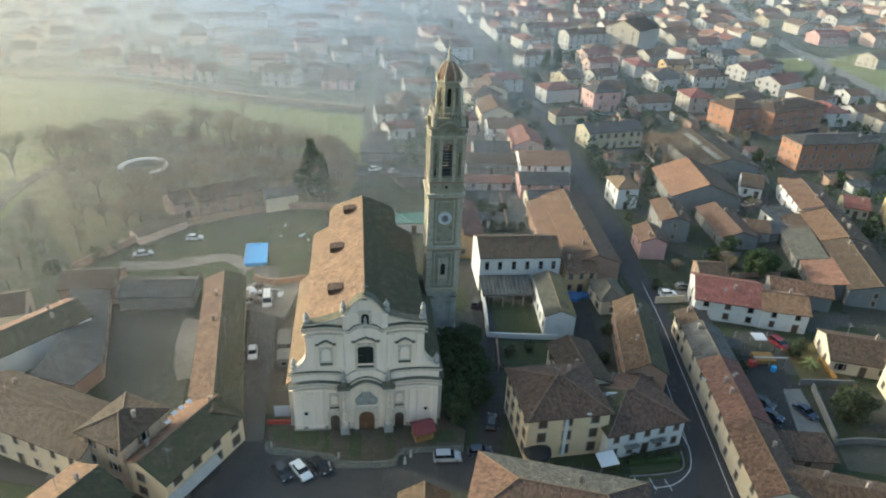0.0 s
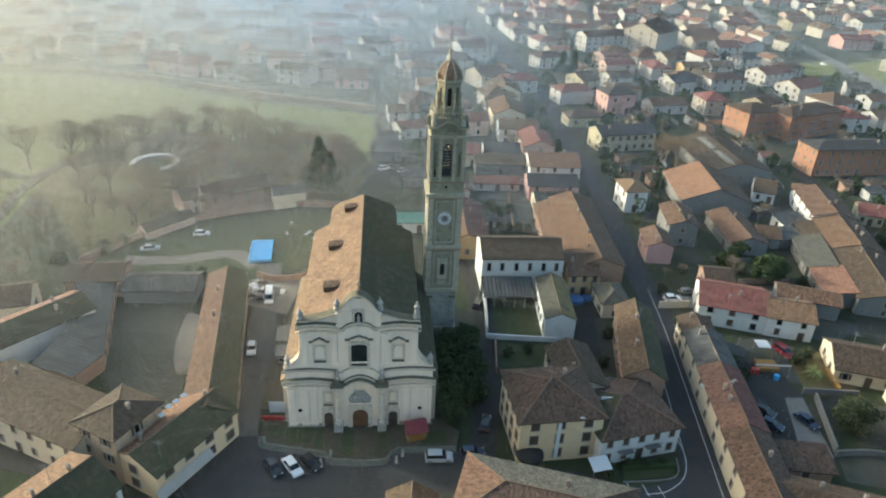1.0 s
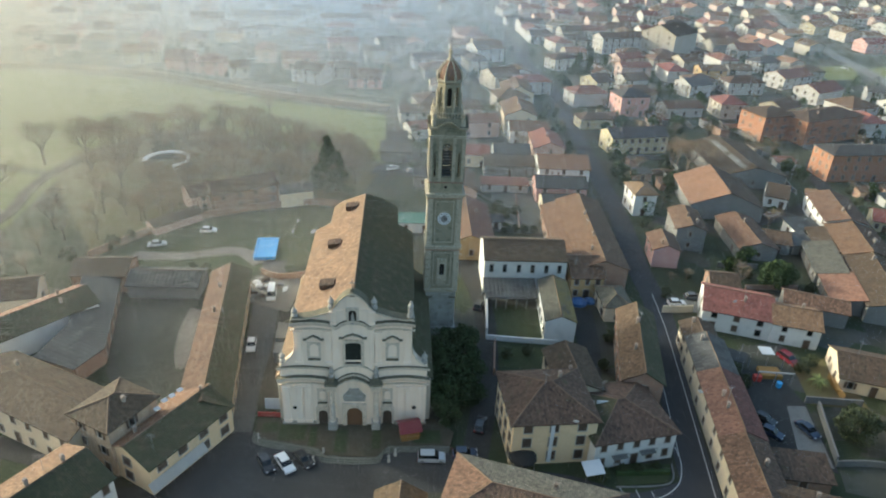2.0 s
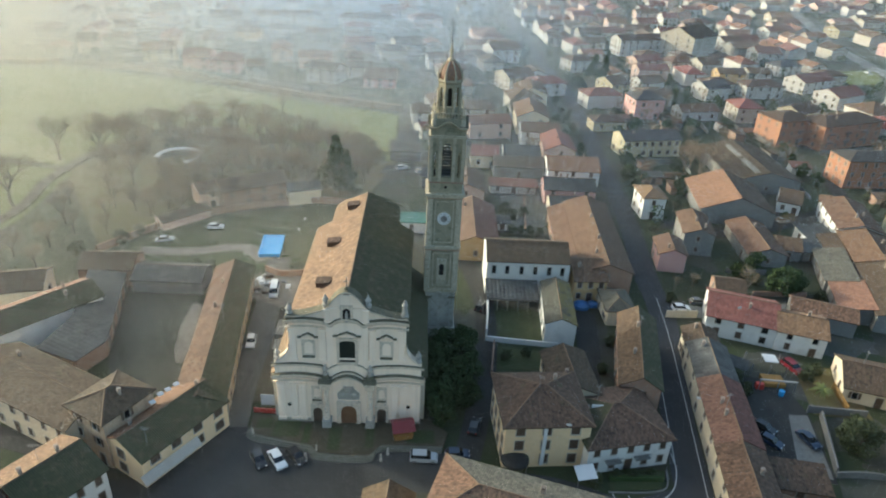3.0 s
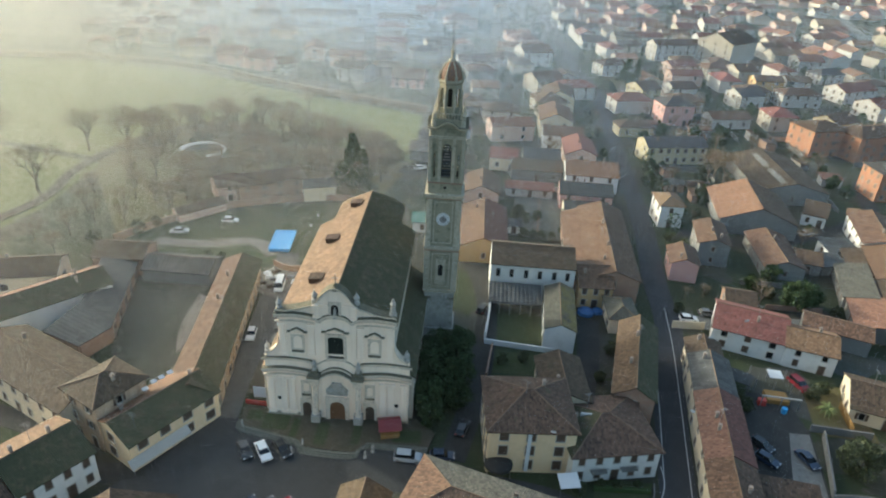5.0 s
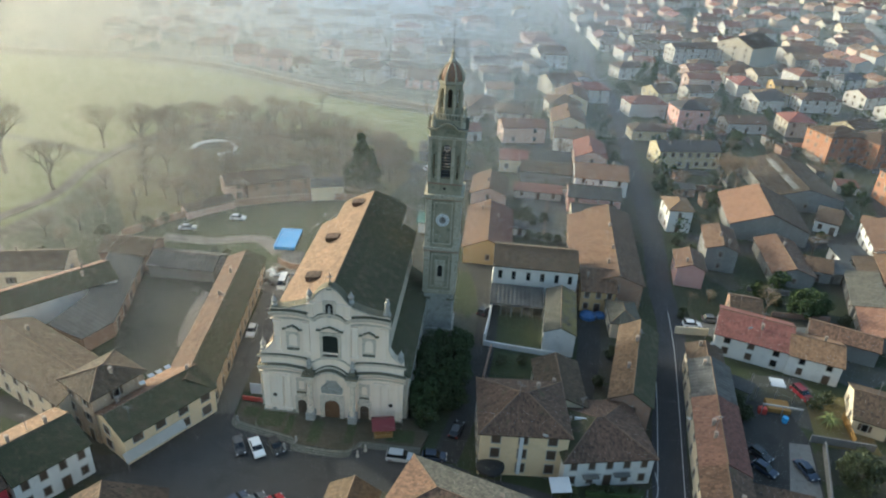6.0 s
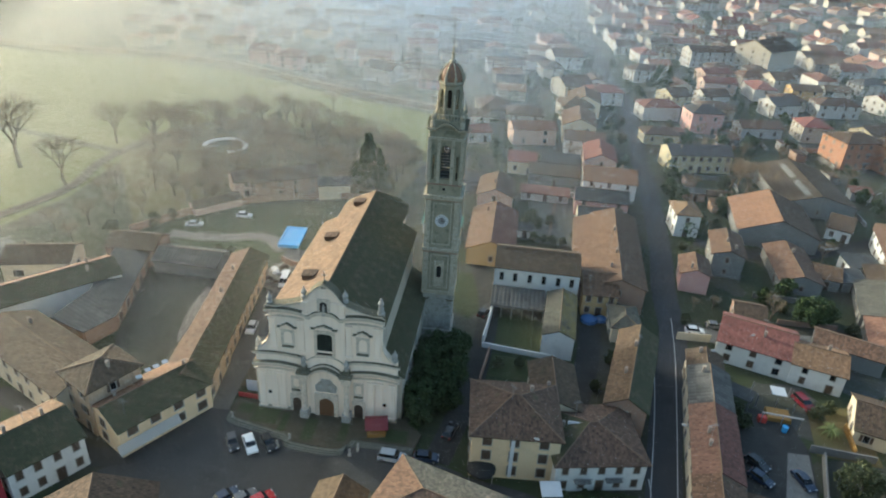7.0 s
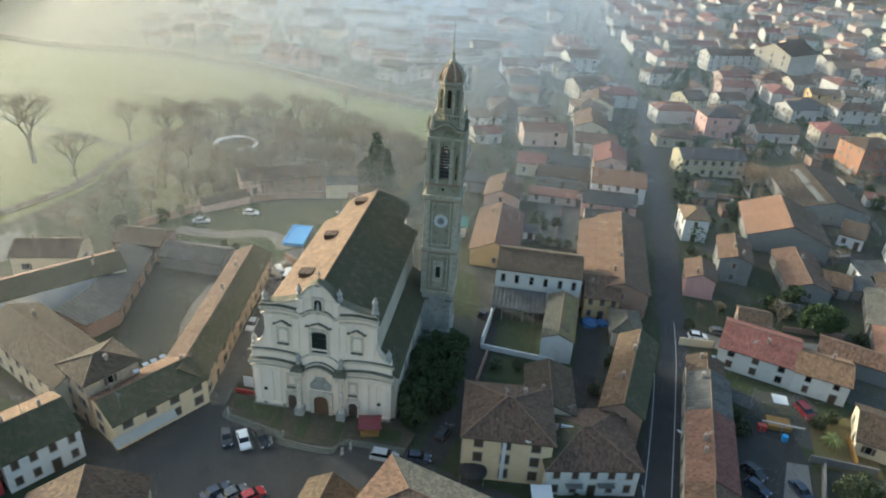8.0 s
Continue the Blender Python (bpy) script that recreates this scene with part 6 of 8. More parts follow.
house("house", "pink house with a gabled red tiled roof among gardens", -147.8, 305.1, 13.2, 12.5, 13.0, 6.5, roof="gable", wall=PINK, tiles=TILE_RED, win=(2, 2, 3, 2), floors=2, chimneys=1, fine=False, w=1.1)
house("house", "pink house with a hipped red tiled roof among gardens", -132.9, 304.0, 13.0, 12.1, 13.0, 6.5, roof="hip", wall=PINK, tiles=TILE_RED, win=(2, 2, 3, 2), floors=2, chimneys=1, fine=False, w=1.1)
house("house", "yellow house with a gabled orange tiled roof among gardens", -174.6, 316.6, 31.3, 15.7, 12.0, 5.5, roof="gable", wall=YELLOW, tiles=TILE_ORANGE, win=(3, 3, 3, 2), floors=2, chimneys=1, fine=False, w=1.1)
house("house", "white house with a gabled clay tiled roof among gardens", -150.9, 431.3, 22.5, 42.7, 11.0, 6.0, roof="gable", wall=OFFWHITE, tiles=TILE, win=(9, 9, 3, 2), floors=2, chimneys=1, fine=False, w=1.1)
house("house", "white house with a hipped clay tiled roof among gardens", -101.9, 442.0, 16.9, 34.1, 11.0, 6.0, roof="hip", wall=OFFWHITE, tiles=TILE, win=(7, 7, 3, 2), floors=2, chimneys=1, fine=False, w=1.1)
house("house", "white house with a gabled clay tiled roof among gardens", -179.3, 405.2, 28.2, 18.6, 13.0, 7.0, roof="gable", wall=OFFWHITE, tiles=TILE, win=(4, 4, 3, 2), floors=2, chimneys=1, fine=False, w=1.1)
house("house", "cream house with a gabled brown tiled roof among gardens", -60.7, 372.4, 25.9, 14.8, 14.0, 6.0, roof="gable", wall=BEIGE, tiles=TILE_DARK, win=(3, 3, 3, 2), floors=2, chimneys=1, fine=False, w=1.1)
house("house", "salmon house with a hipped red tiled roof among gardens", -65.9, 458.3, 29.6, 19.6, 13.0, 6.0, roof="hip", wall=SALMON, tiles=TILE_RED, win=(4, 4, 3, 2), floors=2, chimneys=1, fine=False, w=1.1)
house("house", "white house with a gabled brown tiled roof among gardens", -35.4, 347.1, 21.0, 19.1, 11.0, 5.0, roof="gable", wall=OFFWHITE, tiles=TILE_DARK, win=(4, 4, 3, 2), floors=2, chimneys=1, fine=False, w=1.1)
house("house", "white house with a gabled red tiled roof among gardens", -24.0, 237.5, 32.5, 10.3, 8.0, 4.0, roof="gable", wall=OFFWHITE, tiles=TILE_RED, win=(2, 2, 3, 2), floors=1, chimneys=1, fine=False, w=1.1)
house("house", "grey house with a hipped brown tiled roof among gardens", -24.7, 272.0, 21.7, 13.0, 16.0, 4.5, roof="hip", wall=GREY, tiles=TILE_DARK, win=(2, 2, 3, 2), floors=1, chimneys=1, fine=False, w=1.1)
house("house", "salmon house with a gabled clay tiled roof among gardens", -215.3, 321.2, 29.0, 9.8, 13.0, 6.0, roof="gable", wall=SALMON, tiles=TILE, win=(2, 2, 3, 2), floors=2, chimneys=1, fine=False, w=1.1)
house("house", "white house with a gabled clay tiled roof among gardens", -214.8, 353.6, 32.2, 10.4, 14.0, 7.0, roof="gable", wall=OFFWHITE, tiles=TILE, win=(2, 2, 3, 2), floors=2, chimneys=1, fine=False, w=1.1)
house("house", "white house with a hipped clay tiled roof among gardens", -267.6, 396.8, 32.6, 14.1, 14.0, 6.0, roof="hip", wall=OFFWHITE, tiles=TILE, win=(3, 3, 3, 2), floors=2, chimneys=1, fine=False, w=1.1)
house("house", "white house with a gabled clay tiled roof among gardens", -225.3, 415.8, 30.0, 18.5, 14.0, 7.0, roof="gable", wall=OFFWHITE, tiles=TILE, win=(4, 4, 3, 2), floors=2, chimneys=1, fine=False, w=1.1)


# ---- before the church: raised forecourt, steps, lawns ----
edge = [(-27.6, 79.4), (-26.0, 77.9), (-16.4, 77.3), (-14.8, 76.0), (-6.8, 77.0), (-5.3, 79.7), (4.6, 81.3), (4.9, 84.6)]
flat("forecourt", edge + [(1.0, 87.2), (-24.5, 82.9), (-28.4, 82.6)], 0.44, MOSSY_COBBLE, "mossy cobbled forecourt raised on steps before the church", "forecourt", 0.6)
for k in range(3):
    lane("step", [(x, y - 0.2 - 0.36 * k) for x, y in edge[:-1]], 0.55, 0.42 - 0.13 * k, STEP, "worn stone step along the forecourt", "step", drop=0.5)
for x, y, w, d in ((-13.2, 79.6, 2.0, 5.2), (-18.0, 79.8, 1.2, 4.4), (-7.6, 81.0, 1.4, 4.6), (-25.6, 80.7, 2.6, 2.4), (-21.6, 80.2, 4.4, 3.6), (0.6, 82.8, 4.6, 3.0)):
    flat("lawn", [tuple(Vector((x, y)) + Matrix.Rotation(radians(CR), 2) @ Vector(p)) for p in ((-w / 2, -d / 2), (w / 2, -d / 2), (w / 2, d / 2), (-w / 2, d / 2))], 0.47, LAWN, "patch of grass on the forecourt", "lawn", 0.1)
POST = [(0.28, 0.0), (0.28, 0.35), (0.17, 0.42), (0.14, 1.0), (0.2, 1.1), (0.2, 1.2), (0.12, 1.45)]
for x, y in ((-16.4, 74.6), (-4.7, 76.7), (-3.9, 78.2), (-26.6, 78.0), (-15.3, 76.6)):
    tagged(part("stone_post", turned(POST, 10), STONE, m=pose(x, y, 0.04)), "short pale stone post beside the steps", "post", "posts at the steps")

# little wooden stall with a dull red roof
stall = thing("wooden_stall", "small timber stall with dull red gabled roof", "stall", pose(-2.4, 82.6, 0.44, 0, 0, 22))
part("wall", add_box(box(-1.5, 1.5, -1.2, 1.2, 0, 1.0), -1.5, 1.5, 0.9, 1.2, 1.0, 2.2), WOOD_YELLOW, stall)
for x in (-1.4, 1.4):
    for y in (-1.1, 1.1):
        part("corner_post", box(x - 0.08, x + 0.08, y - 0.08, y + 0.08, 1.0, 2.3), WOOD_YELLOW, stall)
for s in (-1, 1):
    q = [(-1.9, s * 1.75, 2.1), (1.9, s * 1.75, 2.1), (1.9, 0, 3.1), (-1.9, 0, 3.1)]
    part("roof", slab(bmesh.new(), q if s < 0 else q[::-1], 0.1), RED_SHEET, stall)
part("counter", box(-1.6, 1.6, -1.5, -1.1, 0.95, 1.05), WOOD_YELLOW, stall)

# awning on the corner house, sign board and red barrier
aw = thing("awning", "long grey-white canvas awning on the corner house", "awning", pose(-35.3, 69.3, 0, 0, 0, 67.3))
part("canvas", slab(bmesh.new(), [(-6.0, -0.9, 1.6), (4.4, -0.9, 1.6), (4.4, 0.1, 2.9), (-6.0, 0.1, 2.9)], 0.06), AWNING, aw)
for x in (-5.8, -2.4, 1.0, 4.2):
    part("support", bar(bmesh.new(), (x, -0.85, 0), (x, -0.85, 1.6), 0.04), STEEL, aw)
board = thing("sign_board", "white board standing behind a red barrier", "sign", pose(-26.6, 85.0, 0.03, 0, 0, 8))
part("panel", box(-1.3, 1.3, -0.05, 0.05, 0.5, 2.8, 0.02), WHITE_SHEET, board)
for x in (-1.1, 1.1):
    part("leg", box(x - 0.05, x + 0.05, 0.05, 0.15, 0, 2.6), STEEL, board)
bar_t = thing("site_barrier", "low red and orange plastic barrier on the lane edge", "barrier", pose(-26.4, 83.6, 0.03, 0, 0, 6))
for i in range(4):
    part("panel", box(-2.3 + i * 1.15, -1.2 + i * 1.15, -0.12, 0.12, 0.0, 0.95, 0.03), RED_CLOTH, bar_t)
for x, y, w, d, h, mat, label in ((-31.4, 105.0, 2.4, 5.0, 2.5, CONCRETE, "grey-white site cabin beside the church wall"), (-30.0, 99.6, 2.4, 3.2, 2.4, CONCRETE, "pale grey site cabin beside the church wall")):
    cab = thing("site_cabin", label, "cabin", pose(x, y, 0.05, 0, 0, 10))
    part("body", box(-w / 2, w / 2, -d / 2, d / 2, 0, h, 0.03), mat, cab)
    part("roof", slab(bmesh.new(), [(-w / 2 - 0.1, -d / 2 - 0.1, h + 0.12), (w / 2 + 0.1, -d / 2 - 0.1, h + 0.05), (w / 2 + 0.1, d / 2 + 0.1, h + 0.05), (-w / 2 - 0.1, d / 2 + 0.1, h + 0.12)], 0.1), mat, cab)
    door_part(cab, pose(w / 2, 0, 0.1, 0, 0, 90), 0.9, 1.9, STEEL)
    window(cab, pose(0, -d / 2, 1.0), 0.9, 0.8)
rng = random.Random(5)
for i in range(16):
    s, x, y = rng.uniform(0.3, 0.9), rng.uniform(-44.5, -37), rng.uniform(118.5, 127)
    mat, what = rng.choice(((STONE, "grey"), (WHITE_SHEET, "white"), (RED_CLOTH, "red"), (WOOD_BROWN, "brown"), (STEEL, "dark")))
    tagged(part("loaded_pallet", add_box(box(-s, s, -s * 0.6, s * 0.6, 0, s * 0.5, 0.04), -s * 0.8, s * 0.5, -s * 0.5, s * 0.4, s * 0.5, s * 0.8), mat, m=pose(x, y, 0.06, 0, 0, rng.uniform(0, 180))), "%s load of building material on the gravel site" % what, "pallet", "loads on the building site")
lane("site_wall", [(-45, 129.5), (-40, 128.0), (-33.0, 130.8)], 0.4, 1.5, BRICK, "low old brick wall behind the site", "wall", drop=1.7)

# blue pool on the lawn
pool = thing("swimming_pool", "bright blue rectangular pool standing on the lawn", "pool", pose(-47.8, 140.6, 0, 0, 0, 14))
part("basin", box(-2.5, 2.5, -5.0, 5.0, 0, 0.85, 0.1), BLUE_POOL, pool)
for x0, x1, y0, y1 in ((-2.7, -2.2, -5.2, 5.2), (2.2, 2.7, -5.2, 5.2), (-2.2, 2.2, -5.2, -4.7), (-2.2, 2.2, 4.7, 5.2)):
    part("rim", box(x0, x1, y0, y1, 0.85, 1.0, 0.05), BLUE_POOL, pool, "paler blue padded rim")
for i in range(7):
    x, y = rng.uniform(-46, -37), rng.uniform(146, 166)
    tagged(part("garden_block", turned([(0.28, 0), (0.34, 0.2), (0.2, 0.5), (0.05, 0.6)], 7), WHITE_SHEET, m=pose(x, y, 0.03, rng.uniform(-5, 5), 0, rng.uniform(0, 90))), "small pale stone block on the lawn", "stone", "pale blocks on the lawn")

# park wall and ring-shaped seat
lane("park_wall", [(-87, 128.5), (-79.6, 143.2), (-71, 154), (-57, 163.8), (-44, 169.4), (-33, 169.6)], 0.5, 1.9, BRICK, "old brick wall around the park", "wall", drop=2.2)
ring = [(-97 + 6.6 * math.cos(a), 188 + 6.6 * math.sin(a)) for a in [math.pi * (-0.28 + 1.45 * i / 14) for i in range(15)]]
lane("round_pergola", ring, 1.4, 2.6, WHITE_SHEET, "curved white concrete canopy in the park", "canopy", "", 0.4)
lane("low_kerb", ring, 0.5, 2.2, CONCRETE, "low curved concrete wall under the canopy", "wall", "", 2.2)

# cloister of the white house
cl = thing("cloister", "low cloister roof of grey sheets with white posts", "cloister", pose(13.0, 127.6, 0, 0, 0, 9))
bm = slab(bmesh.new(), [(-6.0, -2.6, 3.2), (5.6, -2.6, 3.2), (5.6, 3.4, 4.6), (-6.0, 3.4, 4.6)], 0.2)
slope_uv(bm)
part("roof", bm, TILE_GREY, cl)
part("beam", box(-6.0, 5.6, -2.5, -2.25, 2.7, 2.95), GREY, cl)
for i in range(6):
    part("post", box(-5.86 + i * 2.26, -5.66 + i * 2.26, -2.45, -2.25, 0, 2.7, 0.02), GREY, cl)
lane("garden_wall", [(8.6, 113.2), (8.2, 120), (7.4, 129)], 0.35, 2.6, WHITE, "white wall beside the cloister lawn", "wall", drop=2.8)
lane("garden_wall", [(8.6, 112.9), (16, 113.2), (23.2, 113.6)], 0.35, 1.15, WHITE, "low white wall before the cloister lawn", "wall", drop=1.3)
lane("garden_wall", [(10.4, 111.5), (10.8, 101.5)], 0.3, 1.6, BRICK, "low wall of the shaded garden", "wall", drop=1.8)
tagged(part("tarpaulin", turned([(1.9, 0), (1.8, 0.7), (1.0, 1.2), (0.3, 1.35)], 9), BLUE_TARP, m=pose(28.4, 130.4, 0.02)), "crumpled blue tarpaulin over a heap", "tarpaulin")
tagged(part("tarpaulin", turned([(1.4, 0), (1.2, 0.6), (0.5, 0.9)], 8), BLUE_TARP, m=pose(30.9, 131.6, 0.02)), "crumpled blue tarpaulin over a heap", "tarpaulin")

# yellow house: downpipe and canopy; white house: balconies and blind
dp = thing("downpipe", "pale banner-wide downpipe on the yellow house", "downpipe", pose(20.6, 80.55, 0.5, 0, 0, 13.4))
part("pipe", box(-0.3, 0.3, -0.28, -0.05, 0, 7.6, 0.04), WHITE_SHEET, dp)
cn = thing("entrance_canopy", "dark rounded canopy over the yellow house's door", "canopy", pose(16.4, 79.0, 0, 0, 0, 13.4))
part("hood", turned([(2.3, 2.2), (2.2, 2.6), (1.6, 3.0), (0.5, 3.2)], 14), RUBBER, cn)
for x in (-1.8, 1.8):
    part("support", bar(bmesh.new(), (x, -0.9, 0), (x, -0.9, 2.3), 0.05), STEEL, cn)


def balcony(x, y, z, rot, w=2.6, label="small balcony with dark railings and plants"):
    b = thing("balcony", label, "balcony", pose(x, y, z, 0, 0, rot), "balconies")
    part("slab", box(-w / 2, w / 2, -1.0, 0, -0.15, 0, 0.02), CONCRETE, b)
    part("rail", box(-w / 2, w / 2, -1.0, -0.95, 0.9, 1.0), STEEL, b)
    bm = bmesh.new()
    for i in range(int(w / 0.2)):
        add_box(bm, -w / 2 + 0.1 + i * 0.2, -w / 2 + 0.13 + i * 0.2, -0.99, -0.96, 0, 0.9)
    part("railing", bm, STEEL, b)
    return b


balcony(31.6, 81.4, 2.9, 22.1)
balcony(36.2, 83.3, 2.9, 22.1)
bl = thing("sun_blind", "white cloth blind over the house door", "blind", pose(27.0, 79.4, 0, 0, 0, 20))
part("cloth", slab(bmesh.new(), [(-1.6, -2.4, 2.2), (1.6, -2.4, 2.2), (1.6, 0, 2.9), (-1.6, 0, 2.9)], 0.05), WHITE_SHEET, bl)
for x in (-1.5, 1.5):
    part("support", bar(bmesh.new(), (x, -2.3, 0), (x, -2.3, 2.2), 0.04), STEEL, bl)
for z in (3.0, 6.2):
    for k in range(3):
        balcony(113 + k * 5.0, 264.2 + k * 2.5, z, 28, 3.4, "concrete balcony of the orange block")
        balcony(124 + k * 7.5, 263.5 + k * 4.5, z, 31, 3.4, "concrete balcony of the orange block")

# road paint
lane("road_marking", [(46.3, 60), (46.5, 88), (46.6, 106), (46.5, 124), (45.8, 138)], 0.14, 0.068, PAINT_LINE, "thin white edge line on the street", "road marking", drop=0.02)
lane("road_marking", [(42.0, 87.8), (42.4, 84), (41.2, 79.5), (38.0, 76.3), (34.5, 75.2)], 0.16, 0.068, PAINT_LINE, "curved white line at the street corner", "road marking", drop=0.02)
for k in range(3):
    lane("road_marking", [(32.5 + k * 2.4, 74.8), (31.8 + k * 2.4, 77.2)], 0.12, 0.066, PAINT_LINE, "faded parking line", "road marking", drop=0.02)
lane("road_marking", [(42.4, 86), (42.6, 96), (42.7, 108), (42.5, 118)], 0.14, 0.068, PAINT_LINE, "thin white edge line on the street", "road marking", drop=0.02)
lane("kerb", [(31.2, 77.2), (39.6, 79.2), (40.8, 83.6)], 0.25, 0.2, CONCRETE, "pale kerb round the planted corner", "kerb", drop=0.3)
lane("hedge_wall", [(31.4, 79.8), (40.0, 81.4)], 0.6, 0.9, LEAF_DARK, "low clipped hedge before the white house", "hedge", "", 1.0)

# yard behind the street row
gz = thing("market_pavilion", "dark metal pavilion frame with white roof panel and timber", "pavilion", pose(64.0, 112.0, 0, 0, 0, 4))
part("roof_panel", box(-0.6, 2.0, 2.2, 4.8, 2.5, 2.65, 0.03), WHITE_SHEET, gz)
for x in (-3.2, 0.2, 3.4):
    for y in (-3.4, 1.2, 5.4):
        part("post", box(x - 0.07, x + 0.07, y - 0.07, y + 0.07, 0, 2.5), STEEL, gz)
part("beam", box(-3.4, 3.6, -3.5, -3.2, 2.3, 2.5), AWNING, gz, "pale front beam")
part("deck", box(-1.8, 2.2, -2.4, 0.6, 0.0, 0.9, 0.05), WOOD_YELLOW, gz, "stacked timber")
part("red_box", box(-3.6, -2.2, -3.4, -2.4, 0, 1.2, 0.05), RED_CLOTH, gz)
part("blue_bin", turned([(0.5, 0), (0.55, 1.1), (0.45, 1.2)], 10, 0.6, -4.6), BLUE_POOL, gz)
sh = thing("lean_to", "low grey sheet lean-to behind the street house", "lean-to", pose(56.4, 113.6, 0, 0, 0, -22))
part("roof", slab(bmesh.new(), [(-3.6, -1.6, 2.2), (3.6, -1.6, 2.2), (3.6, 1.6, 2.7), (-3.6, 1.6, 2.7)], 0.1), TILE_GREY, sh)
for x in (-3.4, 3.4):
    for y in (-1.5, 1.5):
        part("post", box(x - 0.06, x + 0.06, y - 0.06, y + 0.06, 0, 2.2), STEEL, sh)
lane("garden_wall", [(70.4, 102.6), (68.3, 88.4)], 0.3, 1.5, GREY, "grey garden wall with dark panels", "wall", drop=1.9)
lane("garden_wall", [(68.4, 103.6), (78.8, 104.2)], 0.3, 1.5, GREY, "grey wall between the gardens", "wall", drop=1.7)
lane("garden_wall", [(67.9, 87.6), (74, 88.6), (80.6, 88.0)], 0.3, 1.3, CONCRETE, "low concrete wall of the garden", "wall", drop=1.5)
lane("garden_wall", [(46.8, 130.2), (50, 130.8), (53.6, 131.6)], 0.3, 1.8, CREAM, "pale wall at the street corner", "wall", drop=2.0)
tr = thing("lattice_fence", "sunlit yellow timber lattice fence", "fence", pose(75.6, 108.4, 0, 0, 0, 92))
for i in range(12):
    part("slat", box(-3.5 + i * 0.6, -3.25 + i * 0.6, -0.05, 0.05, 0, 1.7), WOOD_YELLOW, tr)
for z in (0.5, 1.4):
    part("rail", box(-3.6, 3.5, -0.09, -0.05, z, z + 0.12), WOOD_YELLOW, tr)
# skylight strips on the workshop hall
for k in range(2):
    tagged(part("skylight_strip", box(-6.0, 6.0, -0.9, 0.9, 0, 0.12, 0.03), CONCRETE, m=pose(85.8, 227.0, 0, 0, 0, 99) @ pose(-8.5 + k * 14.5, 3.2, 4.5 + (10.5 - 3.2) * 0.27 + 0.12, -15.1, 0, 0)), "pale skylight strip on the workshop roof", "skylight", "skylights on the hall")
for x, y in ((-41.0, 74.2), (-40.8, 76.2), (-40.2, 77.5), (-39.6, 79.0)):
    tagged(part("roof_window", box(-0.5, 0.5, -0.35, 0.35, 0, 0.12, 0.02), WHITE_SHEET, m=pose(x, y, 7.55, 0, 22, 0) @ pose(0, 0, 0.25, 0, 0, 67)), "small pale roof window among the tiles", "roof window", "roof windows on the corner house")


# ---- aerials on roofs ----
def aerial(x, y, z, h=2.6, rot=0.0):
    a = thing("tv_aerial", "thin metal television aerial on a roof", "aerial", pose(x, y, z, 0, 0, rot), "aerials")
    part("mast", bar(bmesh.new(), (0, 0, -0.8), (0, 0, h), 0.035), STEEL, a)
    bm = bar(bmesh.new(), (-0.7, 0, h - 0.2), (0.7, 0, h - 0.2), 0.025)
    for i in range(6):
        bar(bm, (-0.6 + i * 0.24, -0.35, h - 0.2), (-0.6 + i * 0.24, 0.35, h - 0.2), 0.015)
    part("array", bm, STEEL, a)


for x, y, z in ((-37.5, 66.5, 8.0), (19, 86, 11.0), (29, 90, 8.0), (38, 112, 7.5), (62, 127, 8.4), (50, 92, 8.0), (-50, 60, 8.2), (16, 66, 9.0), (30, 150, 8.8), (80, 113, 6.4), (-40, 98, 7.8), (102, 160, 6.8)):
    aerial(x, y, z, rng.uniform(2.0, 3.4), rng.uniform(0, 180))
for x, y, z in ((24, 80.6, 9.2), (60, 126, 7.0), (46, 94, 7.2), (37, 104, 7.0), (52, 118, 6.8), (86, 100, 7.0)):
    tagged(part("satellite_dish", turned([(0.08, -0.02), (0.4, 0.1), (0.45, 0.16)], 14), WHITE_SHEET, m=pose(x, y, z, 65, 0, rng.uniform(150, 210))), "white satellite dish fixed on a roof", "dish", "satellite dishes")


# ---- vehicles ----
def wheel(parent, x, y, r=0.32):
    tyre = shared("tyre", lambda: turned([(0.2, -0.1), (0.32, -0.1), (0.33, 0.0), (0.32, 0.1), (0.2, 0.1)], 16), RUBBER)
    rim = shared("rim", lambda: turned([(0.2, -0.11), (0.21, 0.11), (0.08, 0.115)], 12), STEEL)
    w = part("wheel", tyre, None, parent, m=pose(x, y, r, 90, 0, 0))
    part("rim", rim, None, w)


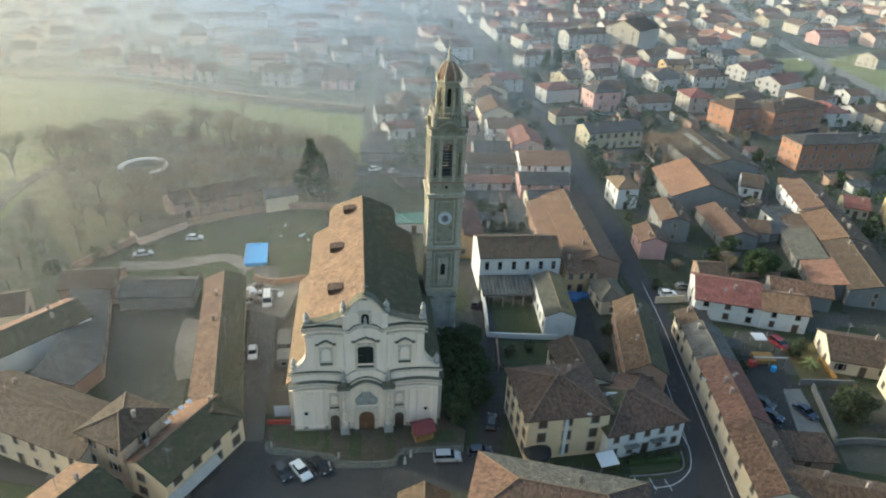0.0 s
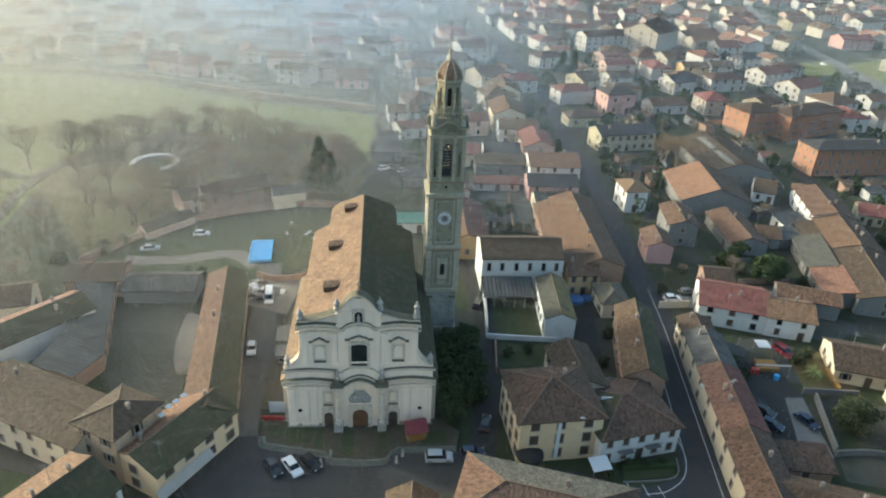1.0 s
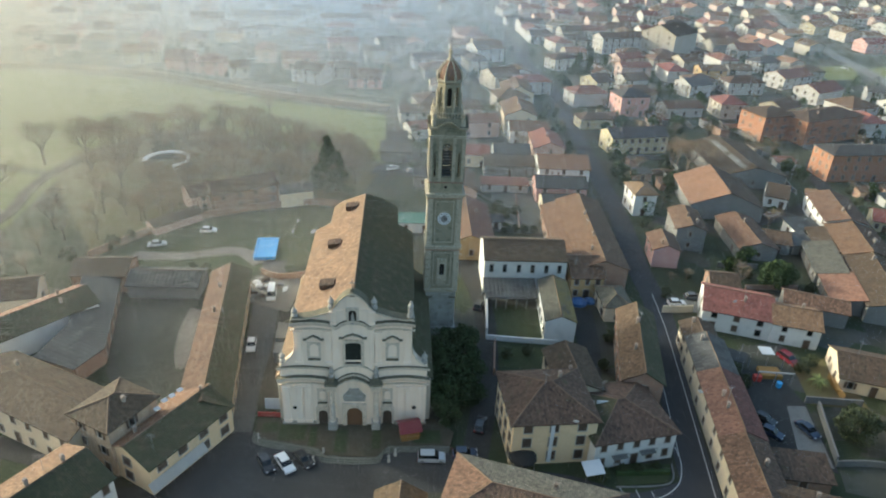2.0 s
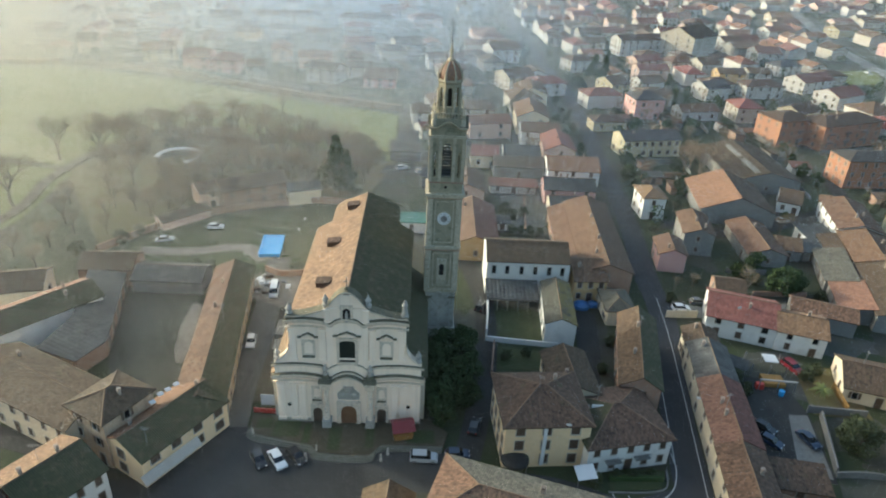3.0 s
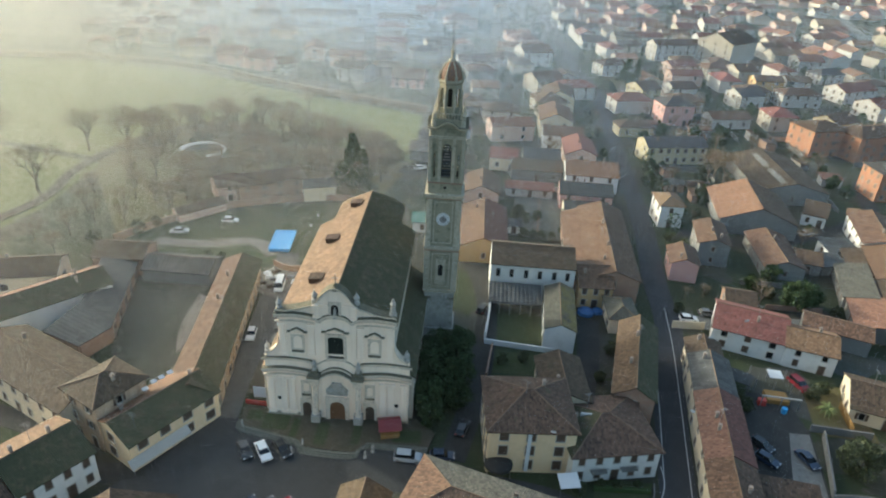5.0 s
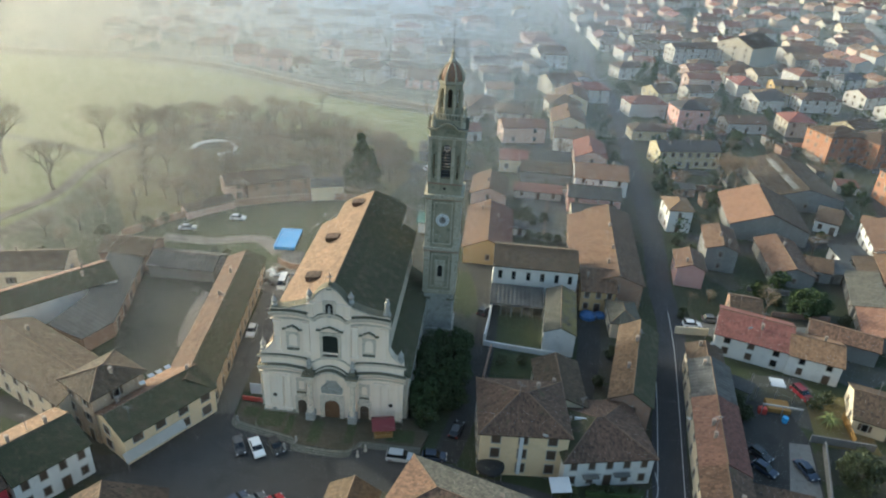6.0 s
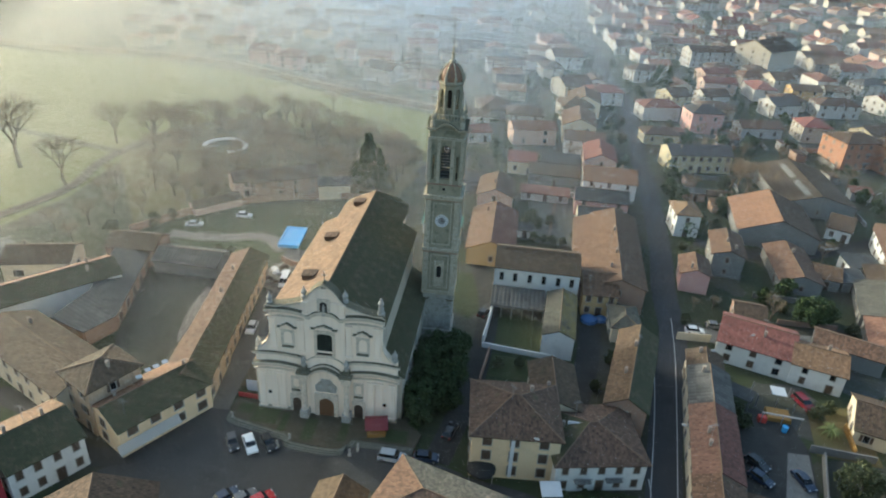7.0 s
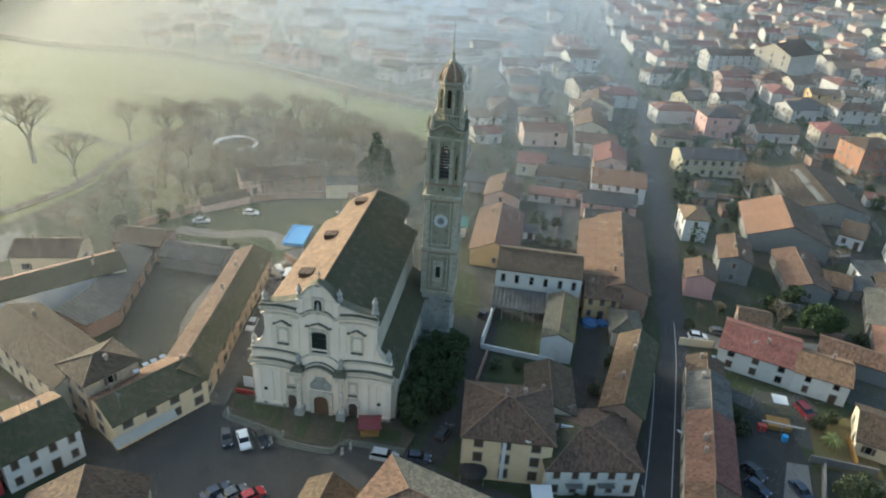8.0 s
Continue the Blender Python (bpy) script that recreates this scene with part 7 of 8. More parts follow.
def car(label, paint, x, y, rot, kind="hatch", z=0.06):
    """A car: body with wheel line, cabin of glass with roof and pillars, four wheels, lamps and bumpers."""
    c = thing("car", label, "car", pose(x, y, z, 0, 0, rot), "parked cars")
    L, Wd, H = {"hatch": (4.1, 1.75, 1.46), "sedan": (4.5, 1.78, 1.42), "suv": (4.5, 1.85, 1.66), "van": (5.2, 1.95, 2.1)}[kind]
    hood = {"hatch": 0.92, "sedan": 0.9, "suv": 1.05, "van": 1.15}[kind]
    a, b = -L / 2, L / 2

    def body():
        side = [(a + 0.05, 0.25), (b - 0.05, 0.25), (b, 0.45), (b - 0.03, 0.62), (b - 0.3, hood - 0.16), (b - 1.15, hood), (a + (0.75 if kind == "sedan" else 0.12), hood), (a + 0.05, hood - 0.12), (a, 0.55)]
        bm = bmesh.new()
        left = [bm.verts.new((px, -Wd / 2 + (0.06 if pz > 0.8 else 0), pz)) for px, pz in side]
        right = [bm.verts.new((px, Wd / 2 - (0.06 if pz > 0.8 else 0), pz)) for px, pz in side]
        bm.faces.new(left), bm.faces.new(right[::-1])
        for i in range(len(side)):
            bm.faces.new((left[i], right[i], right[(i + 1) % len(side)], left[(i + 1) % len(side)]))
        bmesh.ops.bevel(bm, geom=[e for e in bm.edges], offset=0.05, segments=2, affect="EDGES")
        return bm

    f0, f1 = b - (0.55 if kind == "van" else 1.1), b - (1.1 if kind == "van" else 1.8)
    r0, r1 = a + {"hatch": 0.2, "sedan": 0.75, "suv": 0.15, "van": 0.06}[kind], a + {"hatch": 0.65, "sedan": 1.25, "suv": 0.45, "van": 0.2}[kind]

    def cabin():
        bm = bmesh.new()
        lo = [bm.verts.new(p) for p in ((r0, -Wd / 2 + 0.1, hood - 0.03), (f0, -Wd / 2 + 0.1, hood - 0.03), (f0, Wd / 2 - 0.1, hood - 0.03), (r0, Wd / 2 - 0.1, hood - 0.03))]
        hi = [bm.verts.new(p) for p in ((r1, -Wd / 2 + 0.24, H - 0.06), (f1, -Wd / 2 + 0.24, H - 0.06), (f1, Wd / 2 - 0.24, H - 0.06), (r1, Wd / 2 - 0.24, H - 0.06))]
        for i in range(4):
            bm.faces.new((lo[i], lo[(i + 1) % 4], hi[(i + 1) % 4], hi[i]))
        bm.faces.new(hi)
        return bm

    def top():
        bm = box(r1 - 0.03, f1 + 0.03, -Wd / 2 + 0.21, Wd / 2 - 0.21, H - 0.07, H, 0.03)
        return bm
    part("body", shared(("body", kind, paint), body, PAINTS[paint]), None, c)
    part("cabin_glass", shared(("cabin", kind), cabin, GLASS), None, c)
    part("roof", shared(("car_roof", kind, paint), top, PAINTS[paint]), None, c)
    for s in (-1, 1):
        part("headlight", shared("headlight", lambda: box(-0.1, 0.04, -0.16, 0.16, -0.07, 0.07, 0.02), WHITE_SHEET), None, c, m=pose(b - 0.06, s * (Wd / 2 - 0.3), 0.64))
        part("tail_light", shared("tail_light", lambda: box(-0.04, 0.06, -0.12, 0.12, -0.1, 0.1, 0.02), RED_CLOTH), None, c, m=pose(a + 0.04, s * (Wd / 2 - 0.22), 0.72))
        part("mirror", shared("mirror", lambda: box(-0.07, 0.07, -0.09, 0.09, -0.06, 0.06, 0.02), RUBBER), None, c, m=pose(f0 - 0.3, s * (Wd / 2 + 0.06), hood + 0.06))
        for wx in (a + 0.75, b - 0.8):
            wheel(c, wx, s * (Wd / 2 - 0.09))
    return c


car("black hatchback parked below the church steps", "black", -23.4, 72.7, -50, "hatch")
car("white saloon parked below the church steps", "white", -20.6, 73.3, -47, "sedan")
car("black hatchback parked beside the white one", "black", -17.9, 74.5, -40, "hatch")
car("pale blue estate car parked along the steps", "silver", 2.0, 78.2, 8, "suv")
car("dark blue hatchback parked by the shaded lane", "navy", 7.2, 80.0, 12, "hatch")
car("black car parked at the lane corner", "black", 9.2, 87.0, 84, "hatch")
car("dark blue car parked on the square", "navy", -18.5, 62.6, 58, "sedan")
car("dark grey car parked on the square", "grey", -15.9, 63.2, 56, "sedan")
car("bright red car parked on the square", "red", -13.2, 63.9, 56, "hatch")
car("white car standing in the lane", "white", -36.9, 101.8, -74, "hatch")
car("white van beside the building site", "white", -39.4, 120.6, -75, "van")
car("navy car parked in the yard", "navy", 59.4, 93.6, -36, "hatch")
car("dark car parked in the yard", "black", 59.2, 97.0, -40, "hatch")
car("dark blue saloon parked on the concrete strip", "navy", 66.1, 95.4, -62, "sedan")
car("dark red car parked beside the pavilion", "dark_red", 69.4, 116.4, -60, "suv")
car("pale silver car parked on the lawn", "silver", -74.6, 137.6, 25, "sedan")
car("white car parked on the lawn by the wall", "white", -65.6, 147.2, 15, "hatch")
car("white car parked in the back yard", "white", 73.0, 168.4, 70, "hatch")
car("white van parked in the lane bend", "white", 93.0, 203.6, 8, "van")
car("white car on the parking area beyond the church", "white", -27.4, 201.4, 40, "hatch")
car("silver car on the parking area beyond the church", "silver", -21.0, 200.6, 40, "hatch")
car("white car parked beside the far gardens", "white", 37.0, 306.0, 30, "van")
car("dark car parked by the parish house", "black", 6.2, 124.6, 80, "hatch")
car("grey car parked by the long house", "grey", 55.0, 137.6, 10, "hatch")
car("white car parked at the street corner", "white", 50.6, 134.0, 10, "hatch")
car("silver car parked in the yard lane", "silver", 88.0, 190.0, 30, "hatch")
car("white car on the main road", "white", 196, 415, 100, "hatch")


# ---- farm range bent along the court: one grey slope falling to the court ----
rg = thing("barn", "bent farm range with dull grey single-slope roof on the court", "barn", pose(-66, 98, 0))
E1, E2, E3 = (-71.4, 116.4, 3.6), (-61.0, 92.4, 3.6), (-62.8, 85.6, 3.6)
O1, O2, O3 = (-78.0, 113.0, 5.2), (-70.4, 96.4, 5.2), (-70.4, 86.0, 5.0)
for q in ((O1, O2, E2, E1), (O2, O3, E3, E2)):
    q = [Vector(p) - Vector((66 * -1, 98, 0)) for p in q]
    bm = slab(bmesh.new(), q, 0.18)
    slope_uv(bm)
    part("roof", bm, TILE_GREY, rg)
for p, q in ((E1, E2), (E2, E3), (O2, O1), (E3, O3)):
    p, q = (Vector(v) - Vector((-66, 98, 0)) for v in (p, q))
    n = Vector((q.y - p.y, p.x - q.x, 0)).normalized()
    inn = [p + n * 0.35, q + n * 0.35, q + n * 0.7, p + n * 0.7]
    bm = slab(bmesh.new(), [(v.x, v.y, v.z - 0.25) for v in inn], 3.8)
    bmesh.ops.recalc_face_normals(bm, faces=bm.faces)
    part("wall", bm, BRICK, rg)
for k in range(5):
    p = Vector(E1).lerp(Vector(E2), 0.12 + 0.19 * k) - Vector((-66, 98, 0))
    m = pose(p.x - 0.25, p.y - 0.1, 0, 0, 0, 113.4 - 180)
    door_part(rg, m @ pose(0, 0, 0), 1.8, 2.4, WOOD_BROWN)

# ---- roof terrace between the houses ----
tc = thing("roof_terrace", "small roof terrace with white parapet and blue bin", "terrace", pose(30.2, 89.6, 0, 0, 0, 6))
part("floor", box(-2.2, 2.2, -1.0, 2.2, -0.3, 6.4), CREAM, tc)
part("parapet", box(-2.3, 2.3, -1.2, -0.98, 5.6, 7.6, 0.03), WHITE_SHEET, tc, "white parapet")
part("bin", box(-1.7, -0.8, -1.9, -1.25, 5.4, 7.0, 0.05), BLUE_TARP, tc, "blue box")


# ---- trees ----
def bare_tree(seed, h, spread=0.42, levels=5):
    """Trunk and limbs as one mesh, fine twigs as another; returns both."""
    r = random.Random(seed)
    wood, twigs = bmesh.new(), bmesh.new()

    def grow(p, d, length, rad, level):
        q = p + d * length
        mid = p + d * length * 0.5 + Vector((r.uniform(-1, 1), r.uniform(-1, 1), 0)) * length * 0.06
        if level < 3:
            bar(wood, p, mid, rad, 5, rad * 0.85)
            bar(wood, mid, q, rad * 0.85, 5, rad * 0.68)
        else:
            bar(twigs, p, q, rad * 1.05, 3, rad * 0.6)
        if level >= levels:
            return
        n = 3 if level else 4
        for i in range(n):
            a = 2 * math.pi * (i + r.random() * 0.7) / n
            tilt = r.uniform(0.35, 0.85) * (1.0 if level else 0.75)
            side = d.orthogonal().normalized()
            side.rotate(Matrix.Rotation(a, 3, d))
            nd = (d * math.cos(tilt) + side * math.sin(tilt) + Vector((0, 0, 0.16))).normalized()
            grow(q if i else mid.lerp(q, r.uniform(0.5, 1)), nd, length * r.uniform(0.58, 0.8), rad * 0.6, level + 1)
    grow(Vector((0, 0, -0.2)), Vector((r.uniform(-0.06, 0.06), r.uniform(-0.06, 0.06), 1)).normalized(), h * 0.30, h * 0.022, 0)
    return mesh_of("trunk", wood, BARK), mesh_of("twigs", twigs, TWIG)


def leafy_mesh(seed, h, rx, n, leaf, low=0.25, cone=False):
    """A crown of many small leaves gathered in uneven clumps."""
    r = random.Random(seed)
    verts, faces = [], []
    clumps = []
    for i in range(26):
        t = low + (1 - low) * (i + r.random()) / 26
        k = (1 - (t - low) / (1 - low)) ** 0.9 if cone else math.sin(math.pi * min(1, max(0.08, (t - low * 0.6) / (1.02 - low * 0.6)))) ** 0.6
        a = r.uniform(0, 2 * math.pi)
        rr = rx * k * (r.uniform(0.35, 0.85) if not cone else r.uniform(0.2, 0.8))
        clumps.append((Vector((rr * math.cos(a), rr * math.sin(a), h * t)), rx * r.uniform(0.26, 0.42) * (0.4 + 0.6 * k)))
    for i in range(n):
        c, s = clumps[r.randrange(26)]
        d = Vector((r.gauss(0, 1), r.gauss(0, 1), r.gauss(0, 0.8)))
        d = d.normalized() * s * r.uniform(0.55, 1.05) if d.length else d
        p = c + d
        u = Vector((r.uniform(-1, 1), r.uniform(-1, 1), r.uniform(-0.6, 0.6))).normalized() * leaf * r.uniform(0.6, 1.3)
        v = u.cross(Vector((r.uniform(-1, 1), r.uniform(-1, 1), r.uniform(-1, 1)))).normalized() * leaf * 0.6
        b = len(verts)
        verts += [p - u, p + v, p + u, p - v]
        faces.append((b, b + 1, b + 2, b + 3))
    return verts, faces


def leafy(seed, h, rx, n, leaf, mat, low=0.25, cone=False):
    me = bpy.data.meshes.new("crown")
    v, f = leafy_mesh(seed, h, rx, n, leaf, low, cone)
    me.from_pydata(v, [], f)
    me.materials.append(mat)
    tr = mesh_of("trunk", bar(bar(bmesh.new(), (0, 0, -0.2), (0, 0, h * 0.55), h * 0.022 + 0.05, 7, h * 0.012 + 0.03), (0, 0, h * 0.35), (rx * 0.4, rx * 0.2, h * 0.65), 0.06, 5, 0.03), BARK)
    return tr, me


TREES = {"bare": [bare_tree(s, 12.0, levels=6) for s in (3, 8, 14, 21)],
         "thin": [bare_tree(s, 9.0) for s in (5, 17)],
         "holm": [leafy(s, 5.8, 3.6, 3000, 0.28, LEAF_DARK, 0.2) for s in (1, 2)],
         "conifer": [leafy(s, 14.0, 5.6, 9000, 0.42, LEAF_DARK, 0.03, True) for s in (4, 5)],
         "shrub": [leafy(s, 3.2, 1.9, 700, 0.24, LEAF, 0.1) for s in (6, 7)],
         "olive": [leafy(9, 6.0, 4.0, 3000, 0.26, LEAF, 0.15)],
         "bush_far": [leafy(s, 5.0, 2.6, 420, 0.5, LEAF_DARK, 0.12) for s in (10, 11)]}
LABELS = {"thin": ("small leafless tree between village gardens", "tree"), "bare": ("leafless winter tree with fine brown twigs", "tree"), "holm": ("dense dark evergreen tree beside the church", "tree"), "conifer": ("tall dark conifer with ragged outline", "tree"),
          "shrub": ("small evergreen garden shrub", "shrub"), "olive": ("broad round evergreen tree in a walled garden", "tree"), "bush_far": ("dark evergreen garden tree between houses", "tree")}


def tree(kind, x, y, scale=1.0, seed=0, group=""):
    trunk, crown = TREES[kind][seed % len(TREES[kind])]
    broad = 1.4 if kind == "bare" else 1.0
    t = thing("shrub" if kind == "shrub" else "tree", *LABELS[kind], pose(x, y, 0, 0, 0, seed * 77 % 360) @ Matrix.Diagonal((scale * broad, scale * broad, scale, 1)), group)
    part("trunk", trunk, None, t)
    part("branchwork" if kind in ("bare", "thin") else "crown", crown, None, t)


rng = random.Random(77)
for i, (x, y, h) in enumerate(((-144, 151.5, 21), (-122.3, 146, 16), (-120.3, 183, 15), (-114.5, 188.7, 13), (-133, 180, 15), (-125, 190, 14), (-118, 198, 13), (-109, 205, 12), (-104, 160.5, 10), (-97, 152, 9),
                               (-90.6, 151.8, 8), (-103.5, 140.5, 8), (-98, 136, 7), (-86.7, 163, 10), (-92, 170, 10), (-84, 175.3, 11), (-79, 209.9, 12), (-72, 204, 12), (-65.3, 196.4, 13), (-60, 205, 12), (-56.6, 197.8, 13),
                               (-50, 203, 12), (-44.7, 200.2, 12), (-36.3, 186.7, 9), (-97.8, 211.4, 12), (-86, 200, 11), (-75, 188, 11), (-68, 184, 10), (-112, 172, 10), (-107, 178, 10), (-110, 152, 8), (-95, 145, 7),
                               (-101, 168, 9), (-80, 219, 12), (-92, 222, 12), (-104, 216, 12), (-85, 247, 9), (-56, 186, 10), (-48, 190, 10), (-90, 137.5, 6), (-99, 128, 7), (-104, 122, 7), (-96, 119, 6), (-62, 212, 11))):
    tree("bare", x, y, h / 12.0 * rng.uniform(1.0, 1.2), i, "park trees")
for i in range(120):
    x, y = rng.uniform(-128, -34), rng.uniform(132, 226)
    if y < 172 + (x + 44) * 0.95 * (x < -44) - 2 + 8 or (abs(x + 95) < 13 and 158 < y < 198) or (x < -92 and y < 190) or y > 222 and x > -70 or (x > -60 and y > 208):
        continue
    tree("bare", x, y, rng.uniform(0.6, 0.95), i + 50, "park trees")
for i, (x, y, s) in enumerate(((2.6, 90.5, 1.0), (6.4, 92.5, 0.95), (1.8, 95.5, 1.0), (5.6, 98.0, 1.05), (0.6, 101.0, 0.95), (4.8, 103.5, 1.0), (0.2, 107.0, 0.85), (4.2, 108.8, 0.9), (3.6, 87.2, 0.7))):
    tree("holm", x, y, s, i, "evergreens beside the church")
tree("conifer", -42.8, 179.0, 1.2, 0)
tree("conifer", -39.8, 180.5, 0.85, 1)
tree("conifer", -91.5, 214.7, 0.55, 1)
tree("holm", 75.2, 146.4, 1.15, 0)
tree("holm", 78.6, 148.6, 0.9, 1)
tree("conifer", 44.8, 343.4, 0.9, 1)
tree("conifer", 40, 352, 0.8, 0)
tree("olive", 73.6, 94.2, 1.0, 0)
tree("bare", 69.5, 219.5, 1.15, 1)
tree("bare", 64.5, 222.0, 1.05, 2)
tree("bare", 67.0, 225.5, 1.1, 3)
tree("bare", 13.0, 224.0, 0.8, 3)
for i, (x, y, s) in enumerate(((-105, 197.6, 1.3), (-101, 199, 1.1), (-88, 160, 1.0), (-95, 158, 0.9), (13, 107.5, 0.7), (17, 109, 0.7), (22, 108, 0.8), (24.6, 110, 0.9), (71, 113, 0.9), (73.5, 115.5, 0.8), (76, 101.5, 0.7), (32.5, 80.6, 0.5),
                               (35, 81, 0.55), (38, 81.8, 0.5), (29.0, 78.6, 0.7), (58, 106, 0.9), (57, 109, 0.8), (48.5, 137, 0.8), (33.8, 117, 0.8), (31.8, 107, 0.7), (70.2, 150, 0.9), (80, 150, 1.0), (84, 146, 0.8), (14.6, 130.5, 0.6),
                               (-84, 134, 1.1), (-82, 139, 0.9), (-90, 126, 1.2), (-96, 112, 1.1), (-61, 127.5, 0.7), (-57, 127, 0.8), (10, 172, 1.0), (13, 175, 0.9), (8, 178, 0.8), (52, 168, 1.0), (52, 190, 1.0), (53, 196, 1.2), (60, 205, 1.3), (64, 212, 1.1))):
    tree("shrub", x, y, s, i, "garden shrubs")

# brushwood and dry grass under the park trees
rb = np.random.RandomState(21)
tuft_v, tuft_f = [], []
while len(tuft_f) < 26000:
    cx, cy = rb.uniform(-128, -34), rb.uniform(128, 224)
    if cy < 150 + (cx + 80) * 0.62 + 9 or (cx + 97) ** 2 + (cy - 188) ** 2 < 90 or cx < -96 and cy < 186 or noise.noise((cx * 0.05, cy * 0.05, 3.0)) < -0.08:
        continue
    size, spread = rb.uniform(0.7, 2.6), rb.uniform(0.6, 2.4)
    for k in range(34):
        a, r = rb.uniform(0, 2 * math.pi), spread * rb.uniform(0, 1) ** 0.5
        foot = Vector((cx + r * math.cos(a), cy + r * math.sin(a), 0))
        tip = foot + Vector((rb.normal(0, 0.35), rb.normal(0, 0.35), 1)) * size * rb.uniform(0.4, 1)
        side = Vector((rb.normal(), rb.normal(), 0)).normalized() * rb.uniform(0.03, 0.10)
        n = len(tuft_v)
        tuft_v += [foot - side, foot + side, tip]
        tuft_f.append((n, n + 1, n + 2))
me = bpy.data.meshes.new("brushwood")
me.from_pydata(tuft_v, [], tuft_f)
me.materials.append(BRUSH)
tagged(new("brushwood", me), "ochre brushwood and dry stalks under the park trees", "brushwood", "", "stuff")

# palm with bright fronds in the garden
palm = thing("palm", "small palm with bright green fronds in a garden", "palm", pose(72.6, 109.0, 0))
part("trunk", bar(bmesh.new(), (0, 0, -0.1), (0, 0, 1.6), 0.2, 8, 0.16), BARK, palm)
for i in range(18):
    bm = bmesh.new()
    a, up = i * 2.4, rng.uniform(0.2, 1.2)
    prev = None
    for k in range(7):
        s = k / 6
        d = Vector((math.cos(a), math.sin(a), 0)) * 2.3 * s
        p = Vector((0, 0, 1.6)) + d + Vector((0, 0, up * 1.6 * s - 1.9 * s * s))
        wv = Vector((-math.sin(a), math.cos(a), 0)) * 0.26 * math.sin(math.pi * min(0.97, s + 0.08))
        row = [bm.verts.new(p - wv - Vector((0, 0, 0.08))), bm.verts.new(p), bm.verts.new(p + wv - Vector((0, 0, 0.08)))]
        if prev:
            for j in range(2):
                bm.faces.new((prev[j], prev[j + 1], row[j + 1], row[j]))
        prev = row
    part("frond", bm, LEAF_BRIGHT, palm)

# ---- yard behind the parish house ----
for i, (x, y, k) in enumerate(((10.5, 163.2, 0.8), (13.2, 163.6, 0.7), (15.6, 163.4, 0.8), (18.0, 164.0, 0.7), (6.8, 172.0, 0.8), (7.4, 176.5, 0.9), (20.4, 168.5, 0.6))):
    tree("shrub", x, y, k, i, "garden shrubs")
house("shed", "low white-walled shed with brown roof in the paved yard", 9.0, 192.5, 8.0, 14.0, 4.2, 2.6, roof="shed", slope=0.14, tiles=TILE_RUST, wall=OFFWHITE, win=(3, 0, 0, 0), floors=1, chimneys=0, category="shed")
house("shed", "small pale shed beside the ochre gable", 7.6, 166.0, 8.0, 3.6, 3.0, 2.3, roof="shed", slope=0.14, tiles=TILE_GREY, wall=WHITE, win=(1, 0, 0, 0), floors=1, chimneys=0, category="shed")
lane("garden_wall", [(6.4, 196.0), (14, 197.0), (22.6, 198.0)], 0.3, 1.6, OFFWHITE, "dull white wall closing the paved yard", "wall", drop=2.0)
lane("garden_wall", [(14.4, 165.0), (13.6, 176.0), (12.8, 188.0)], 0.25, 1.2, BRICK, "low brick wall across the paved yard", "wall", drop=1.6)

# ---- back yards across the street: hedges, walls, small sheds ----
rng = random.Random(63)


def clear(x, y, r):
    """Whether a spot in the yards is free of houses and of the lanes."""
    if any((x - a) ** 2 + (y - b) ** 2 < (c * 0.8 + r) ** 2 for a, b, c in HOUSES):
        return False
    ways = ((46, 136), (66, 137), (98, 138), None, (52, 180), (70, 178), (84, 186), (100, 198), (112, 214), (116, 236), (130, 255), None, (46, 120), (43, 176), (36, 240), (31.5, 285), None, (8, 180), (20, 180))
    for p, q in zip(ways, ways[1:]):
        if p and q:
            d = Vector(q) - Vector(p)
            k = max(0.0, min(1.0, (Vector((x, y)) - Vector(p)).dot(d) / d.length_squared))
            if (Vector(p) + d * k - Vector((x, y))).length < r + 3.4:
                return False
    return True


made = 0
for k in range(900):
    x, y = rng.uniform(44, 150), rng.uniform(134, 300)
    if made >= 110 or x > 60 + (y - 80) * 0.55 or not clear(x, y, 2.2):
        continue
    tree(rng.choice(("shrub", "shrub", "bush_far", "thin")), x, y, rng.uniform(0.5, 1.1), k, "shrubs in the back yards")
    made += 1
made = 0
for k in range(400):
    x, y, a = rng.uniform(46, 140), rng.uniform(140, 295), radians(rng.choice((12, 102)) + rng.uniform(-8, 8))
    half = rng.uniform(3, 8)
    ends = [(x - half * math.cos(a), y - half * math.sin(a)), (x, y), (x + half * math.cos(a), y + half * math.sin(a))]
    if made >= 30 or x > 60 + (y - 80) * 0.55 or not all(clear(px, py, 0.4) for px, py in ends):
        continue
    wall_mat, what = rng.choice(((GREY, "grey rendered"), (BRICK, "old brick"), (CONCRETE, "pale concrete")))
    lane("garden_wall", ends, 0.28, rng.uniform(1.2, 1.9), wall_mat, "low %s wall between back yards" % what, "wall", drop=2.2)
    made += 1
made = 0
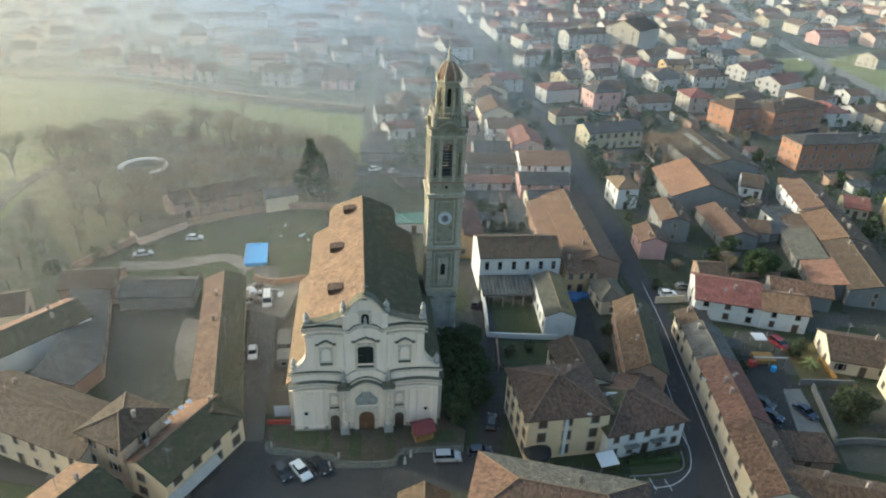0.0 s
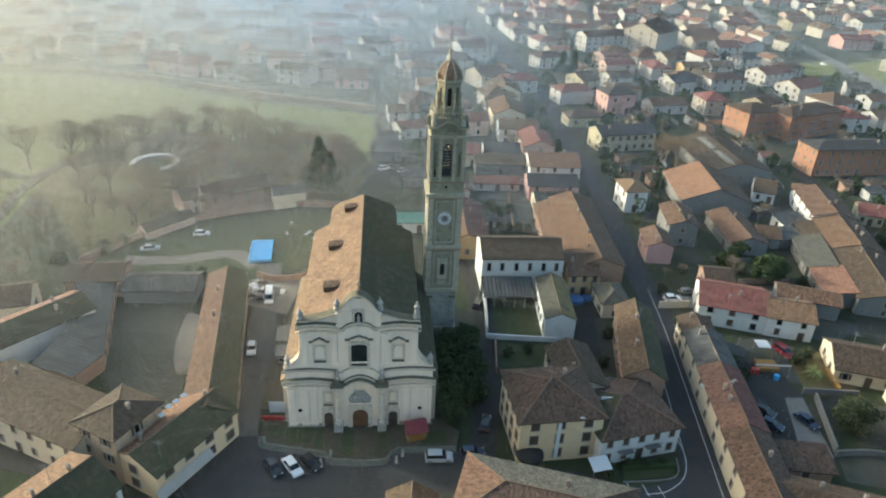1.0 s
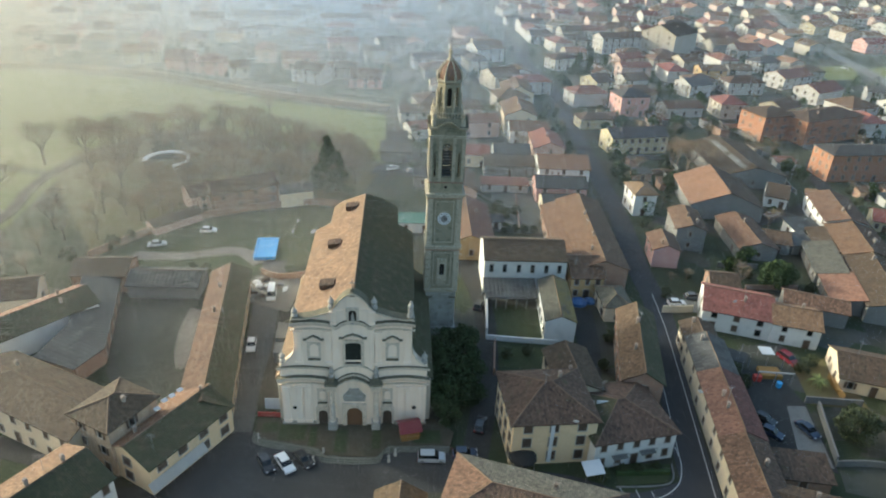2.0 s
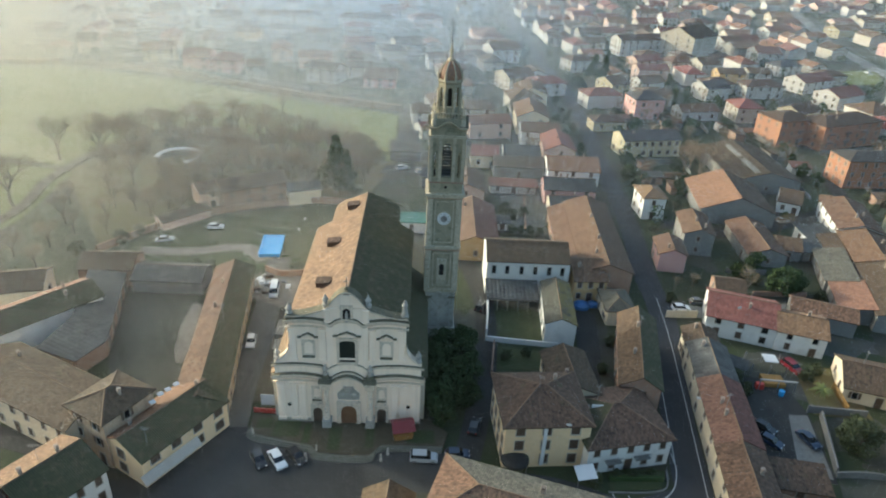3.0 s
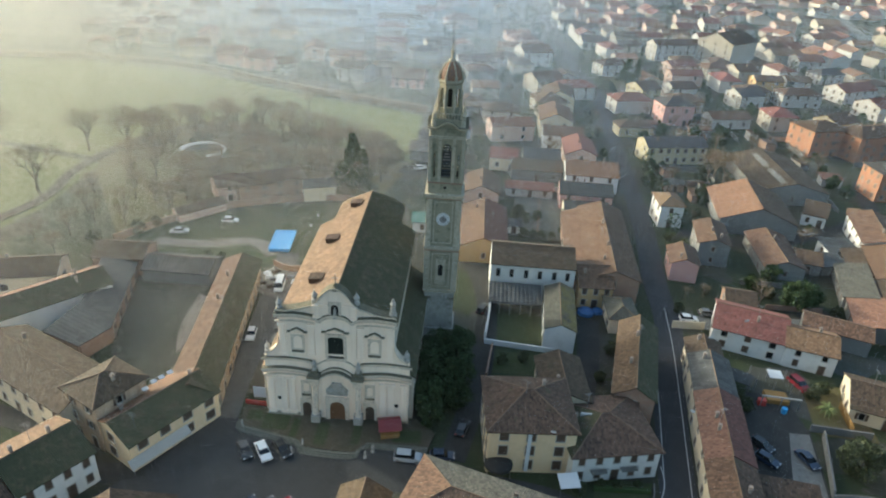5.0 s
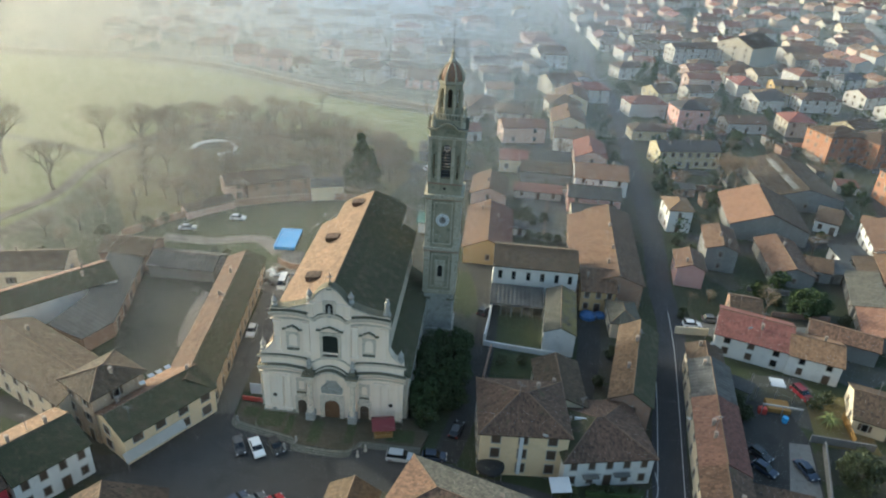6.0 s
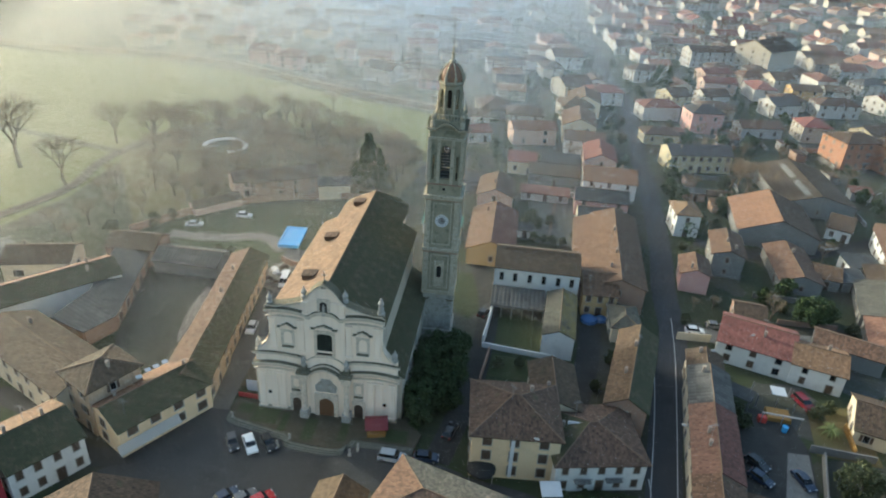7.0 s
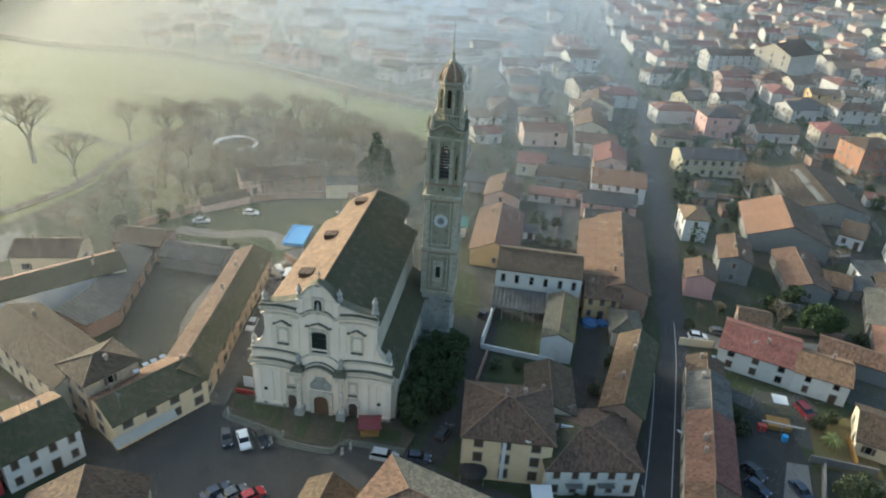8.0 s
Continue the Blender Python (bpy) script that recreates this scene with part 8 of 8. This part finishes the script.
for k in range(500):
    x, y = rng.uniform(46, 140), rng.uniform(136, 295)
    L, W = rng.uniform(3.5, 7), rng.uniform(3, 4.5)
    if made >= 16 or x > 60 + (y - 80) * 0.55 or not clear(x, y, 3.4):
        continue
    tl, what = rng.choice(((TILE_GREY, "grey sheet"), (TILE, "clay tiled"), (TILE_DARK, "brown tiled"), (TILE_RUST, "rust-brown")))
    house("shed", "small %s roofed shed in a back yard" % what, x, y, 12 + rng.choice((0, 90)) + rng.uniform(-8, 8), L, W, rng.uniform(2.2, 2.8), roof="shed", slope=0.16, tiles=tl, wall=rng.choice((GREY, BRICK, OFFWHITE)), win=(1, 0, 0, 0), floors=1, chimneys=0, over=0.3, category="shed", cap=False)
    made += 1

# ---- the village going on behind ----
rng = random.Random(11)


def blocked(x, y, r):
    if any((x - a) ** 2 + (y - b) ** 2 < (c + r - 2) ** 2 for a, b, c in HOUSES):
        return True
    street = [(46, 120), (43, 176), (36, 240), (31.5, 285), (24, 333), (14, 372), (0, 447), (-40, 650), (-80, 900)]
    for (xa, ya), (xb, yb) in zip(street, street[1:]):
        if ya - 5 <= y <= yb + 5 and abs(xa + (xb - xa) * (y - ya) / (yb - ya) - x) < r + 3.5:
            return True
    if 195 < x < 225 and y < 640 or (200 < x < 430 and 300 < y < 470) or (165 < x < 215 and 375 < y < 435):
        return True
    return x < -30 and y < 292 + 0.05 * (-x) or y < 160 or (x < 45 and y < 200) or (55 < x < 140 and 160 < y < 300)


proto = []
for wall, tiles, nm, rn in ((OFFWHITE, TILE, "white", "clay"), (BEIGE, TILE_DARK, "cream", "brown"), (SALMON, TILE_RED, "salmon", "red"), (OFFWHITE, TILE_DARK, "white", "brown"), (OCHRE, TILE, "ochre", "clay"), (OFFWHITE, TILE_RED, "white", "red"), (BEIGE, TILE_ORANGE, "cream", "orange"), (GREY, TILE, "grey", "clay")):
    i = len(proto)
    keep = len(HOUSES)
    proto.append(house("house", "%s village house with %s tiled roof" % (nm, rn), -6.0 + i, 1200 + i * 30, 0, 12 + i % 3 * 2, 9.5 + i % 2, 4.6 + (i % 3) * 0.7, "hip" if i % 2 == 1 else "gable", 0.38, wall, tiles, (2, 0, 1, 1), 2, "closed" if i % 2 else "plain", 1, fine=False, w=1.1, doors=0, group="village houses"))
    del HOUSES[keep:]
placed, FAR = 0, []
for row in range(30):
    for colm in range(46):
        gx, gy = (colm - 23) * 20.5, row * 21.0
        a = radians(17)
        x, y = gx * math.cos(a) - gy * math.sin(a) + rng.uniform(-4, 4) + 40, gx * math.sin(a) + gy * math.cos(a) + 235 + rng.uniform(-4, 4)
        if y < 205 or y > 800 or abs(x - 20) > 60 + y * 0.62 or blocked(x, y, 7) or rng.random() < 0.16 + (y > 520) * 0.2 + (x < -25) * 0.4:
            continue
        if y < 420 and placed < 170:
            copy_thing(proto[rng.randrange(8)], pose(x, y, 0, 0, 0, 17 + rng.choice((0, 0, 90, 180)) + rng.uniform(-7, 7)))
            placed += 1
        else:
            FAR.append((x, y, radians(17 + rng.choice((0, 90)) + rng.uniform(-7, 7)), rng.uniform(11, 18), rng.uniform(9, 13), rng.uniform(3.6, 6.4), rng.randrange(3), rng.randrange(4)))
        HOUSES.append((x, y, 8))
PANE = mesh_of("window", box(-0.55, 0.55, -0.06, 0.02, 0, 1.4), WOOD_BROWN)
FAR_CHIMNEY = mesh_of("chimney", chimney_mesh(1.0, 0.55), CHIMNEY)


def solid(name, pts, faces, mat):
    me = bpy.data.meshes.new(name)
    me.from_pydata(pts, [], faces)
    me.materials.append(mat)
    return me


FAR.sort(key=lambda f: f[1])
for x, y, a, L, W, h, wm, rm in FAR[:115]:
    wall, wn_ = ((OFFWHITE, "white"), (BEIGE, "cream"), (SALMON, "salmon"))[wm]
    tile, tn = ((TILE, "clay"), (TILE_DARK, "brown"), (TILE_RED, "red"), (TILE_ORANGE, "orange"))[rm]
    hs = thing("house", "%s far village house with %s tiled roof" % (wn_, tn), "house", pose(x, y, 0, 0, 0, math.degrees(a)), "village houses")
    e, r, o = W / 2, h + W * 0.21, 0.5
    part("wall", solid("wall", [(-L / 2, -e, -0.3), (L / 2, -e, -0.3), (L / 2, e, -0.3), (-L / 2, e, -0.3), (-L / 2, -e, h), (L / 2, -e, h), (L / 2, e, h), (-L / 2, e, h), (-L / 2, 0, r), (L / 2, 0, r)],
                       [(0, 1, 5, 4), (2, 3, 7, 6), (1, 2, 6, 9, 5), (3, 0, 4, 8, 7)], wall), None, hs)
    bm = slab(bmesh.new(), [(-L / 2 - o, -e - o, h - 0.1), (L / 2 + o, -e - o, h - 0.1), (L / 2 + o, 0, r + 0.2), (-L / 2 - o, 0, r + 0.2)], 0.18)
    slab(bm, [(L / 2 + o, e + o, h - 0.1), (-L / 2 - o, e + o, h - 0.1), (-L / 2 - o, 0, r + 0.2), (L / 2 + o, 0, r + 0.2)], 0.18)
    slope_uv(bm)
    rf = part("roof", bm, tile, hs)
    part("chimney", FAR_CHIMNEY, None, rf, m=pose(L * 0.2, 0.8, r - 0.2))
    for k in range(3):
        for z in (0.9, h * 0.55):
            part("window", PANE, None, hs, m=pose((k - 1) * L * 0.3, -e, z))
far_v, far_f, far_m = [], [], []
for x, y, a, L, W, h, wm, rm in FAR[115:]:
    ca, sa = math.cos(a), math.sin(a)

    def put(pts, faces, mats):
        b = len(far_v)
        far_v.extend((x + p[0] * ca - p[1] * sa, y + p[0] * sa + p[1] * ca, p[2]) for p in pts)
        far_f.extend(tuple(b + i for i in f) for f in faces)
        far_m.extend(mats)
    e, r, o = W / 2, h + W * 0.21, 0.5
    put([(-L / 2, -e, 0), (L / 2, -e, 0), (L / 2, e, 0), (-L / 2, e, 0), (-L / 2, -e, h), (L / 2, -e, h), (L / 2, e, h), (-L / 2, e, h), (-L / 2, 0, r), (L / 2, 0, r)],
        [(0, 1, 5, 4), (2, 3, 7, 6), (1, 2, 6, 9, 5), (3, 0, 4, 8, 7)], [wm] * 4)
    put([(-L / 2 - o, -e - o, h - 0.15), (L / 2 + o, -e - o, h - 0.15), (L / 2 + o, 0, r + 0.15), (-L / 2 - o, 0, r + 0.15), (L / 2 + o, e + o, h - 0.15), (-L / 2 - o, e + o, h - 0.15)], [(0, 1, 2, 3), (3, 2, 4, 5)], [3 + rm] * 2)
    for k in range(3):
        for z in (0.9, h * 0.55):
            wx = (k - 1) * L * 0.3
            put([(wx - 0.55, -e - 0.05, z), (wx + 0.55, -e - 0.05, z), (wx + 0.55, -e - 0.05, z + 1.4), (wx - 0.55, -e - 0.05, z + 1.4)], [(0, 1, 2, 3)], [7])
    put([(L * 0.2 + i, j, z) for z in (r - 0.8, r + 1.1) for i, j in ((-0.3, -0.3), (0.3, -0.3), (0.3, 0.3), (-0.3, 0.3))], [(0, 1, 5, 4), (1, 2, 6, 5), (2, 3, 7, 6), (3, 0, 4, 7), (4, 5, 6, 7)], [0] * 5)
me = bpy.data.meshes.new("far_village")
me.from_pydata(far_v, [], far_f)
for m in (OFFWHITE, BEIGE, SALMON, TILE, TILE_DARK, TILE_RED, TILE_ORANGE, WOOD_BROWN):
    me.materials.append(m)
me.polygons.foreach_set("material_index", far_m)
me.update()
tagged(new("far_village", me), "far white and cream village houses with clay roofs", "houses", "", "stuff")
count, FAR_TREES = 0, []
for k in range(6500):
    y = 165 + 500 * rng.random() ** 1.3
    x = 20 + rng.uniform(-1, 1) * (60 + y * 0.6)
    if count >= 1100 or (x < -28 and 200 < y < 290) or blocked(x, y, 0.5) and y > 200 or any((x - a) ** 2 + (y - b) ** 2 < (c + 1.0) ** 2 for a, b, c in HOUSES) or y < 200 and x < 48:
        continue
    if y < 330 and sum(1 for o in scene.objects if o.name.startswith("tree")) < 290:
        tree(rng.choice(("bush_far", "bush_far", "thin")), x, y, rng.uniform(0.5, 1.1) * (0.75 if y < 300 else 1), k, "village trees")
    else:
        FAR_TREES.append((x, y, rng.uniform(2.2, 6.0)))
    count += 1
verts, faces = [], []
for x, y, h in FAR_TREES:
    for k in range(70):
        a, s = rng.uniform(0, 6.283), rng.uniform(0.3, 0.65)
        t = rng.uniform(0.12, 1.0)
        rr = h * 0.5 * math.sin(math.pi * min(1, t * 0.9 + 0.1)) ** 0.6 * rng.uniform(0.4, 1)
        p = Vector((x + rr * math.cos(a), y + rr * math.sin(a), h * t * 1.15))
        u = Vector((rng.uniform(-1, 1), rng.uniform(-1, 1), rng.uniform(-0.6, 0.6))).normalized() * s
        v = u.cross(Vector((rng.uniform(-1, 1), rng.uniform(-1, 1), rng.uniform(-1, 1)))).normalized() * s * 0.7
        n = len(verts)
        verts += [p - u, p + v, p + u, p - v]
        faces.append((n, n + 1, n + 2, n + 3))
me = bpy.data.meshes.new("far_garden_trees")
me.from_pydata(verts, [], faces)
me.materials.append(LEAF_DARK)
tagged(new("far_garden_trees", me), "dark evergreen trees in far village gardens", "trees", "", "stuff")


# ---- low winter haze, imitated by very fine pale strands hanging in the air, thicker towards the fields ----
def mist_stuff(name, c):
    m, nt, b = nodes_of(name)
    b.inputs["Base Color"].default_value, b.inputs["Roughness"].default_value = (*c, 1), 1.0
    b.inputs["Specular IOR Level"].default_value = 0.0
    tl = nt.nodes.new("ShaderNodeBsdfTranslucent")
    tl.inputs["Color"].default_value = (*c, 1)
    mx = nt.nodes.new("ShaderNodeMixShader")
    nt.links.new(b.outputs[0], mx.inputs[1])
    nt.links.new(tl.outputs[0], mx.inputs[2])
    nt.links.new(mx.outputs[0], nt.nodes["Material Output"].inputs["Surface"])
    return m


# Strand colours carry haze light: warm near and left, bluish far and right.
MIST_WARM, MIST_COOL = mist_stuff("warm_haze_strands", (0.94, 0.90, 0.82)), mist_stuff("bluish_haze_strands", (0.74, 0.84, 0.98))
MIST_HEIGHT = 26.0
rs = np.random.RandomState(4)


def drift(x0, x1, y0, y1, count, long, finest):
    """Strands over one stretch of ground, level or upright: thicker to the left and far away, finer where the air is near."""
    x, y = rs.uniform(x0, x1, count), rs.uniform(y0, y1, count)
    upright = rs.uniform(0, 1, count) < 0.45
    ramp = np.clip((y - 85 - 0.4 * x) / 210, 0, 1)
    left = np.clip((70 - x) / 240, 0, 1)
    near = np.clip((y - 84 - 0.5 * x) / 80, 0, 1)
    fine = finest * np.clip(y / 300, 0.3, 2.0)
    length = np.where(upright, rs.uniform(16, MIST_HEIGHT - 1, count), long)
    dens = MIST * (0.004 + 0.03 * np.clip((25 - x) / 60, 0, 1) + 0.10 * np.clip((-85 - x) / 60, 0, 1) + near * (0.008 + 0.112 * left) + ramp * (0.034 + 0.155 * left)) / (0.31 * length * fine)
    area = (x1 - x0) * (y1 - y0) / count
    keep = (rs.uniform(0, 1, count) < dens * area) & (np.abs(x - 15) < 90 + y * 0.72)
    return np.stack([x, y, fine, length, upright], 1)[keep]


MIST = 0.70
mx_, my_, fine_, long_, up_ = np.concatenate([drift(-620, 400, 170, 680, 3200000, 60.0, 0.0045), drift(-200, 120, 55, 170, 700000, 26.0, 0.0045)]).T
n_ = len(mx_)
up_ = up_ > 0.5
z_ = np.where(up_, rs.uniform(0.0, 1.0, n_) * (MIST_HEIGHT - long_), rs.uniform(1.0, MIST_HEIGHT, n_))
base_ = np.stack([np.where(up_, mx_, mx_ - long_ / 2), my_, z_], 1)
run_ = np.stack([np.where(up_, 0, long_), rs.normal(0, 0.15, n_), np.where(up_, long_, rs.normal(0, 0.15, n_))], 1)
turn_ = rs.uniform(0, 2 * math.pi, n_)
wide_ = np.stack([np.where(up_, np.cos(turn_), 0), np.where(up_, np.sin(turn_), np.cos(turn_)), np.where(up_, 0, np.sin(turn_))], 1) * (fine_ / 2)[:, None]
co_ = np.stack([base_ - wide_, base_ + wide_, base_ + run_], 1)
me = bpy.data.meshes.new("mist")
me.vertices.add(3 * n_)
me.vertices.foreach_set("co", co_.astype(np.float32).ravel())
me.loops.add(3 * n_)
me.loops.foreach_set("vertex_index", np.arange(3 * n_, dtype=np.int32))
me.polygons.add(n_)
me.polygons.foreach_set("loop_start", np.arange(0, 3 * n_, 3, dtype=np.int32))
me.update()
me.validate()
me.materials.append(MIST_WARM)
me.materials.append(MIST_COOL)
# Share of bluish strands grows with distance and to the right, as haze tint.
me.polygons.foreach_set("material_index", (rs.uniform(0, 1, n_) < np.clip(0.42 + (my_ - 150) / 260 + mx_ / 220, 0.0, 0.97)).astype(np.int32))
tagged(new("mist", me), "fine pale strands imitating thin winter haze over fields and roofs", "mist", "", "stuff")
